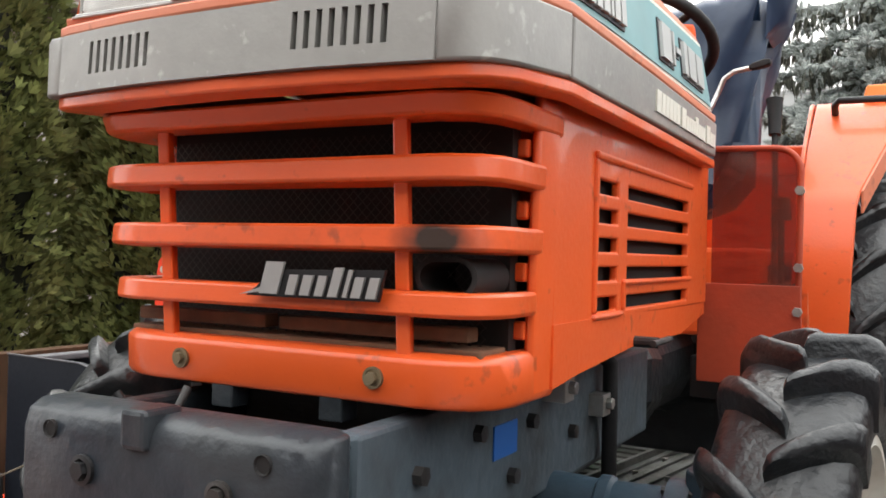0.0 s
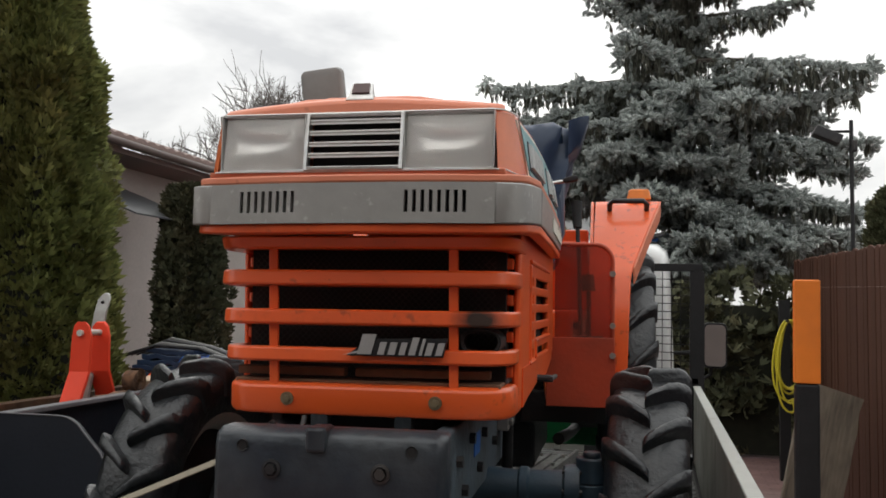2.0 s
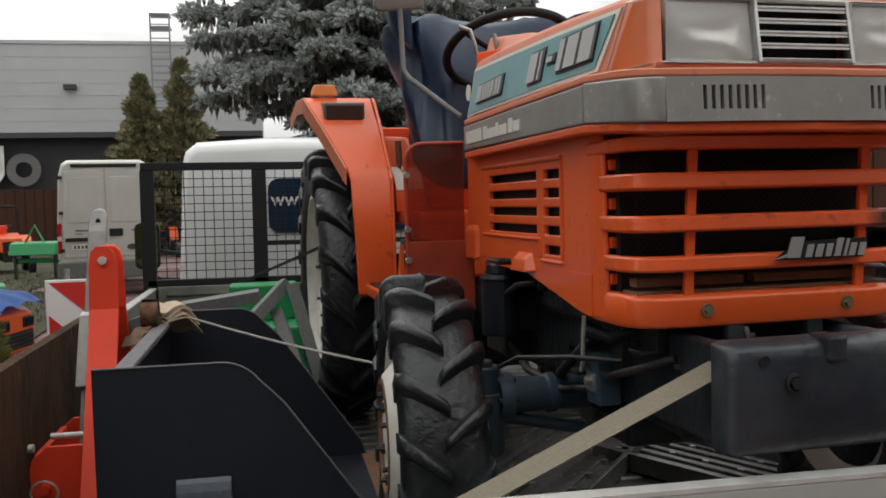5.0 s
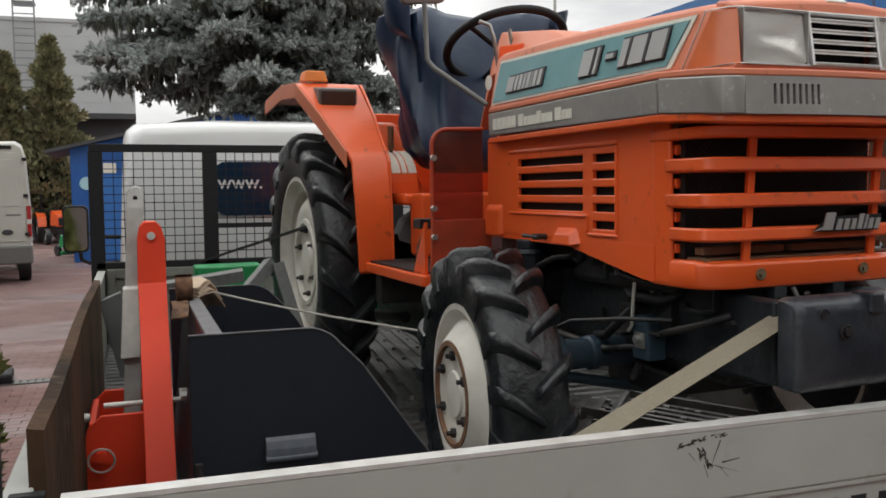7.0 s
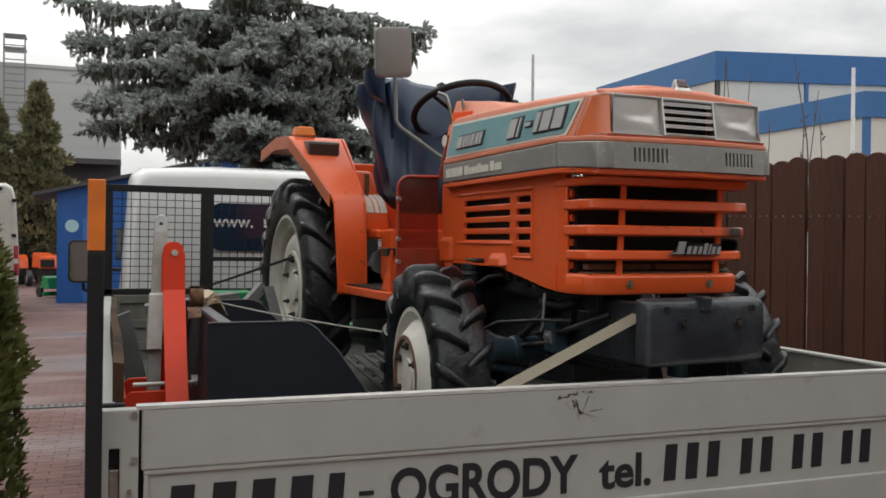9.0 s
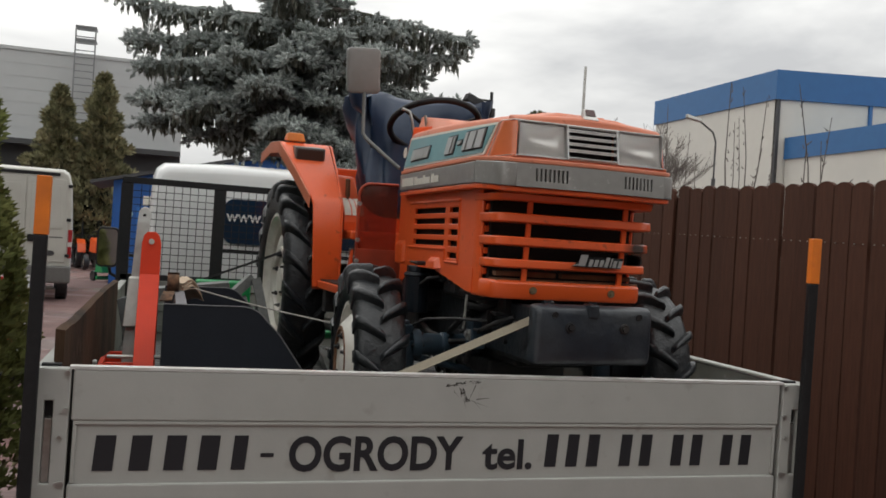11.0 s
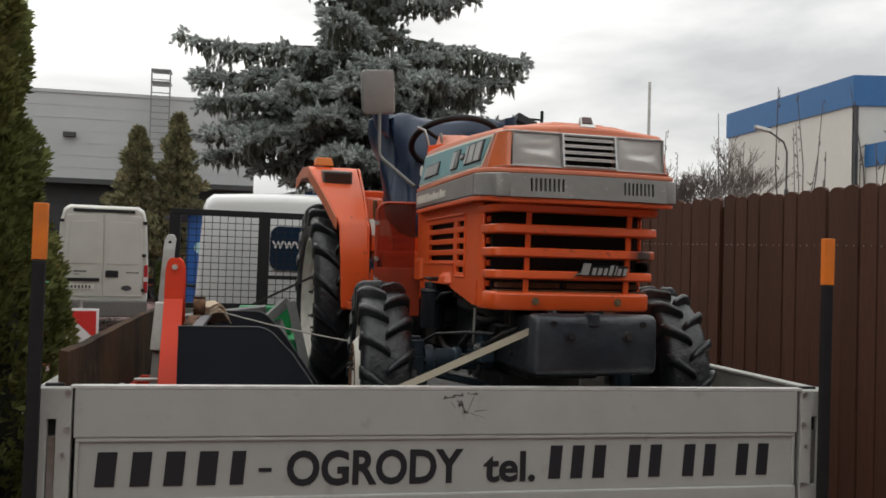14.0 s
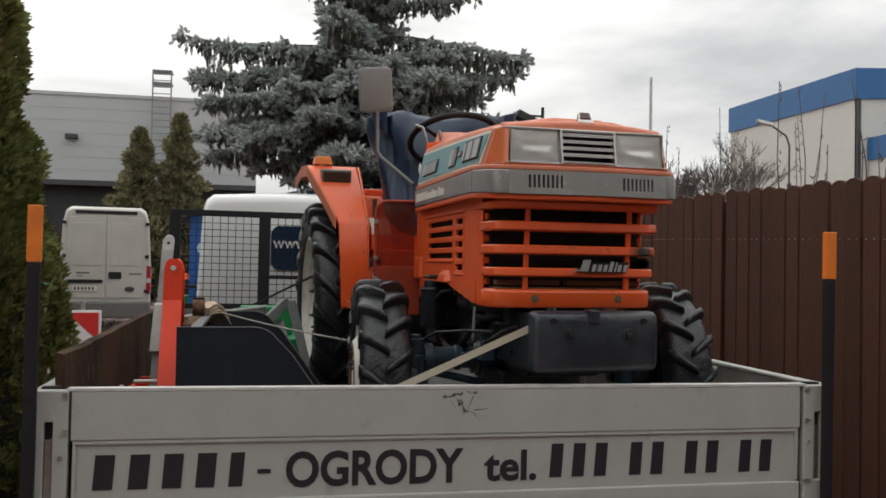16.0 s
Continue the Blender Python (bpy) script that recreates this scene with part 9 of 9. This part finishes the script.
def far_ground():
    g = raw("grass", [(-40, 11.5, 0.03), (-4.6, 11.5, 0.03), (-4.9, 19.0, 0.03), (-6.6, 19.4, 0.03), (-6.8, 38, 0.03), (-40, 38, 0.03)], [(0, 1, 2, 3, 4, 5)],
            material("dull_winter_grass", (0.045, 0.05, 0.02), 0.95, grain=0.35, grain_scale=18, stain=(0.07, 0.055, 0.03), stain_amount=0.6, stain_scale=1.5, bump=0.5, bump_scale=60))
    tagged(g, "dull green winter grass beside the paving", "grass", kind="structure")
    rnd = random.Random(21)
    v, f = [], []
    for k in range(14000):
        x, y = rnd.uniform(-14, -4.9), 11.6 + 14 * rnd.random() ** 1.6
        hgt = rnd.uniform(0.03, 0.10)
        a = rnd.uniform(0, 6.28)
        i = len(v)
        v += [(x - 0.008 * math.cos(a), y - 0.008 * math.sin(a), 0.03), (x + 0.008 * math.cos(a), y + 0.008 * math.sin(a), 0.03), (x + rnd.uniform(-0.03, 0.03), y + rnd.uniform(-0.03, 0.03), 0.03 + hgt)]
        f.append((i, i + 1, i + 2))
    b = raw("grass_blades", v, f, THUJA_FAR)
    tagged(b, "short dull grass blades", "grass", kind="stuff")
    d = thing("drain_channel", pose(-4.5, 8.0, 0), "grey slotted drain channel in the paving", "drain", kind="structure")
    part("channel", boxes((-4.0, 4.4, -0.06, 0.06, 0.001, 0.006)), BLACK_IRON, d)
    for a in (-0.075, 0.060):
        part("channel_edge", boxes((-4.0, 4.4, a, a + 0.015, 0.001, 0.012)), GREY_PLASTIC, d)
    grate = boxes((-0.019, 0.019, -0.060, 0.060, 0.006, 0.011))
    first = None
    for i in range(133):
        if first is None:
            first = part("grate_bar", grate, GREY_PLASTIC, d)
            first.location.x = -4.0
        else:
            o = new("grate_bar", first.data)
            o.parent = d
            o.location.x = -4.0 + i * 0.063
    # brown fence in front of the warehouse
    w = thing("yard_fence", pose(-24, 37.5, 0), "brown board fence behind the machines", "fence", kind="structure")
    part("fence_panel", boxes((0, 17.4, 0, 0.05, 0.0, 2.6)), FENCE, w)
    bm = bmesh.new()
    for i in range(48):
        box(bm, i * 0.36, i * 0.36 + 0.30, -0.03, 0.0, 0.05, 2.62)
    part("fence_boards", bm, FENCE, w)
    hdg = thing("dark_hedge", pose(0.35, 10.3, 0), "dark evergreen undergrowth below the spruce", "hedge", kind="stuff")
    pts, nr = [], []
    for k in range(9500):
        a = rnd.uniform(0, 2 * math.pi)
        x, y, z = rnd.uniform(-1.6, 1.9), rnd.uniform(-0.5, 0.6), 2.45 * rnd.random()
        if noise.noise((x * 2, y * 2, z * 2)) < -0.15 or z > 2.0 + 0.45 * noise.noise((x * 1.7, 3, y)):
            continue
        pts.append((x, y, z))
        nr.append((math.cos(a), math.sin(a), 0.3))
    v, f = leaf_cloud(pts, nr, 0.13, rnd, 3, 0.3)
    raw("hedge_leaves", v, f, THUJA_FAR, hdg)
    # dark core block paints the shade within the undergrowth
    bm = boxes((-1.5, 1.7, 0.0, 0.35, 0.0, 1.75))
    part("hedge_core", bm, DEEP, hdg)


def bed_clutter():
    g = thing("green_crate", pose(-1.50, 3.35, DECK), "green sheet metal machine part on the deck", "machine part")
    bm = bmesh.new()
    box(bm, 0.2, 0.60, -0.10, 0.05, 0.15, 0.19)
    box(bm, 0.60, 1.12, -0.12, -0.02, 0.165, 0.27)
    box(bm, -0.17, 0.20, -0.20, 0.25, 0.0, 0.28)
    box(bm, -0.16, 0.14, 0.05, 0.22, 0.28, 0.44)
    part("green_panel", bm, GREEN, g, bevel=0.01)
    bm = bmesh.new()
    lathe(bm, [(0.0, 0.07), (0.05, 0.10), (0.06, 0.10), (0.012, 0.065), (0.012, 0.0)], pose(1.05, -0.10, 0.25, 0, -90, 0), 20)
    part("green_bowl", bm, GREY_PLASTIC, g, smooth=True)
    s = thing("iron_stand", pose(-1.62, 2.72, DECK), "grey angle-iron frame lying on the deck", "frame")
    rows = ((0.16, 0.0, 0.40, 0.30, -0.28, 0.0), (0.20, 0.02, 0.50, 0.05, -0.10, 0.36), (0.22, -0.02, 0.50, 0.34, -0.12, 0.02), (-0.30, 0.10, 0.40, 0.10, 0.06, 0.455))
    for x0, y0, z0, x1, y1, z1 in rows:
        a, b = Vector((x0, y0, z0)), Vector((x1, y1, z1))
        d = (b - a).normalized()
        n1 = d.cross(Vector((0, 1, 0.2))).normalized() * 0.022
        n2 = d.cross(n1).normalized() * 0.022
        bm = bmesh.new()
        loft(bm, [[p - n1 - n2, p + n1 - n2, p + n1 + n2, p - n1 + n2] for p in (a, b)])
        part("angle_iron", bm, material("grey_primer", (0.16, 0.165, 0.16), 0.6, grain=0.15), s, bevel=0.002)
    bm = bmesh.new()
    box(bm, -0.30, 0.40, -0.10, 0.14, 0.0, 0.02)
    part("base_plate", bm, STEEL, s)
    p = thing("steel_sheet", pose(0, 3.2, 0), "grey weathered steel plate leaning on the side wall", "plate")
    bm = bmesh.new()
    prism(bm, [(-2.060, 1.250), (-1.975, 1.285), (-1.885, 0.916), (-1.985, 0.916)], 1, 0.0, 0.06)
    part("sheet", bm, material("weathered_grey_plate", (0.11, 0.115, 0.115), 0.6, grain=0.2, grain_scale=12, stain=(0.06, 0.06, 0.055), stain_amount=0.6, stain_scale=6), p, bevel=0.003)
    for x, y, yaw, L, w in ((-0.72, 1.75, 51, 0.95, 0.34), (-0.22, 1.60, -62, 0.80, 0.30), (-0.80, 3.05, 84, 1.60, 0.34)):
        t = thing("loading_ramp", pose(x, y, DECK + 0.001, 0, 0, yaw), "ribbed alloy loading ramp lying on the deck", "ramp", group="loading ramps")
        part("ramp_plate", boxes((-L / 2, L / 2, -w / 2, w / 2, 0.0, 0.016)), RAMP, t)
        for k in range(6):
            yy = -w / 2 + 0.02 + k * (w - 0.04) / 5
            part("ramp_rib", boxes((-L / 2, L / 2, yy - 0.012, yy + 0.012, 0.016, 0.026)), RAMP, t, bevel=0.002)
        for k in (-1, 1):
            part("ramp_side", boxes((-L / 2, L / 2, k * w / 2 - 0.008, k * w / 2 + 0.008, 0.0, 0.05)), RAMP, t, bevel=0.002)
        for i in range(7):
            for k in range(3):
                bm = bmesh.new()
                tube(bm, ((-L / 2 + 0.06 + i * (L - 0.12) / 6, -w / 3 + k * w / 3, 0.016), (-L / 2 + 0.06 + i * (L - 0.12) / 6, -w / 3 + k * w / 3, 0.030)), 0.010, 8)
                part("ramp_stud", bm, STEEL, t)
    p = thing("bent_sheet", pose(-0.02, 3.32, DECK), "bent black plastic sheet with a pale edge by the side board", "sheet")
    bm = bmesh.new()
    rows = ((-0.025, 0.0), (-0.030, 0.06), (-0.045, 0.13), (-0.070, 0.175), (-0.105, 0.215))
    loft(bm, [[(x - 0.035 + 0.15 * z, 0.0, z), (x + 0.012, -0.03, z), (x + 0.013, -0.026, z), (x - 0.034 + 0.15 * z, 0.004, z)] for x, z in rows])
    part("sheet", bm, BLACK, p, smooth=True)
    bm = bmesh.new()
    loft(bm, [[(-0.075, -0.034, 0.155), (-0.045, -0.034, 0.148), (-0.045, -0.031, 0.150), (-0.075, -0.031, 0.157)], [(-0.125, -0.036, 0.222), (-0.085, -0.036, 0.212), (-0.085, -0.033, 0.214), (-0.125, -0.033, 0.224)]])
    part("pale_flap", bm, TAILGATE, p, "pale folded flap", bevel=0.002)
    p = thing("wooden_slat", pose(-0.055, 3.30, DECK), "weathered wooden slat leaning by the side board", "slat")
    bm = bmesh.new()
    loft(bm, [[(0.0, -0.02, 0.0), (0.022, -0.02, 0.0), (0.022, 0.02, 0.0), (0.0, 0.02, 0.0)], [(0.005, -0.01, 0.22), (0.027, -0.01, 0.22), (0.027, 0.03, 0.22), (0.005, 0.03, 0.22)], [(-0.125, 0.06, 0.47), (-0.100, 0.06, 0.478), (-0.100, 0.10, 0.478), (-0.125, 0.10, 0.47)]])
    part("slat", bm, BARK, p, bevel=0.002)
    c = thing("strap_coil", pose(-1.815, 1.815, 1.400), "brown patterned strap rolled up on the bucket edge", "strap")
    bm = bmesh.new()
    coil = [(0.006 + 0.0045 * a) for a in np.linspace(0, 7, 60)]
    loft(bm, [[(0.002, r * math.cos(2.6 * k / 6 * 1.05), 0.034 + r * math.sin(2.6 * k / 6 * 1.05)) for r in (q, q + 0.0025)] + [(0.045, r * math.cos(2.6 * k / 6 * 1.05), 0.034 + r * math.sin(2.6 * k / 6 * 1.05)) for r in (q + 0.0025, q)] for k, q in enumerate(coil)])
    part("coil", bm, BROWN_STRAP, c, smooth=True)
    bm = bmesh.new()
    loft(bm, [[(x, y, z), (x + 0.042, y + 0.006, z + 0.004), (x + 0.042, y + 0.006, z), (x, y, z - 0.004)] for x, y, z in ((-0.012, 0.01, 0.0), (-0.012, -0.05, 0.002), (-0.012, -0.10, -0.006), (-0.016, -0.15, -0.001), (-0.020, -0.19, -0.020))])
    part("strap_end", bm, BROWN_STRAP, c, smooth=True)
    k = thing("lashing_strap", pose(0, 0, 0), "black lashing strap from the rear wheel to the rack", "strap")
    bm = bmesh.new()
    a, b = Vector((-1.22, 2.45, 1.60)), Vector((-1.62, 4.12, 1.32))
    loft(bm, [[p + Vector((0, 0, 0.006)), p + Vector((0.005, 0, 0.006)), p + Vector((0.005, 0, -0.006)), p + Vector((0, 0, -0.006))] for p in (a, b)])
    part("webbing", bm, BLACK, k)


delivery_van()
blue_shed()
barrier_sign()
covered_machine()
spreader()
small_tractor(-9.45, 27.0, 90, ORANGE, "orange compact tractor with a cab in the yard", roll_frame=False, cab=True)
small_tractor(-8.4, 25.3, 20, ORANGE, "orange compact tractor parked in the yard")
small_tractor(-13.6, 30.5, 60, ORANGE, "orange compact tractor parked on the grass")
small_tractor(-5.3, 33.0, -10, ORANGE, "orange compact tractor parked beside the shed")
small_tractor(-4.0, 31.0, 15, ORANGE, "orange compact tractor parked beside the shed")
tarped("tarpaulin_heap", -11.7, 33.5, 0, 1.2, 1.2, 2.2, BLUE, "blue tarpaulin over a tall machine", 2)
implement(-5.35, 10.4, 12, ORANGE, "orange implement on the grass")
implement(-6.2, 14.3, 20, GREEN, "green mower deck on the grass")
implement(-7.3, 23.2, -10, GREEN, "green mower deck on a stand", lift=0.38)
implement(-10.3, 24.0, -10, ORANGE, "orange mower deck on the grass")
implement(-3.2, 25.5, 30, GREEN, "green mower deck beside the shed")
poles()
yellow_hose()
planks()
shoots()
bare_tree(-10.8, 22.0, 8.3, 4, "round-crowned bare winter tree behind the house", wide=1.0, depth=5, ball=(6.55, 2.05, 1.8))
far_tower()
bare_tree(-15.0, 26.0, 8.0, 7, "bare winter tree behind the house", wide=0.8, depth=7)
bare_tree(17.8, 34.0, 9.0, 5, "bare rounded winter tree by the office block", wide=1.05, depth=7)
bare_tree(10.5, 22.0, 5.7, 9, "bare winter shrub behind the fence", wide=1.15, depth=7)
far_ground()
bed_clutter()


def near_pavers():
    """Single paving blocks laid in running bond where the yard lies nearest beside the truck."""
    bm = bmesh.new()
    loft(bm, [[(-0.0975, -0.0475, 0.0), (0.0975, -0.0475, 0.0), (0.0975, 0.0475, 0.0), (-0.0975, 0.0475, 0.0)],
              [(-0.0975, -0.0475, 0.005), (0.0975, -0.0475, 0.005), (0.0975, 0.0475, 0.005), (-0.0975, 0.0475, 0.005)],
              [(-0.094, -0.044, 0.008), (0.094, -0.044, 0.008), (0.094, 0.044, 0.008), (-0.094, 0.044, 0.008)]])
    rnd = random.Random(31)
    first = None
    for j in range(36):
        for i in range(7):
            if first is None:
                first = o = part("paver", bm, PAVER, ground)
            else:
                o = new("paver", first.data)
                o.parent = ground
            o.location = (-3.25 + i * 0.2 + (0.1 if j % 2 else 0.0), 4.25 + j * 0.1, rnd.uniform(-0.0015, 0.001))
            o.rotation_euler = (rnd.uniform(-0.01, 0.01), rnd.uniform(-0.006, 0.006), rnd.uniform(-0.008, 0.008))


near_pavers()
